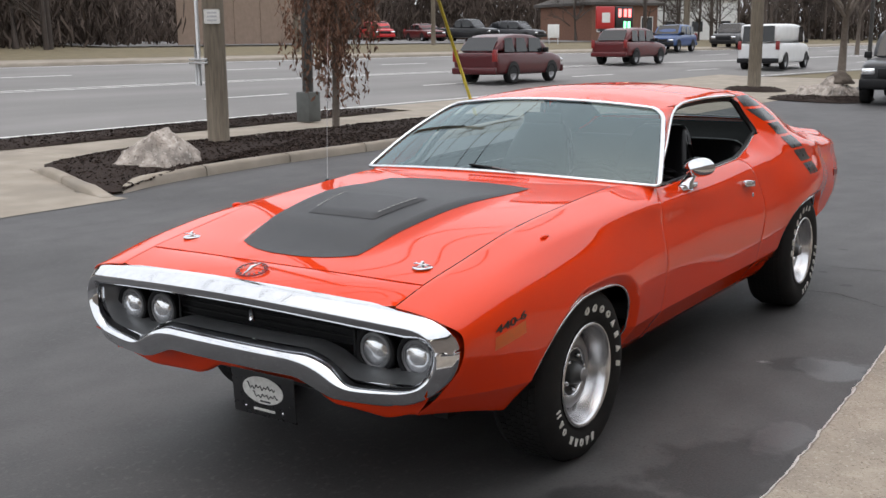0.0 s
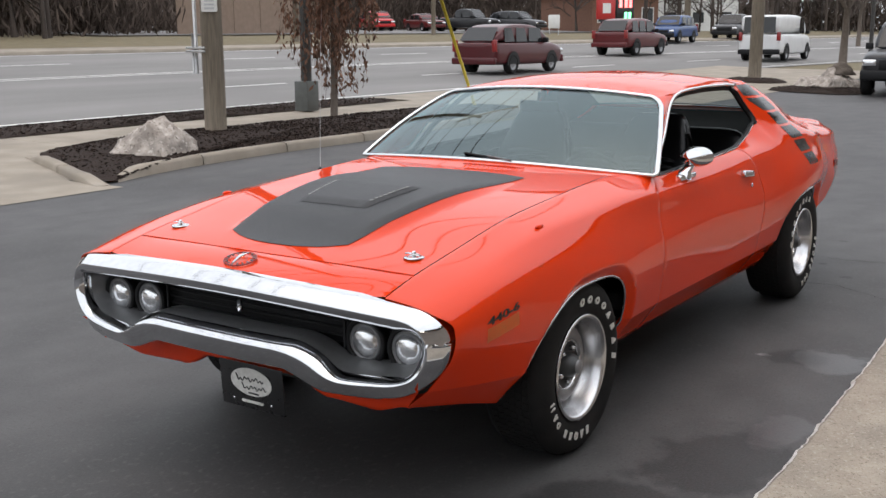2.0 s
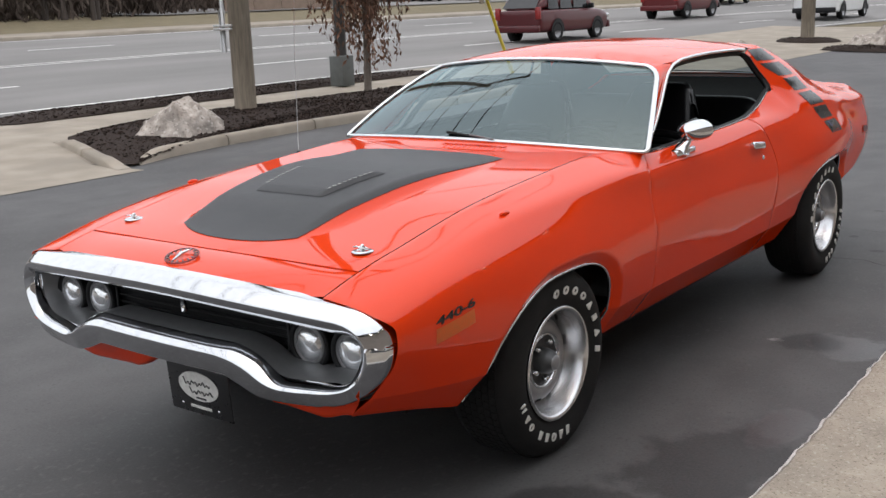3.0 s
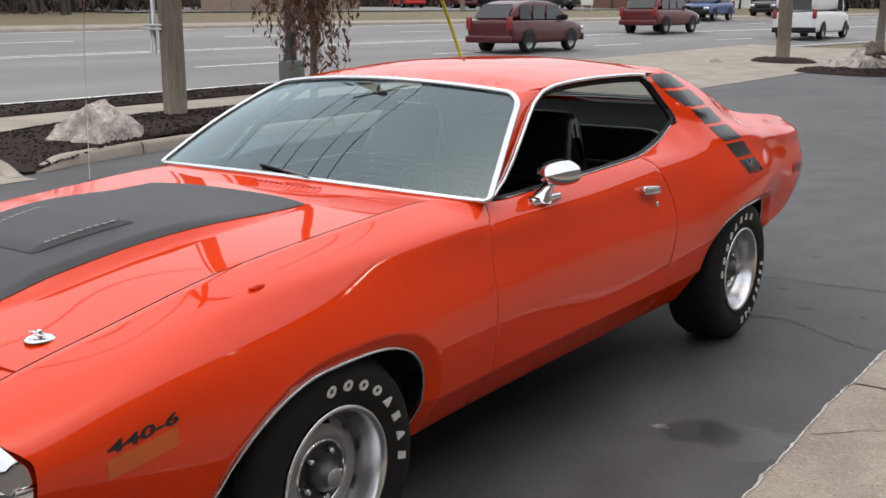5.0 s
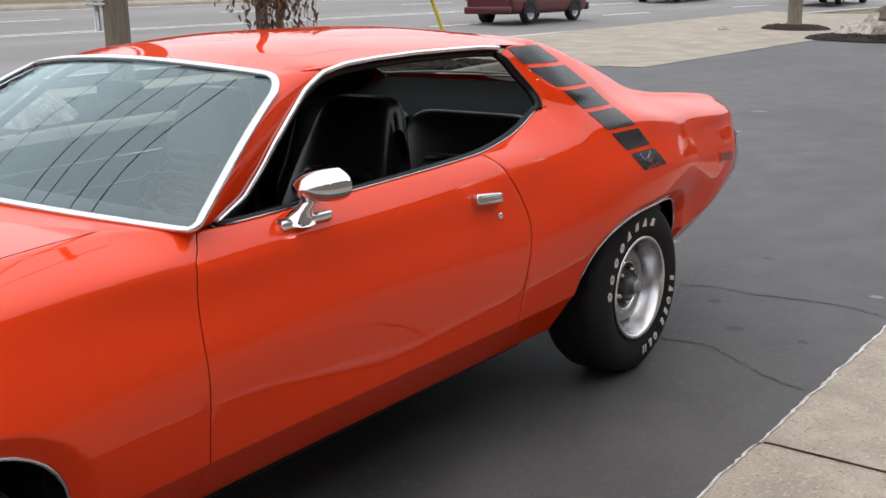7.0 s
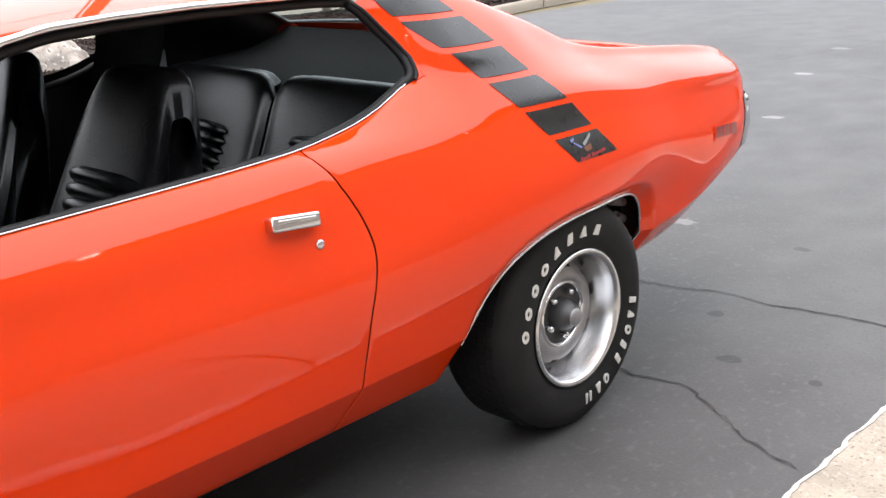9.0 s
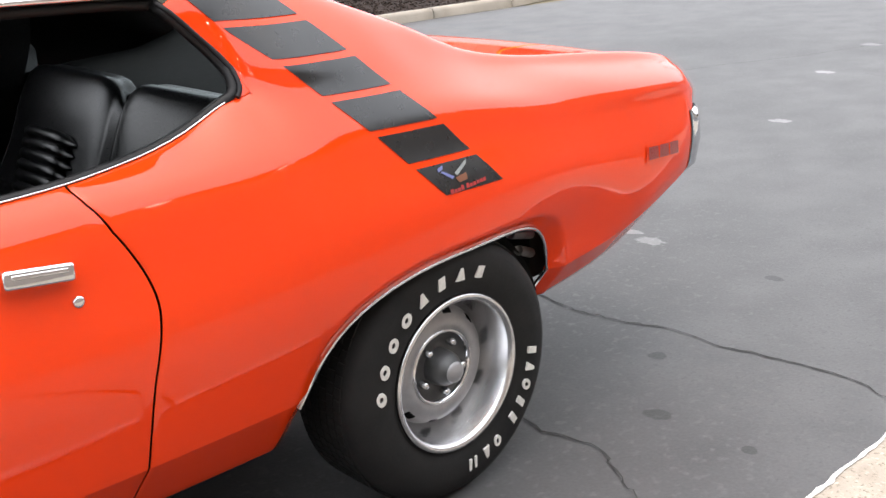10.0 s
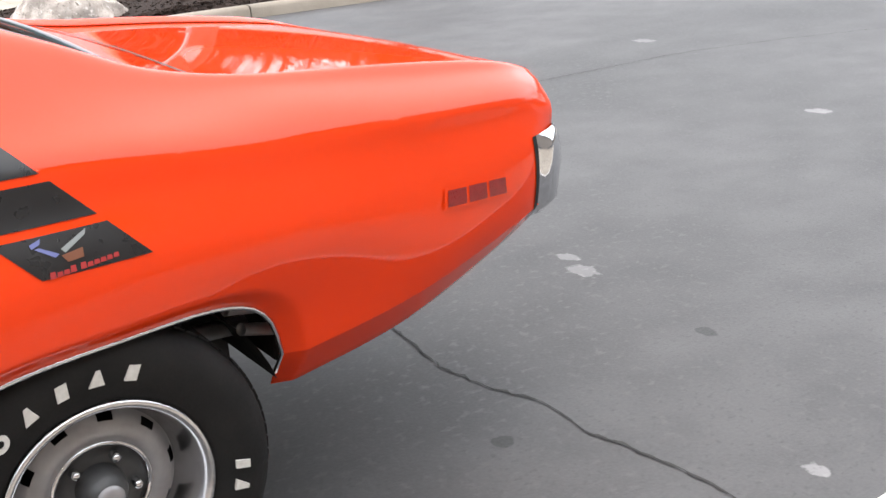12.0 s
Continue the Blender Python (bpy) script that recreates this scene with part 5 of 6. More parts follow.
for x in (0.697, 0.523, -0.523, -0.697):
    y = -0.862
    lamp = new("headlight")
    lamp.parent = car
    lamp.location = (x, y, 0.600)
    tagged(lamp, "round sealed-beam headlight in a black bezel")
    part("bezel", shape(*revolve([(0.062, 0.05), (0.080, 0.04), (0.083, 0.0), (0.078, -0.010), (0.066, -0.004), (0.062, 0.02)], 32, "y")), BLACK, lamp)
    part("rim", shape(*revolve([(0.064, 0.02), (0.064, -0.002), (0.058, -0.006), (0.052, 0.002)], 32, "y")), ARGENT, lamp)
    part("lens", shape(*revolve([(0.054, 0.0), (0.048, -0.009), (0.035, -0.016), (0.018, -0.020), (0.0005, -0.021)], 32, "y")), LAMP_GLASS, lamp)
# body-coloured valance under the bumper, with its two dark scoops
P = []
for x in np.linspace(-0.735, 0.735, 61):
    a = abs(x)
    zt = 0.525 - 0.07 * smoothstep(0.30, 0.45, a) + 0.05 * smoothstep(0.56, 0.72, a)
    zb = 0.428 - 0.052 * smoothstep(0.21, 0.35, a) + 0.050 * smoothstep(0.55, 0.735, a)
    y = float(np.interp(a, [0, 0.40, 0.55, 0.735], [-0.868, -0.858, -0.870, -0.908]))
    wide = 1 + 0.10 * smoothstep(0.5, 0.735, a)
    P.append([(x * wide, y - 0.055, zt + 0.01), (x * (1 + wide) / 2, y - 0.022, (zt + zb) / 2 + 0.012), (x, y - 0.006, zb + 0.012), (x, y, zb), (x, y + 0.03, zb - 0.004), (x, y + 0.12, zb + 0.01)])
part("front_valance", gridmesh(P, flip=True), PAINT, car)

# plate with an oval badge; its words are plain bars
plate = new("number_plate_panel")
plate.parent = car
plate.matrix_local = pose(0.05, -0.915, 0.372, 4, 0, 0)
tagged(plate, "black dealer plate with a white oval badge")
part("board", soft_box(-0.152, 0.152, -0.003, 0.003, -0.085, 0.085, 0.003), DECAL, plate)
v, f = revolve([(0.0, -0.0045), (1.0, -0.0045), (1.0, -0.002)], 40, "y")
part("oval_badge", shape([(x * 0.098, y, z * 0.052 + 0.018) for x, y, z in v], f, False), WHITE_RUBBER, plate)
for x0, x1, z0, rise, waves in ((-0.072, 0.060, 0.026, 0.013, 7), (-0.046, 0.072, -0.004, 0.012, 6)):
    path = [(x0 + (x1 - x0) * t, -0.0055, z0 + rise * (0.42 * math.sin(2 * math.pi * waves * t) + 0.30 * math.sin(2 * math.pi * waves * 0.41 * t + 1.0) + 0.9 * max(0.0, 1 - t / 0.14) * math.cos(t * 30)) + 0.004 * t) for t in np.linspace(0, 1, 90)]
    part("script_stroke", shape(*tube(path, 0.0019, 6)), DECAL, plate)
part("bar", shape(*box(-0.016, 0.034, -0.006, -0.0046, -0.026, -0.020), False), DECAL, plate)
part("bar", shape(*box(-0.052, 0.052, -0.005, -0.003, -0.062, -0.052), False), WHITE_RUBBER, plate)
for x in (-0.09, 0.09):
    part("bolt", shape(*ball(0.006, 0.004, 0.006, (x, -0.004, -0.055), 10, 6)), CHROME, plate)

# hood pins, emblem, fender markers, aerial
for x in (0.57, -0.57):
    pin = new("hood_pin")
    pin.parent = car
    pin.location = (x, -0.65, hood_z(x, -0.65))
    tagged(pin, "chromed hood pin on a round plate")
    part("plate", shape(*revolve([(0.036, 0.0), (0.036, 0.004), (0.028, 0.006), (0.018, 0.004), (0.0005, 0.005)], 28, "z")), CHROME, pin)
    part("post", shape(*revolve([(0.007, 0.004), (0.007, 0.02), (0.004, 0.024), (0.0005, 0.024)], 14, "z")), CHROME, pin)
    part("clip", shape(*tube([(-0.032, -0.008, 0.014), (0.0, 0.009, 0.014), (0.03, -0.006, 0.014), (0.0, -0.012, 0.014), (-0.03, 0.004, 0.014)], 0.0022, 6)), STEEL, pin)
em = new("hood_emblem")
em.parent = car
em.matrix_local = pose(0, -0.895, hood_z(0, -0.80) - 0.006, 16, 0, 0)
tagged(em, "round bright hood emblem")
part("ring", shape(*tube([(0.064 * math.cos(a), 0.050 * math.sin(a), 0) for a in np.linspace(0, 2 * math.pi, 37)[:-1]], 0.0025, 6, closed=True)), RED_LENS, em)
for i in range(16):
    a = 2 * math.pi * i / 16
    part("tick", shape(*tube([(0.049 * math.cos(a), 0.037 * math.sin(a), 0.001), (0.061 * math.cos(a), 0.047 * math.sin(a), 0.001)], 0.0032, 5)), ARGENT, em)
part("blade", shape(*tube([(0.0, -0.040, 0.003), (0.0, 0.0, 0.008), (0.0, 0.046, 0.003)], lambda t: 0.009 - 0.007 * abs(2 * t - 0.8), 8)), CHROME, em)


def on_side(y, z, out=0.0):
    """A point of the left side at that station and height, moved outwards, and the way out."""
    s = np.linspace(0, 7 if y < 2.3 else 10, 400)
    x, zz = section(y, s)
    k = int(np.argmax(zz >= z)) or 1
    t = (z - zz[k - 1]) / (zz[k] - zz[k - 1])
    X = x[k - 1] + t * (x[k] - x[k - 1])
    n = Vector((zz[k] - zz[k - 1], 0, -(x[k] - x[k - 1]))).normalized()
    return Vector((X, y, z)) + n * out, n


both_sides("turn_indicator", *ball(0.010, 0.028, 0.009, tuple(on_side(-0.18, 0.902, 0.003)[0]), 14, 8), PAINT, "small body-coloured fender indicator")
AER = (-0.805, 0.47, 0.928)
aerial = part("aerial", shape(*tube([AER, (AER[0], AER[1] + 0.02, AER[2] + 0.5), (AER[0] - 0.005, AER[1] + 0.05, AER[2] + 0.78)], lambda t: 0.0018 - 0.0008 * t, 6)), GREY_METAL, car, "thin upright radio aerial")
part("base", shape(*revolve([(0.014, 0), (0.012, 0.012), (0.005, 0.02), (0.0005, 0.02)], 14, "z")), BLACK, aerial).location = AER

# roof-pillar stripe: six black blocks down each side, the last one with a badge of plain shapes


def side_patch(corners, out=0.0019, n=20):
    """A patch of the side between four corners (station, height): top front, top rear, bottom rear, bottom front."""
    P = []
    for a in np.linspace(0, 1, n):
        row = []
        for b in np.linspace(0, 1, n):
            y = (1 - a) * ((1 - b) * corners[0][0] + b * corners[1][0]) + a * ((1 - b) * corners[3][0] + b * corners[2][0])
            z = (1 - a) * ((1 - b) * corners[0][1] + b * corners[1][1]) + a * ((1 - b) * corners[3][1] + b * corners[2][1])
            row.append(tuple(on_side(y, z, out)[0]))
        P.append(row)
    return grid(P, flip=True)


PATCHES = []
for i in range(6):
    z1 = 1.300 - i * 0.0825 if i else 1.293
    z0 = 1.300 - i * 0.0825 - 0.068
    y1, y0 = 2.405 + (1.300 - z1) * 0.925, 2.405 + (1.300 - z0) * 0.925
    w = 0.197
    PATCHES.append([(y1, z1), (y1 + w, z1 - 0.002), (y0 + w, z0 - 0.002), (y0, z0)])
for i, c in enumerate(PATCHES):
    pv, pf = side_patch(c)
    blocks = both_sides("stripe_block", pv, pf, DECAL, "black vinyl stripe block" if i < 5 else "black vinyl stripe block with a small coloured badge")
c = PATCHES[-1]
cy, cz = (c[0][0] + c[2][0]) / 2, (c[0][1] + c[2][1]) / 2
BADGE_RED = material("badge_red", (0.35, 0.03, 0.03), rough=0.4)
BADGE_PALE = material("badge_pale", (0.22, 0.24, 0.24), rough=0.4)
BADGE_BLUE = material("badge_blue", (0.13, 0.15, 0.34), rough=0.4)
BADGE_TAN = material("badge_tan", (0.16, 0.06, 0.03), rough=0.4)
for i in range(10):
    y0 = cy - 0.052 + i * 0.0118 + (0.006 if i > 3 else 0)
    h = 0.0105 if i in (0, 3, 4) else 0.0075
    z0 = cz - 0.034 + i * 0.0009
    both_sides("badge_bar", *side_patch([(y0, z0 + h), (y0 + 0.0085, z0 + h), (y0 + 0.0085, z0), (y0 - 0.002, z0)], 0.0035, 3), BADGE_RED)
both_sides("badge_shape", *side_patch([(cy - 0.072, cz + 0.024), (cy - 0.052, cz + 0.030), (cy - 0.055, cz + 0.022), (cy - 0.070, cz + 0.017)], 0.0035, 4), BADGE_BLUE)
both_sides("badge_shape", *side_patch([(cy - 0.066, cz + 0.016), (cy - 0.058, cz + 0.017), (cy - 0.028, cz + 0.001), (cy - 0.036, cz - 0.003)], 0.0035, 4), BADGE_BLUE)
both_sides("badge_shape", *side_patch([(cy - 0.024, cz + 0.008), (cy + 0.026, cz + 0.030), (cy + 0.022, cz + 0.021), (cy - 0.018, cz + 0.001)], 0.0035, 4), BADGE_PALE)
both_sides("badge_shape", *side_patch([(cy - 0.026, cz - 0.002), (cy + 0.012, cz + 0.003), (cy + 0.010, cz - 0.012), (cy - 0.018, cz - 0.014)], 0.0036, 4), BADGE_TAN)

# rear side marker lamps
SM = [(3.752, .757), (3.96, .742), (3.962, .690), (3.742, .708)]
fr = both_sides("side_marker_frame", *side_patch(SM, 0.004, 6), PAINT)
for i in range(3):
    lerp = lambda a, b, t: (a[0] + (b[0] - a[0]) * t, a[1] + (b[1] - a[1]) * t)
    t0, t1 = 0.05 + i * 0.31, 0.05 + i * 0.31 + 0.27
    a, b = lerp(SM[0], SM[1], t0), lerp(SM[0], SM[1], t1)
    d, e = lerp(SM[3], SM[2], t0), lerp(SM[3], SM[2], t1)
    both_sides("side_marker_lens", *side_patch([lerp(a, d, .14), lerp(b, e, .14), lerp(b, e, .86), lerp(a, d, .86)], 0.0055, 4), RED_LENS, "red side marker lens")

# rear bumper, wrapping the corners
BLADE = ((0.80, 0.006), (0.79, 0.018), (0.76, 0.024), (0.70, 0.027), (0.63, 0.024), (0.585, 0.016), (0.575, 0.004))
half = []
for y in np.linspace(4.085, 4.195, 9):
    half.append([tuple(on_side(y, z, 0.001 + d * smoothstep(4.08, 4.17, y))[0]) for z, d in BLADE])
ends_x = [p[0] for p in half[-1]]
mid = [[(x0 * u, 4.198 + d + 0.012 * (1 - u * u), z) for x0, (z, d) in zip(ends_x, BLADE)] for u in np.linspace(0.96, -0.96, 25)]
P = half + mid + [[(-p[0], p[1], p[2]) for p in r] for r in half[::-1]]
# no open gap here: its shade is a black strip on the panel
gap = [[tuple(on_side(y, z, 0.0025)[0]) for y in (4.072, 4.088)] for z in np.linspace(0.80, 0.575, 12)]
both_sides("bumper_gap", *grid(gap), BLACK)
part("rear_bumper", gridmesh(P), CHROME, car, "chromed rear bumper wrapping the corners")

# door handle, lock, mirror
for side, door_ob in zip((1, -1), DOORS):
    def put(name, v, f, mat, parent, label=""):
        return part(name, shape(v if side > 0 else mirrored(v), f if side > 0 else [tuple(reversed(q)) for q in f]), mat, parent, label)
    c, n = on_side(1.925, 0.8615, 0.004)
    run = (on_side(1.985, 0.8555, 0.004)[0] - on_side(1.865, 0.8675, 0.004)[0]).normalized()
    up = n.cross(run).normalized()
    up = -up if up.z < 0 else up
    for name, (a0, a1, b0, b1, c0, c1, rr), mat, words in (("door_handle", (-0.012, 0.026, -0.064, 0.064, -0.018, 0.017, 0.007), CHROME, "chromed door handle"),
                                                           ("handle_button", (0.022, 0.0275, -0.05, 0.05, -0.001, 0.008, 0.002), STEEL, "")):
        bm = soft_box(a0, a1, b0, b1, c0, c1, rr)
        for q in bm.verts:
            q.co = c + n * q.co.x + run * q.co.y + up * q.co.z
            if side < 0:
                q.co.x = -q.co.x
        bmesh.ops.recalc_face_normals(bm, faces=bm.faces[:])
        h = part(name, bm, mat, door_ob if name == "door_handle" else h, words)
    p, n = on_side(1.99, 0.797, 0.002)
    put("lock", *ball(0.006, 0.012, 0.012, tuple(p), 14, 8), CHROME, door_ob, "round door lock")
mirror = new("wing_mirror")
mirror.parent = DOORS[0]
base = on_side(1.185, 0.935, 0.0)[0]
mirror.location = base
tagged(mirror, "chromed door mirror on a swept stalk")
part("foot", soft_box(-0.022, 0.022, -0.098, 0.085, -0.016, 0.012, 0.009), CHROME, mirror)
part("stalk", shape(*tube([(0.0, -0.015, 0.0), (0.012, -0.012, 0.03), (0.022, 0.0, 0.055), (0.03, 0.012, 0.075)], lambda t: 0.060 - 0.042 * t ** 0.5, 14, flat=0.6)), CHROME, mirror)
P = []
for t in np.linspace(0, 1, 16):
    r = math.sqrt(max(0.0, 1 - (1 - t) ** 2.2))
    P.append([(0.030 + 0.076 * r * math.cos(a), -0.050 + 0.120 * t, 0.085 + 0.047 * r * math.sin(a)) for a in [2 * math.pi * i / 28 for i in range(28)]])
part("mirror_head", shape(*grid(P, close_v=True)), CHROME, mirror)
v, f = revolve([(0.0005, 0.0), (1.0, 0.0)], 24, "y")
part("mirror_glass", shape([(0.030 + 0.072 * x, 0.067, 0.085 + 0.044 * z) for x, y, z in v], f), CHROME, mirror)

# engine-size numerals on the fender and the amber tag below them


def letters(text, size, extrude=0.001, bold=0.012):
    cu = bpy.data.curves.new("text", "FONT")
    cu.body, cu.size, cu.extrude, cu.offset = text, size, extrude, bold * size
    ob = bpy.data.objects.new("text", cu)
    me = bpy.data.meshes.new_from_object(ob)
    bpy.data.objects.remove(ob)
    return me


me = letters("440-6", 0.034, bold=0.02)
co = np.empty(len(me.vertices) * 3)
me.vertices.foreach_get("co", co)
co = co.reshape(-1, 3)
xs = co[:, 0] / co[:, 0].max()
for i, vert in enumerate(me.vertices):
    y = -0.738 + xs[i] * 0.178
    z = 0.683 + co[i, 1] + 0.022 * xs[i]
    vert.co = on_side(y + co[i, 1] * 0.2, z, 0.0015 + co[i, 2])[0]
part("fender_badge", me, DECAL, car, "black engine-size numerals")
GOLD = material("faded_gold_decal", (0.66, 0.105, 0.012), (0.58, 0.12, 0.018), 60, 0.4, fine=100)
both_sides("fender_decal", *side_patch([(-0.738, .674), (-0.565, .696), (-0.565, .652), (-0.738, .628)], 0.001, 6), GOLD, "faded gold fender decal")

# wipers
a, b = Vector(WS_BOT(0.16)), Vector(WS_BOT(-0.11))
path = [a + Vector((0, -0.005, 0.008)), a.lerp(b, 0.5) + Vector((0, 0.012, 0.020)), b + Vector((0, 0.030, 0.028))]
wiper = part("wiper", shape(*tube(path, 0.005, 6)), BLACK, car, "black wiper arm and blade")
part("wiper_arm", shape(*tube([p + Vector((0.01, -0.012, 0.006)) for p in path[:2]], 0.004, 6)), ARGENT, wiper)


# ---- wheels ----
POLISHED = material("polished_rim", (0.68, 0.68, 0.69), (0.60, 0.60, 0.61), 30, 0.25, 1.0, fine=30, rough_var=0.015)


def wheel(yc, side, turn, zc=0.342, face=0.888):
    w = new("wheel")
    w.parent = car
    w.matrix_local = pose(0, yc, zc, 0, 0, 0 if side > 0 else 180)
    tagged(w, "deep-dish silver road wheel with a white-lettered tyre")
    R = 0.342
    prof = [(0.196, face - 0.24), (0.225, face - 0.255), (0.285, face - 0.262), (0.325, face - 0.245), (R - 0.003, face - 0.215), (R, face - 0.18), (R, face - 0.09),
            (R - 0.003, face - 0.045), (0.328, face - 0.018), (0.305, face - 0.003), (0.275, face + 0.003), (0.24, face - 0.002), (0.215, face - 0.008), (0.204, face - 0.016), (0.198, face - 0.03)]
    tyre = part("tyre", shape(*revolve(prof, 64)), RUBBER, w)
    tread = []
    for k, x in enumerate((-0.205, -0.178, -0.151, -0.124, -0.097, -0.070)):
        for i in range(72):
            a = 2 * math.pi * (i + 0.25 * k) / 72
            c, s = math.cos(a), math.sin(a)
            v, f = box(-0.0115, 0.0115, -0.0125, 0.0125, 0, 0.004)
            tread.append(([(face + x + 0.01 + p[0], (R + p[2] - 0.001) * c - p[1] * s, (R + p[2] - 0.001) * s + p[1] * c) for p in v], f))
    tagged(part("tread", shape(*join(*tread), False), RUBBER, tyre), kind="stuff")
    # raised white maker's marks: plain rings, wedges and bars round the sidewall
    for start, step, wide, kinds in ((174, 14.3, 0.044, "oooovbvb"), (-4, 10.4, 0.036, "bvobb"), (-62, 9.6, 0.032, "ov"), (-81, 4.2, 0.011, "ii")):
        for i, kind in enumerate(kinds):
            a = radians(start - i * step + turn)
            lo, hi, h, e = 0.247, 0.277, wide * 0.40, 0.0085
            mid = (lo + hi) / 2
            if kind == "o":
                n = 18
                rim = [[(x, h * k * math.cos(q), mid + ((hi - lo) / 2 - (1 - k) * h * 0.8) * math.sin(q)) for x, k in ((face - 0.002, 1.0), (face + 0.0045, 1.0), (face + 0.0045, 0.42), (face - 0.002, 0.42))] for q in np.linspace(0, 2 * math.pi, n + 1)[:-1]]
                v, f = grid(rim, close_u=True, flip=True)
            elif kind == "v":
                v = [(x, u, r) for x in (face - 0.002, face + 0.0045) for u, r in ((-h * 0.8, lo), (h * 0.8, lo), (e * 0.5, hi), (-e * 0.5, hi))]
                f = [(4, 5, 6, 7)] + [(k, (k + 1) % 4, (k + 1) % 4 + 4, k + 4) for k in range(4)]
            else:
                half = wide * 0.32 if kind == "i" else h * 0.62
                v, f = box(face - 0.002, face + 0.0045, -half, half, lo, hi)
            pts = [(p[0], p[2] * math.cos(a) - (p[1] - 0.18 * (p[2] - mid)) * math.sin(a), p[2] * math.sin(a) + (p[1] - 0.18 * (p[2] - mid)) * math.cos(a)) for p in v]
            part("raised_mark", shape(pts, f, False), WHITE_RUBBER, tyre)
    ring = [(0.198, face - 0.03), (0.206, face - 0.012), (0.206, face - 0.004), (0.199, face - 0.001), (0.191, face - 0.006), (0.186, face - 0.016), (0.178, face - 0.05), (0.166, face - 0.085), (0.157, face - 0.10)]
    part("trim_ring", shape(*revolve(ring, 64)), POLISHED, w, "polished deep outer rim")
    part("barrel", shape(*revolve([(0.19, face - 0.03), (0.175, face - 0.2), (0.05, face - 0.22)], 40)), UNDER, w)
    disc = [(0.158, face - 0.10), (0.153, face - 0.088), (0.147, face - 0.078), (0.140, face - 0.072), (0.128, face - 0.066), (0.114, face - 0.064), (0.104, face - 0.066), (0.098, face - 0.071)]
    part("disc", shape(*revolve(disc, 60, skip=lambda i, j: i in (1, 2) and j % 6 in (0, 1))), WHEEL_GREY, w, "silver slotted wheel centre")
    part("slot_backing", shape(*revolve([(0.16, face - 0.118), (0.09, face - 0.116)], 40)), BLACK, w)
    part("inner_ring", shape(*revolve([(0.101, face - 0.070), (0.098, face - 0.064), (0.093, face - 0.064), (0.090, face - 0.074)], 48)), CHROME, w)
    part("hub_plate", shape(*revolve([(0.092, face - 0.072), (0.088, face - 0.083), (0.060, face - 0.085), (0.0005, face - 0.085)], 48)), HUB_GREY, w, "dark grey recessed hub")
    cap = [(0.048, face - 0.086), (0.047, face - 0.064), (0.044, face - 0.048), (0.038, face - 0.036), (0.030, face - 0.028), (0.028, face - 0.022)]
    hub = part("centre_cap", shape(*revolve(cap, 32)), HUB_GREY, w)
    part("cap_end", shape(*revolve([(0.028, face - 0.022), (0.026, face - 0.017), (0.014, face - 0.014), (0.0005, face - 0.0135)], 28)), WHEEL_GREY, hub, "bright domed cap end")
    for i in range(5):
        a = radians(72 * i + 60)
        v, f = revolve([(0.0105, face - 0.079), (0.0105, face - 0.062), (0.008, face - 0.056), (0.0005, face - 0.054)], 6)
        part("lug_nut", shape([(p[0], p[1] + 0.068 * math.cos(a), p[2] + 0.068 * math.sin(a)) for p in v], f), CHROME, w)
    return w


for yc in (0.0, 2.908):
    for side in (1, -1):
        wheel(yc, side, -78 if yc < 1 else 0)
# rear spring, shackle and bumper bracket seen past the tyre
for side in (1, -1):
    for a, b, r in (((0.60, 3.15, 0.50), (0.60, 3.60, 0.46), 0.022), ((0.768, 3.225, 0.605), (0.735, 3.342, 0.570), 0.014), ((0.768, 3.255, 0.552), (0.735, 3.342, 0.515), 0.014)):
        part("spring_shackle", shape(*tube([(side * a[0], *a[1:]), (side * b[0], *b[1:])], r, 8)), GREY_METAL, car)

# ---- cabin ----
part("cabin_floor", shape(*box(-0.70, 0.70, 0.75, 2.5, 0.34, 0.37), False), UNDER, car)


def cushion(name, x0, x1, prof, parent, label="", taper=0.0):
    """A padded form: an outline in (y, z) drawn across from x0 to x1, rounded at both sides."""
    n = len(prof)
    cy, cz = sum(p[0] for p in prof) / n, sum(p[1] for p in prof) / n
    P = []
    for t in np.linspace(0, 1, 17):
        k = 1 - 0.35 * abs(2 * t - 1) ** 8
        z0, z1 = min(p[1] for p in prof), max(p[1] for p in prof)
        P.append([((x0 + x1) / 2 + (x1 - x0) * (t - 0.5) * (1 - taper * ((p[1] - z0) / (z1 - z0)) ** 2), cy + (p[0] - cy) * k, cz + (p[1] - cz) * k) for p in prof])
    v, f = grid(P, close_v=True)
    f.append(tuple(range(n - 1, -1, -1)))
    f.append(tuple(16 * n + j for j in range(n)))
    return part(name, shape(v, f), VINYL, parent, label)


def curve_loop(pts, n=40):
    """A closed smooth outline through a few corners."""
    out = []
    m = len(pts)
    for i in range(m):
        a, b, c, d = [pts[(i + k) % m] for k in (-1, 0, 1, 2)]
        for t in np.linspace(0, 1, n // m + 1)[:-1]:
            out.append(tuple(0.5 * (2 * b[j] + (c[j] - a[j]) * t + (2 * a[j] - 5 * b[j] + 4 * c[j] - d[j]) * t * t + (3 * b[j] - a[j] - 3 * c[j] + d[j]) * t ** 3) for j in range(2)))
    return out


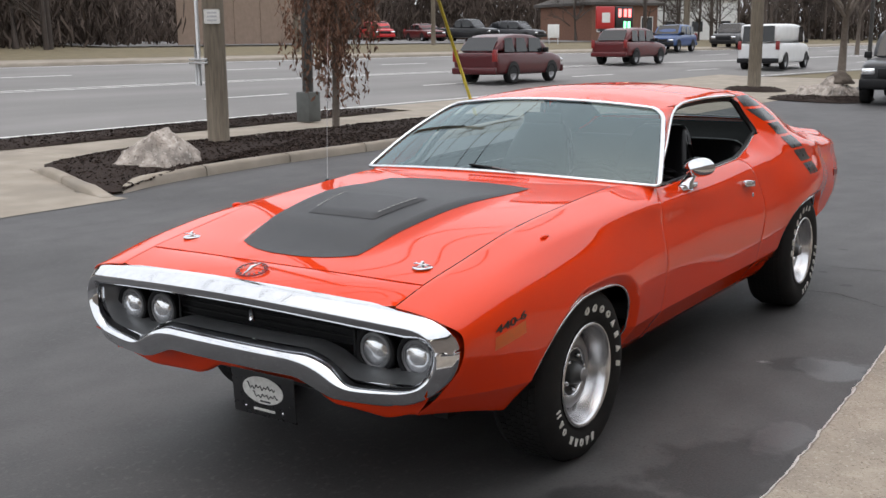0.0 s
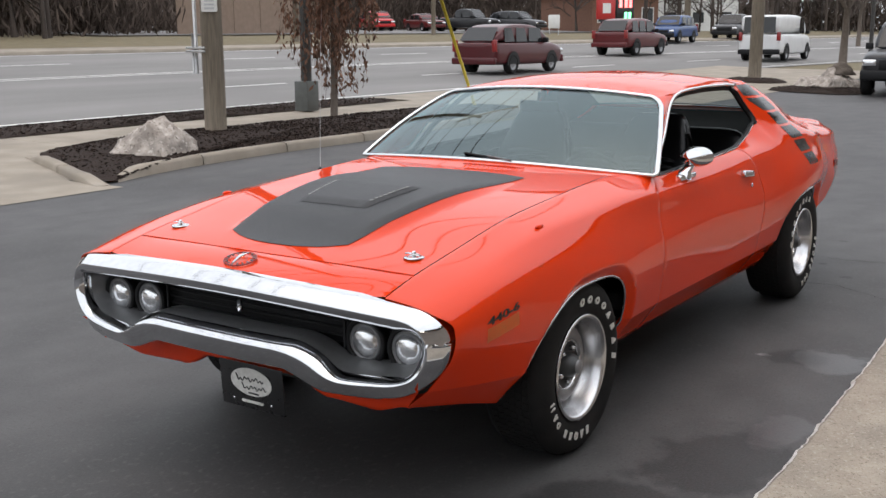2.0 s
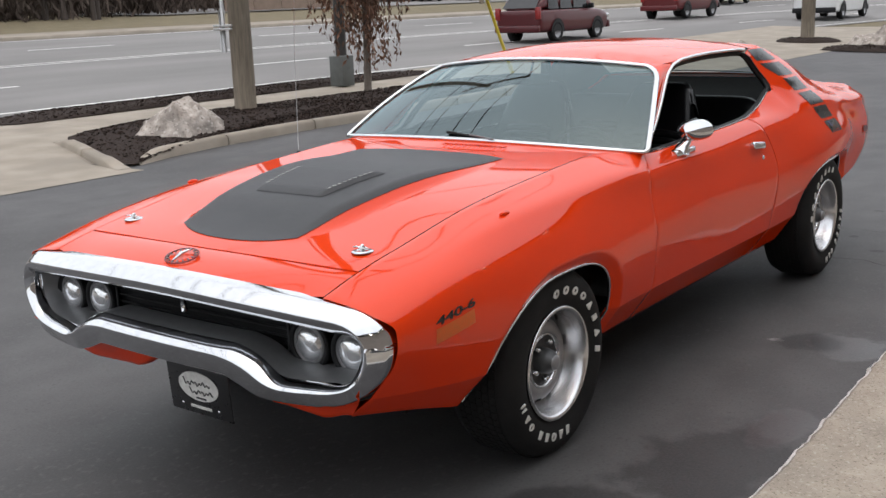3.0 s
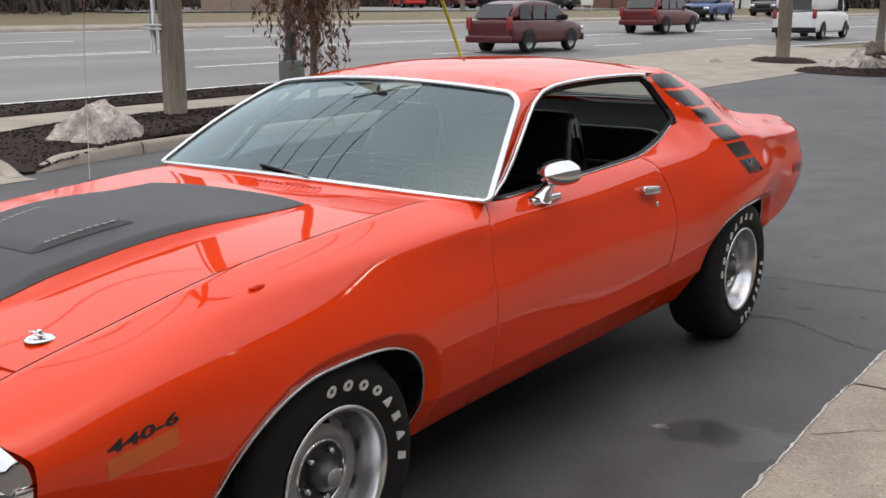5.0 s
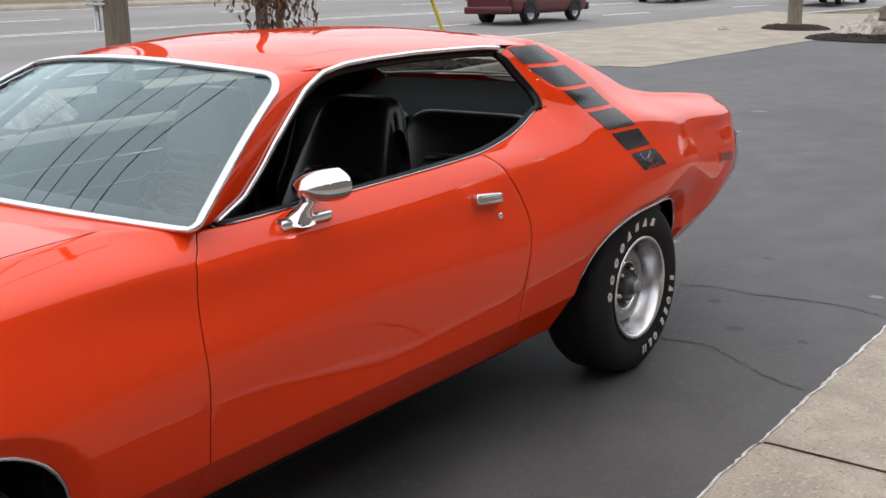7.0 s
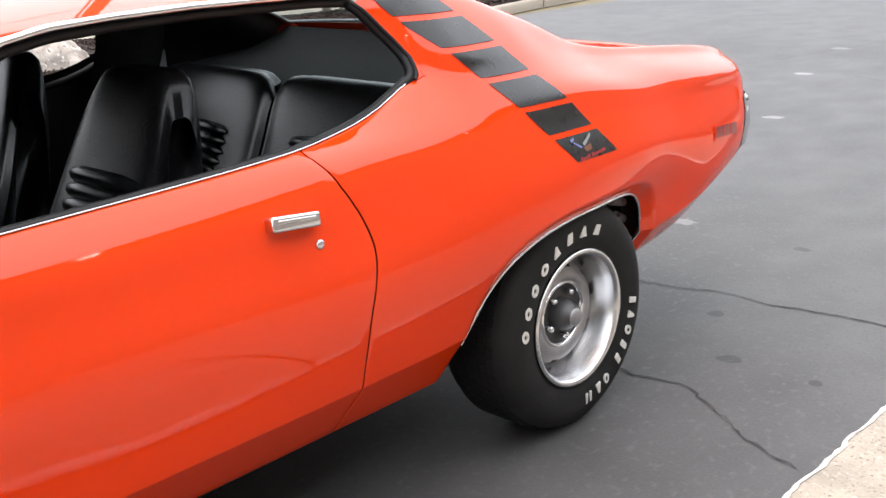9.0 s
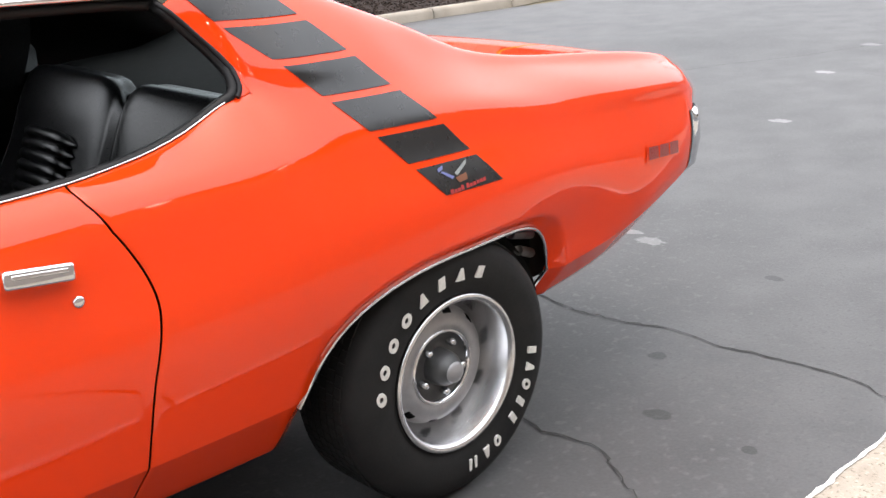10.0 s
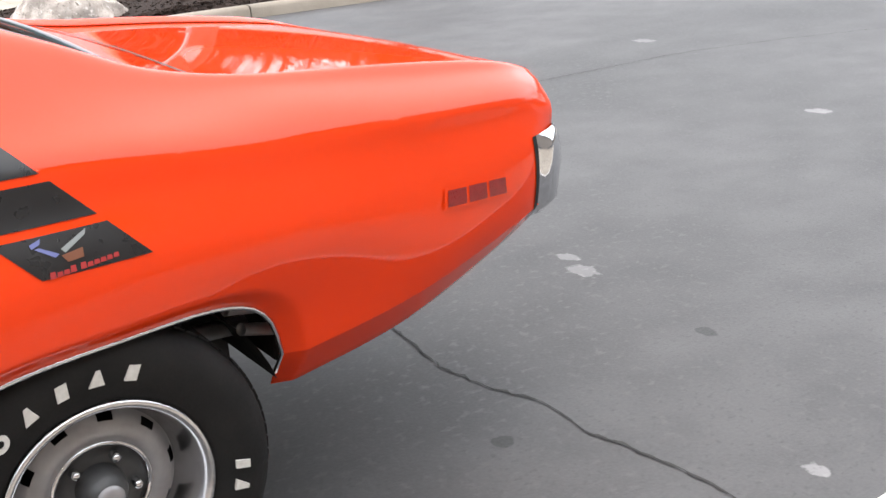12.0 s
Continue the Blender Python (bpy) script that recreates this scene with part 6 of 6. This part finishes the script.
def rolls(x0, x1, a, b, n, r, parent):
    """Stitched padded rolls lying across a cushion from a to b, each (y, z)."""
    for i in range(n):
        t = (i + 0.5) / n
        y, z = a[0] + (b[0] - a[0]) * t, a[1] + (b[1] - a[1]) * t
        path = [(x0 + (x1 - x0) * k, y + 0.012 * (2 * k - 1) ** 4, z - 0.012 * (2 * k - 1) ** 4) for k in np.linspace(0, 1, 9)]
        part("padded_roll", shape(*tube(path, lambda q: r * (1 - 0.85 * abs(2 * q - 1) ** 5), 8)), VINYL, parent)


for x in (0.36, -0.36):
    seat = new("front_seat")
    seat.parent = car
    tagged(seat, "black vinyl high-back bucket seat with pleats")
    cushion("seat_cushion", x - 0.25, x + 0.25, curve_loop([(1.12, 0.62), (1.10, 0.52), (1.62, 0.48), (1.66, 0.60), (1.4, 0.63)]), seat)
    back = cushion("backrest", x - 0.265, x + 0.265, curve_loop([(1.62, 0.55), (1.74, 0.85), (1.86, 1.12), (1.91, 1.16), (1.955, 1.12), (1.89, 0.80), (1.80, 0.52)]), seat, taper=0.36)
    rolls(x - 0.17, x + 0.17, (1.64, 0.63), (1.775, 0.94), 9, 0.022, back)
    rolls(x - 0.17, x + 0.17, (1.2, 0.635), (1.55, 0.62), 8, 0.022, seat)
bench = new("rear_seat")
bench.parent = car
tagged(bench, "black vinyl rear bench with pleated panels")
cushion("seat_cushion", -0.62, 0.62, curve_loop([(1.98, 0.62), (1.96, 0.5), (2.42, 0.48), (2.46, 0.60), (2.2, 0.64)]), bench)
for x in (0.31, -0.31):
    b = cushion("backrest", x - 0.31, x + 0.31, curve_loop([(2.36, 0.58), (2.46, 0.80), (2.55, 1.01), (2.60, 1.03), (2.64, 0.98), (2.60, 0.6)]), bench, taper=0.0)
    rolls(x - 0.16, x + 0.16, (2.375, 0.64), (2.475, 0.88), 8, 0.022, b)
SHELF = material("shelf_cloth", (0.006, 0.006, 0.006), (0.009, 0.009, 0.009), 40, 0.9, fine=200, spec=0.12)
shelf = [[(u * w, y, z) for u in np.linspace(-1, 1, 9)] for y, z, w in ((2.58, 0.90, .68), (2.58, 0.99, .68), (2.62, 1.0, .68), (2.95, 1.03, .64), (3.05, 1.065, .615), (3.11, 1.098, .60))]
part("parcel_shelf", gridmesh(shelf, flip=True), SHELF, car, "black parcel shelf")
part("dashboard", soft_box(-0.70, 0.70, 0.80, 1.05, 0.72, 0.945, 0.05, 4), VINYL, car, "padded black dashboard")
wheel_ob = new("steering_wheel")
wheel_ob.parent = car
wheel_ob.matrix_local = pose(0.37, 1.16, 0.86, -62, 0, 0)
tagged(wheel_ob, "thin-rimmed black steering wheel")
part("rim", shape(*tube([(0.185 * math.cos(a), 0.185 * math.sin(a), 0) for a in np.linspace(0, 2 * math.pi, 49)[:-1]], 0.012, 8, closed=True)), VINYL, wheel_ob)
for a in (90, 210, 330):
    part("spoke", shape(*tube([(0, 0, -0.02), (0.18 * math.cos(radians(a)), 0.18 * math.sin(radians(a)), 0)], 0.011, 6, flat=0.5)), GREY_METAL, wheel_ob)
part("hub", shape(*revolve([(0.0005, 0.0), (0.05, -0.005), (0.045, -0.03), (0.02, -0.06), (0.02, -0.25)], 20, "z")), VINYL, wheel_ob)
HEADLINER = material("headliner", (0.025, 0.025, 0.026), (0.03, 0.03, 0.03), 30, 0.9, fine=200)
P = [[(u * 0.598, y, float(ROOF_ZE(min(y, 2.5))) - 0.012 + (float(ROOF_ZC(y)) - 0.016 - float(ROOF_ZE(min(y, 2.5)))) * (1 - u * u)) for u in np.linspace(-1, 1, 21)] for y in np.linspace(1.36, 2.60, 20)]
part("headliner", gridmesh(P), HEADLINER, car)
for side in (1, -1):
    def sided(v):
        return [(side * p[0], p[1], p[2]) for p in v]
    P = [[(side * 0.70, y, z) for z in (0.36, 0.6, 0.8, float(LZ[7](y)) - 0.03)] + [(side * (float(LX[7](y)) - 0.014), y, float(LZ[7](y)) - 0.003)] for y in np.linspace(0.82, 2.64, 44)]
    if side < 0:
        P = [r + [(side * 0.695, y, float(LZ[7](y)) + 0.035 * smoothstep(1.0, 1.3, y))] for r, y in zip(P, np.linspace(0.82, 2.64, 44))]
    panel = part("door_card", gridmesh(P), VINYL, car, "black moulded inner door panel")
    for z, y0, y1 in ((0.90, 1.10, 2.05), (0.80, 1.10, 2.05)):
        part("card_strip", shape(*tube([(side * 0.69, y0, z), (side * 0.69, y1, z + 0.01)], 0.006, 6)), CHROME, panel)
    P = []
    for y in np.linspace(2.505, 3.11, 16):
        x, z = section(y, np.array([7.0, 8.0, 9.0, 10.0]))
        if y < 2.50:
            x, z = np.array([0.69, 0.672, 0.61, 0.555]), np.array([0.98, 1.10, 1.22, 1.285])
        P.append([(side * (x[0] - 0.022), y, 0.95)] + [(side * (a - 0.02), y, b - 0.014) for a, b in zip(x, z)])
    part("pillar_lining", gridmesh(P), VINYL, car, "black inner lining of the roof pillar")
# added panel, far side alone, to narrow the view through that window
P = [[(-0.655 + 0.02 * t, y + 0.05 * t + 0.02 * math.sin(math.pi * t), 0.96 + 0.27 * t) for t in np.linspace(0, 1, 8)] for y in (2.30, 2.38, 2.47, 2.56)]
part("quarter_trim", gridmesh(P), VINYL, car, "black panel added inside the far quarter window")
part("rear_mirror", soft_box(-0.11, 0.11, 1.22, 1.24, 1.20, 1.255, 0.008), VINYL, car)
part("mirror_stem", shape(*tube([(0, 1.235, 1.25), (0, 1.26, 1.305)], 0.006, 6)), STEEL, car)


# ---- traffic and parked vehicles ----
TYRE_FAR = RUBBER


def loft(sections, close=True):
    """Cross-sections of equal count along y."""
    v, f = grid(sections, close_v=True)
    n = len(sections[0])
    f.append(tuple(range(n)))
    f.append(tuple(len(v) - 1 - j for j in range(n)))
    return v, f


def hull(stations):
    """A vehicle body: stations of (y, half width, bottom, shoulder, top half width, top)."""
    S = []
    for y, w, zb, zs, wt, zt in stations:
        half = [(w * 0.90, zb), (w * 0.98, zb + 0.08), (w, zb + (zs - zb) * 0.5), (w * 0.97, zs), (wt, zt - 0.04), (wt * 0.92, zt)]
        S.append([(x, y, z) for x, z in half] + [(-x, y, z) for x, z in reversed(half)])
    return loft(S)


def soften(ob):
    """Round a coarse body."""
    m = ob.modifiers.new("rounding", "SUBSURF")
    m.levels = m.render_levels = 2
    return ob


def vehicle(name, label, category, at, heading, colour, kind, group="", lamps=(0.5, 0.02, 0.02)):
    """A plain road vehicle at rest, nose towards its own -y."""
    ob = thing(name, label, category, (at[0], at[1], float(lie(at[0], at[1]))), heading, group)
    paint = material(name + "_paint", colour, tuple(c * 0.9 for c in colour), 2, 0.3, coat=0.25, spec=0.3, fine=200, rough_var=0.04)
    L, W, H, hood, cab0, cab1, cab2, cab3, shoulder = {
        "suv": (4.9, 0.96, 1.75, 1.02, 1.25, 1.95, 4.1, 4.75, 1.08),
        "minivan": (4.6, 0.88, 1.62, 0.98, 0.85, 1.8, 3.9, 4.5, 1.0),
        "van": (5.7, 1.0, 2.1, 1.15, 0.75, 1.5, 5.55, 5.68, 1.2),
        "pickup": (5.7, 0.99, 1.85, 1.12, 1.35, 2.0, 3.2, 3.6, 1.12),
        "sedan": (4.7, 0.90, 1.45, 0.92, 1.2, 2.0, 3.4, 4.1, 0.95)}[kind]
    zb = 0.34 if kind in ("pickup", "suv") else 0.26
    st = [(0.0, W * 0.82, zb + 0.12, hood * 0.78, W * 0.74, hood * 0.84), (0.12, W * 0.93, zb + 0.02, hood * 0.86, W * 0.82, hood * 0.93), (0.6, W, zb, hood * 0.93, W * 0.86, hood * 0.99),
          (cab0, W, zb, shoulder * 0.97, W * 0.88, shoulder + 0.03)]
    if kind in ("pickup",):
        st += [(L * 0.64, W, zb, shoulder, W * 0.88, shoulder + 0.03), (L - 0.08, W, zb + 0.02, shoulder, W * 0.9, shoulder + 0.02), (L, W * 0.95, zb + 0.1, shoulder - 0.04, W * 0.88, shoulder)]
    elif kind == "sedan":
        st += [(3.9, W, zb, shoulder, W * 0.86, shoulder + 0.03), (L - 0.1, W * 0.95, zb + 0.05, shoulder - 0.03, W * 0.84, shoulder), (L, W * 0.9, zb + 0.12, shoulder - 0.1, W * 0.8, shoulder - 0.06)]
    else:
        st += [(L * 0.7, W, zb, shoulder, W * 0.9, shoulder + 0.03), (L - 0.06, W * 0.97, zb + 0.03, shoulder, W * 0.88, shoulder + 0.03), (L, W * 0.92, zb + 0.1, shoulder - 0.05, W * 0.84, shoulder)]
    soften(part("body", shape(*hull([(y - L / 2, *r) for y, *r in st])), paint, ob))
    wr = W * (0.82 if kind != "van" else 0.90)
    z0 = shoulder - 0.02
    S = []
    for y, w, zt in ((cab0, W * 0.90, z0 + 0.03), ((cab0 + cab1) / 2, (W * 0.9 + wr) / 2, (z0 + H) / 2 + 0.06), (cab1, wr, H - 0.02), ((cab1 + cab2) / 2, wr, H), (cab2, wr, H - 0.03), (cab3, W * 0.86, z0 + (0.05 if kind not in ("van",) else H - z0 - 0.12))):
        S.append([(W * 0.90, y - L / 2, z0), ((W * 0.9 + w) / 2, y - L / 2, (z0 + zt) / 2), (w, y - L / 2, zt - 0.02), (w * 0.85, y - L / 2, zt), (-w * 0.85, y - L / 2, zt), (-w, y - L / 2, zt - 0.02), (-(W * 0.9 + w) / 2, y - L / 2, (z0 + zt) / 2), (-W * 0.90, y - L / 2, z0)])
    soften(part("cabin", shape(*loft(S)), paint, ob))
    # windows
    ww = []
    if kind == "van":
        spans = [(cab1 - 0.15, cab1 + 0.75)]
    elif kind == "pickup":
        spans = [(cab1 - 0.25, (cab1 + cab2) / 2 - 0.05), ((cab1 + cab2) / 2 + 0.05, cab2 + 0.05)]
    else:
        spans = [(cab1 - 0.3, cab1 + 0.62), (cab1 + 0.72, cab1 + 1.45), (cab1 + 1.55, cab2 + 0.1)]
    for s in (1, -1):
        for a, b in spans:
            if b - a < 0.2:
                continue
            zt = H - 0.14
            xa, xb = s * (W * 0.90 + 0.012), s * (wr + 0.02 + (W * 0.9 - wr) * 0.12)
            part("side_window", shape([(xa, a - L / 2, z0 + 0.05), (xa, b - L / 2, z0 + 0.05), (xb, b - L / 2 - 0.05, zt), (xb, a - L / 2 + 0.12, zt)], [(0, 1, 2, 3)], False), DARK_PANE, ob)
    part("front_window", shape([(-W * 0.78, cab0 - L / 2 + 0.04, z0 + 0.08), (W * 0.78, cab0 - L / 2 + 0.04, z0 + 0.08), (wr * 0.84, cab1 - L / 2 - 0.10, H - 0.06), (-wr * 0.84, cab1 - L / 2 - 0.10, H - 0.06)], [(0, 1, 2, 3)], False), DARK_PANE, ob)
    yr = L - L / 2 + 0.012 if kind == "van" else cab3 - L / 2 - 0.02
    yt = yr - 0.05 if kind == "van" else cab2 - L / 2 + 0.10
    part("rear_window", shape([(-W * 0.72, yr, z0 + 0.10), (W * 0.72, yr, z0 + 0.10), (wr * 0.78, yt + (0.03 if kind != "van" else 0), H - 0.12), (-wr * 0.78, yt + (0.03 if kind != "van" else 0), H - 0.12)], [(3, 2, 1, 0)], False), DARK_PANE, ob)
    part("front_bumper_bar", soft_box(-W * 0.92, W * 0.92, -L / 2 - 0.06, -L / 2 + 0.10, zb + 0.06, zb + 0.30, 0.04), BLACK if kind in ("suv", "van", "pickup") else paint, ob)
    part("rear_bumper_bar", soft_box(-W * 0.94, W * 0.94, L / 2 - 0.08, L / 2 + 0.08, zb + 0.06, zb + 0.28, 0.04), BLACK if kind == "van" else CHROME if kind == "pickup" else paint, ob)
    part("grille", soft_box(-W * 0.5, W * 0.5, -L / 2 - 0.03, -L / 2 + 0.04, zb + 0.32, hood * 0.80, 0.02), BLACK, ob)
    for s in (1, -1):
        part("headlamp", soft_box(s * W * 0.72 - 0.16, s * W * 0.72 + 0.16, -L / 2 - 0.02, -L / 2 + 0.12, hood * 0.66, hood * 0.80, 0.03), LAMP_GLASS, ob)
        part("tail_lamp", soft_box(s * W * 0.86 - 0.09, s * W * 0.86 + 0.08, L / 2 - 0.10, L / 2 + 0.01, shoulder - 0.28, shoulder + 0.10, 0.02), RED_LENS, ob)
        part("door_mirror", soft_box(s * (W + 0.02) - 0.09, s * (W + 0.02) + 0.09, cab1 - L / 2 - 0.42, cab1 - L / 2 - 0.30, z0 + 0.02, z0 + 0.18, 0.02), BLACK, ob)
        for y in (0.95, L - 1.05):
            r = 0.37 if kind in ("pickup", "suv", "van") else 0.33
            wh = new("wheel")
            wh.parent = ob
            wh.matrix_local = pose(s * (W - 0.12), y - L / 2, r, 0, 0, 0 if s > 0 else 180)
            part("tyre", shape(*revolve([(r * 0.62, 0.08), (r * 0.7, 0.13), (r * 0.93, 0.13), (r, 0.08), (r, -0.09), (r * 0.9, -0.12), (r * 0.6, -0.12)], 26)), TYRE_FAR, wh)
            part("rim", shape(*revolve([(r * 0.63, 0.10), (r * 0.56, 0.06), (r * 0.3, 0.085), (0.001, 0.09)], 20)), WHEEL_GREY, wh)
            arch = [(s * (W + 0.004), y - L / 2 + (r + 0.07) * math.cos(a), r + (r + 0.07) * math.sin(a)) for a in np.linspace(-0.1, math.pi + 0.1, 14)]
            part("wheel_opening", shape([(s * (W + 0.004), y - L / 2, r)] + arch, [(0, i, i + 1) if s > 0 else (0, i + 1, i) for i in range(1, 14)], False), BLACK, ob)
    return ob


vehicle("minivan", "dark red minivan driving away on the road", "minivan", (-16.1, 28.1), 180, (0.075, 0.010, 0.013), "minivan")
vehicle("police_suv", "blue sport utility vehicle on the far lanes", "suv", (-24.3, 62.5), 4, (0.03, 0.07, 0.19), "suv")
vehicle("cargo_van", "white cargo van driving away in the near lane", "van", (-13.1, 47.8), 182, (0.68, 0.68, 0.68), "van")
vehicle("pickup_truck", "dark grey pickup truck on the far lanes", "pickup", (-24.2, 74.0), 4, (0.045, 0.045, 0.048), "pickup")
vehicle("red_suv", "dark red sport utility vehicle driving away", "suv", (-19.3, 45.0), 180, (0.10, 0.012, 0.014), "suv")
vehicle("pickup_truck", "black pickup truck parked facing the lot", "pickup", (-2.9, 26.7), 3, (0.02, 0.021, 0.024), "pickup")
vehicle("red_van", "bright red van parked across the road", "van", (-51.5, 66.5), 55, (0.45, 0.015, 0.015), "minivan", "cars across the road")
vehicle("parked_car", "dark red car parked across the road", "car", (-48.5, 69), 60, (0.10, 0.012, 0.013), "sedan", "cars across the road")
vehicle("parked_pickup", "black pickup parked across the road", "pickup", (-45.5, 70.5), 90, (0.018, 0.018, 0.02), "pickup", "cars across the road")
vehicle("parked_car", "dark grey car parked across the road", "car", (-42.5, 73.5), 90, (0.05, 0.05, 0.055), "suv", "cars across the road")
vehicle("far_car", "silver car far along the road", "car", (-14.5, 92), 0, (0.35, 0.36, 0.37), "sedan", "far traffic")
vehicle("far_car", "pale car far along the road", "car", (-9.5, 98), 0, (0.4, 0.4, 0.4), "suv", "far traffic")
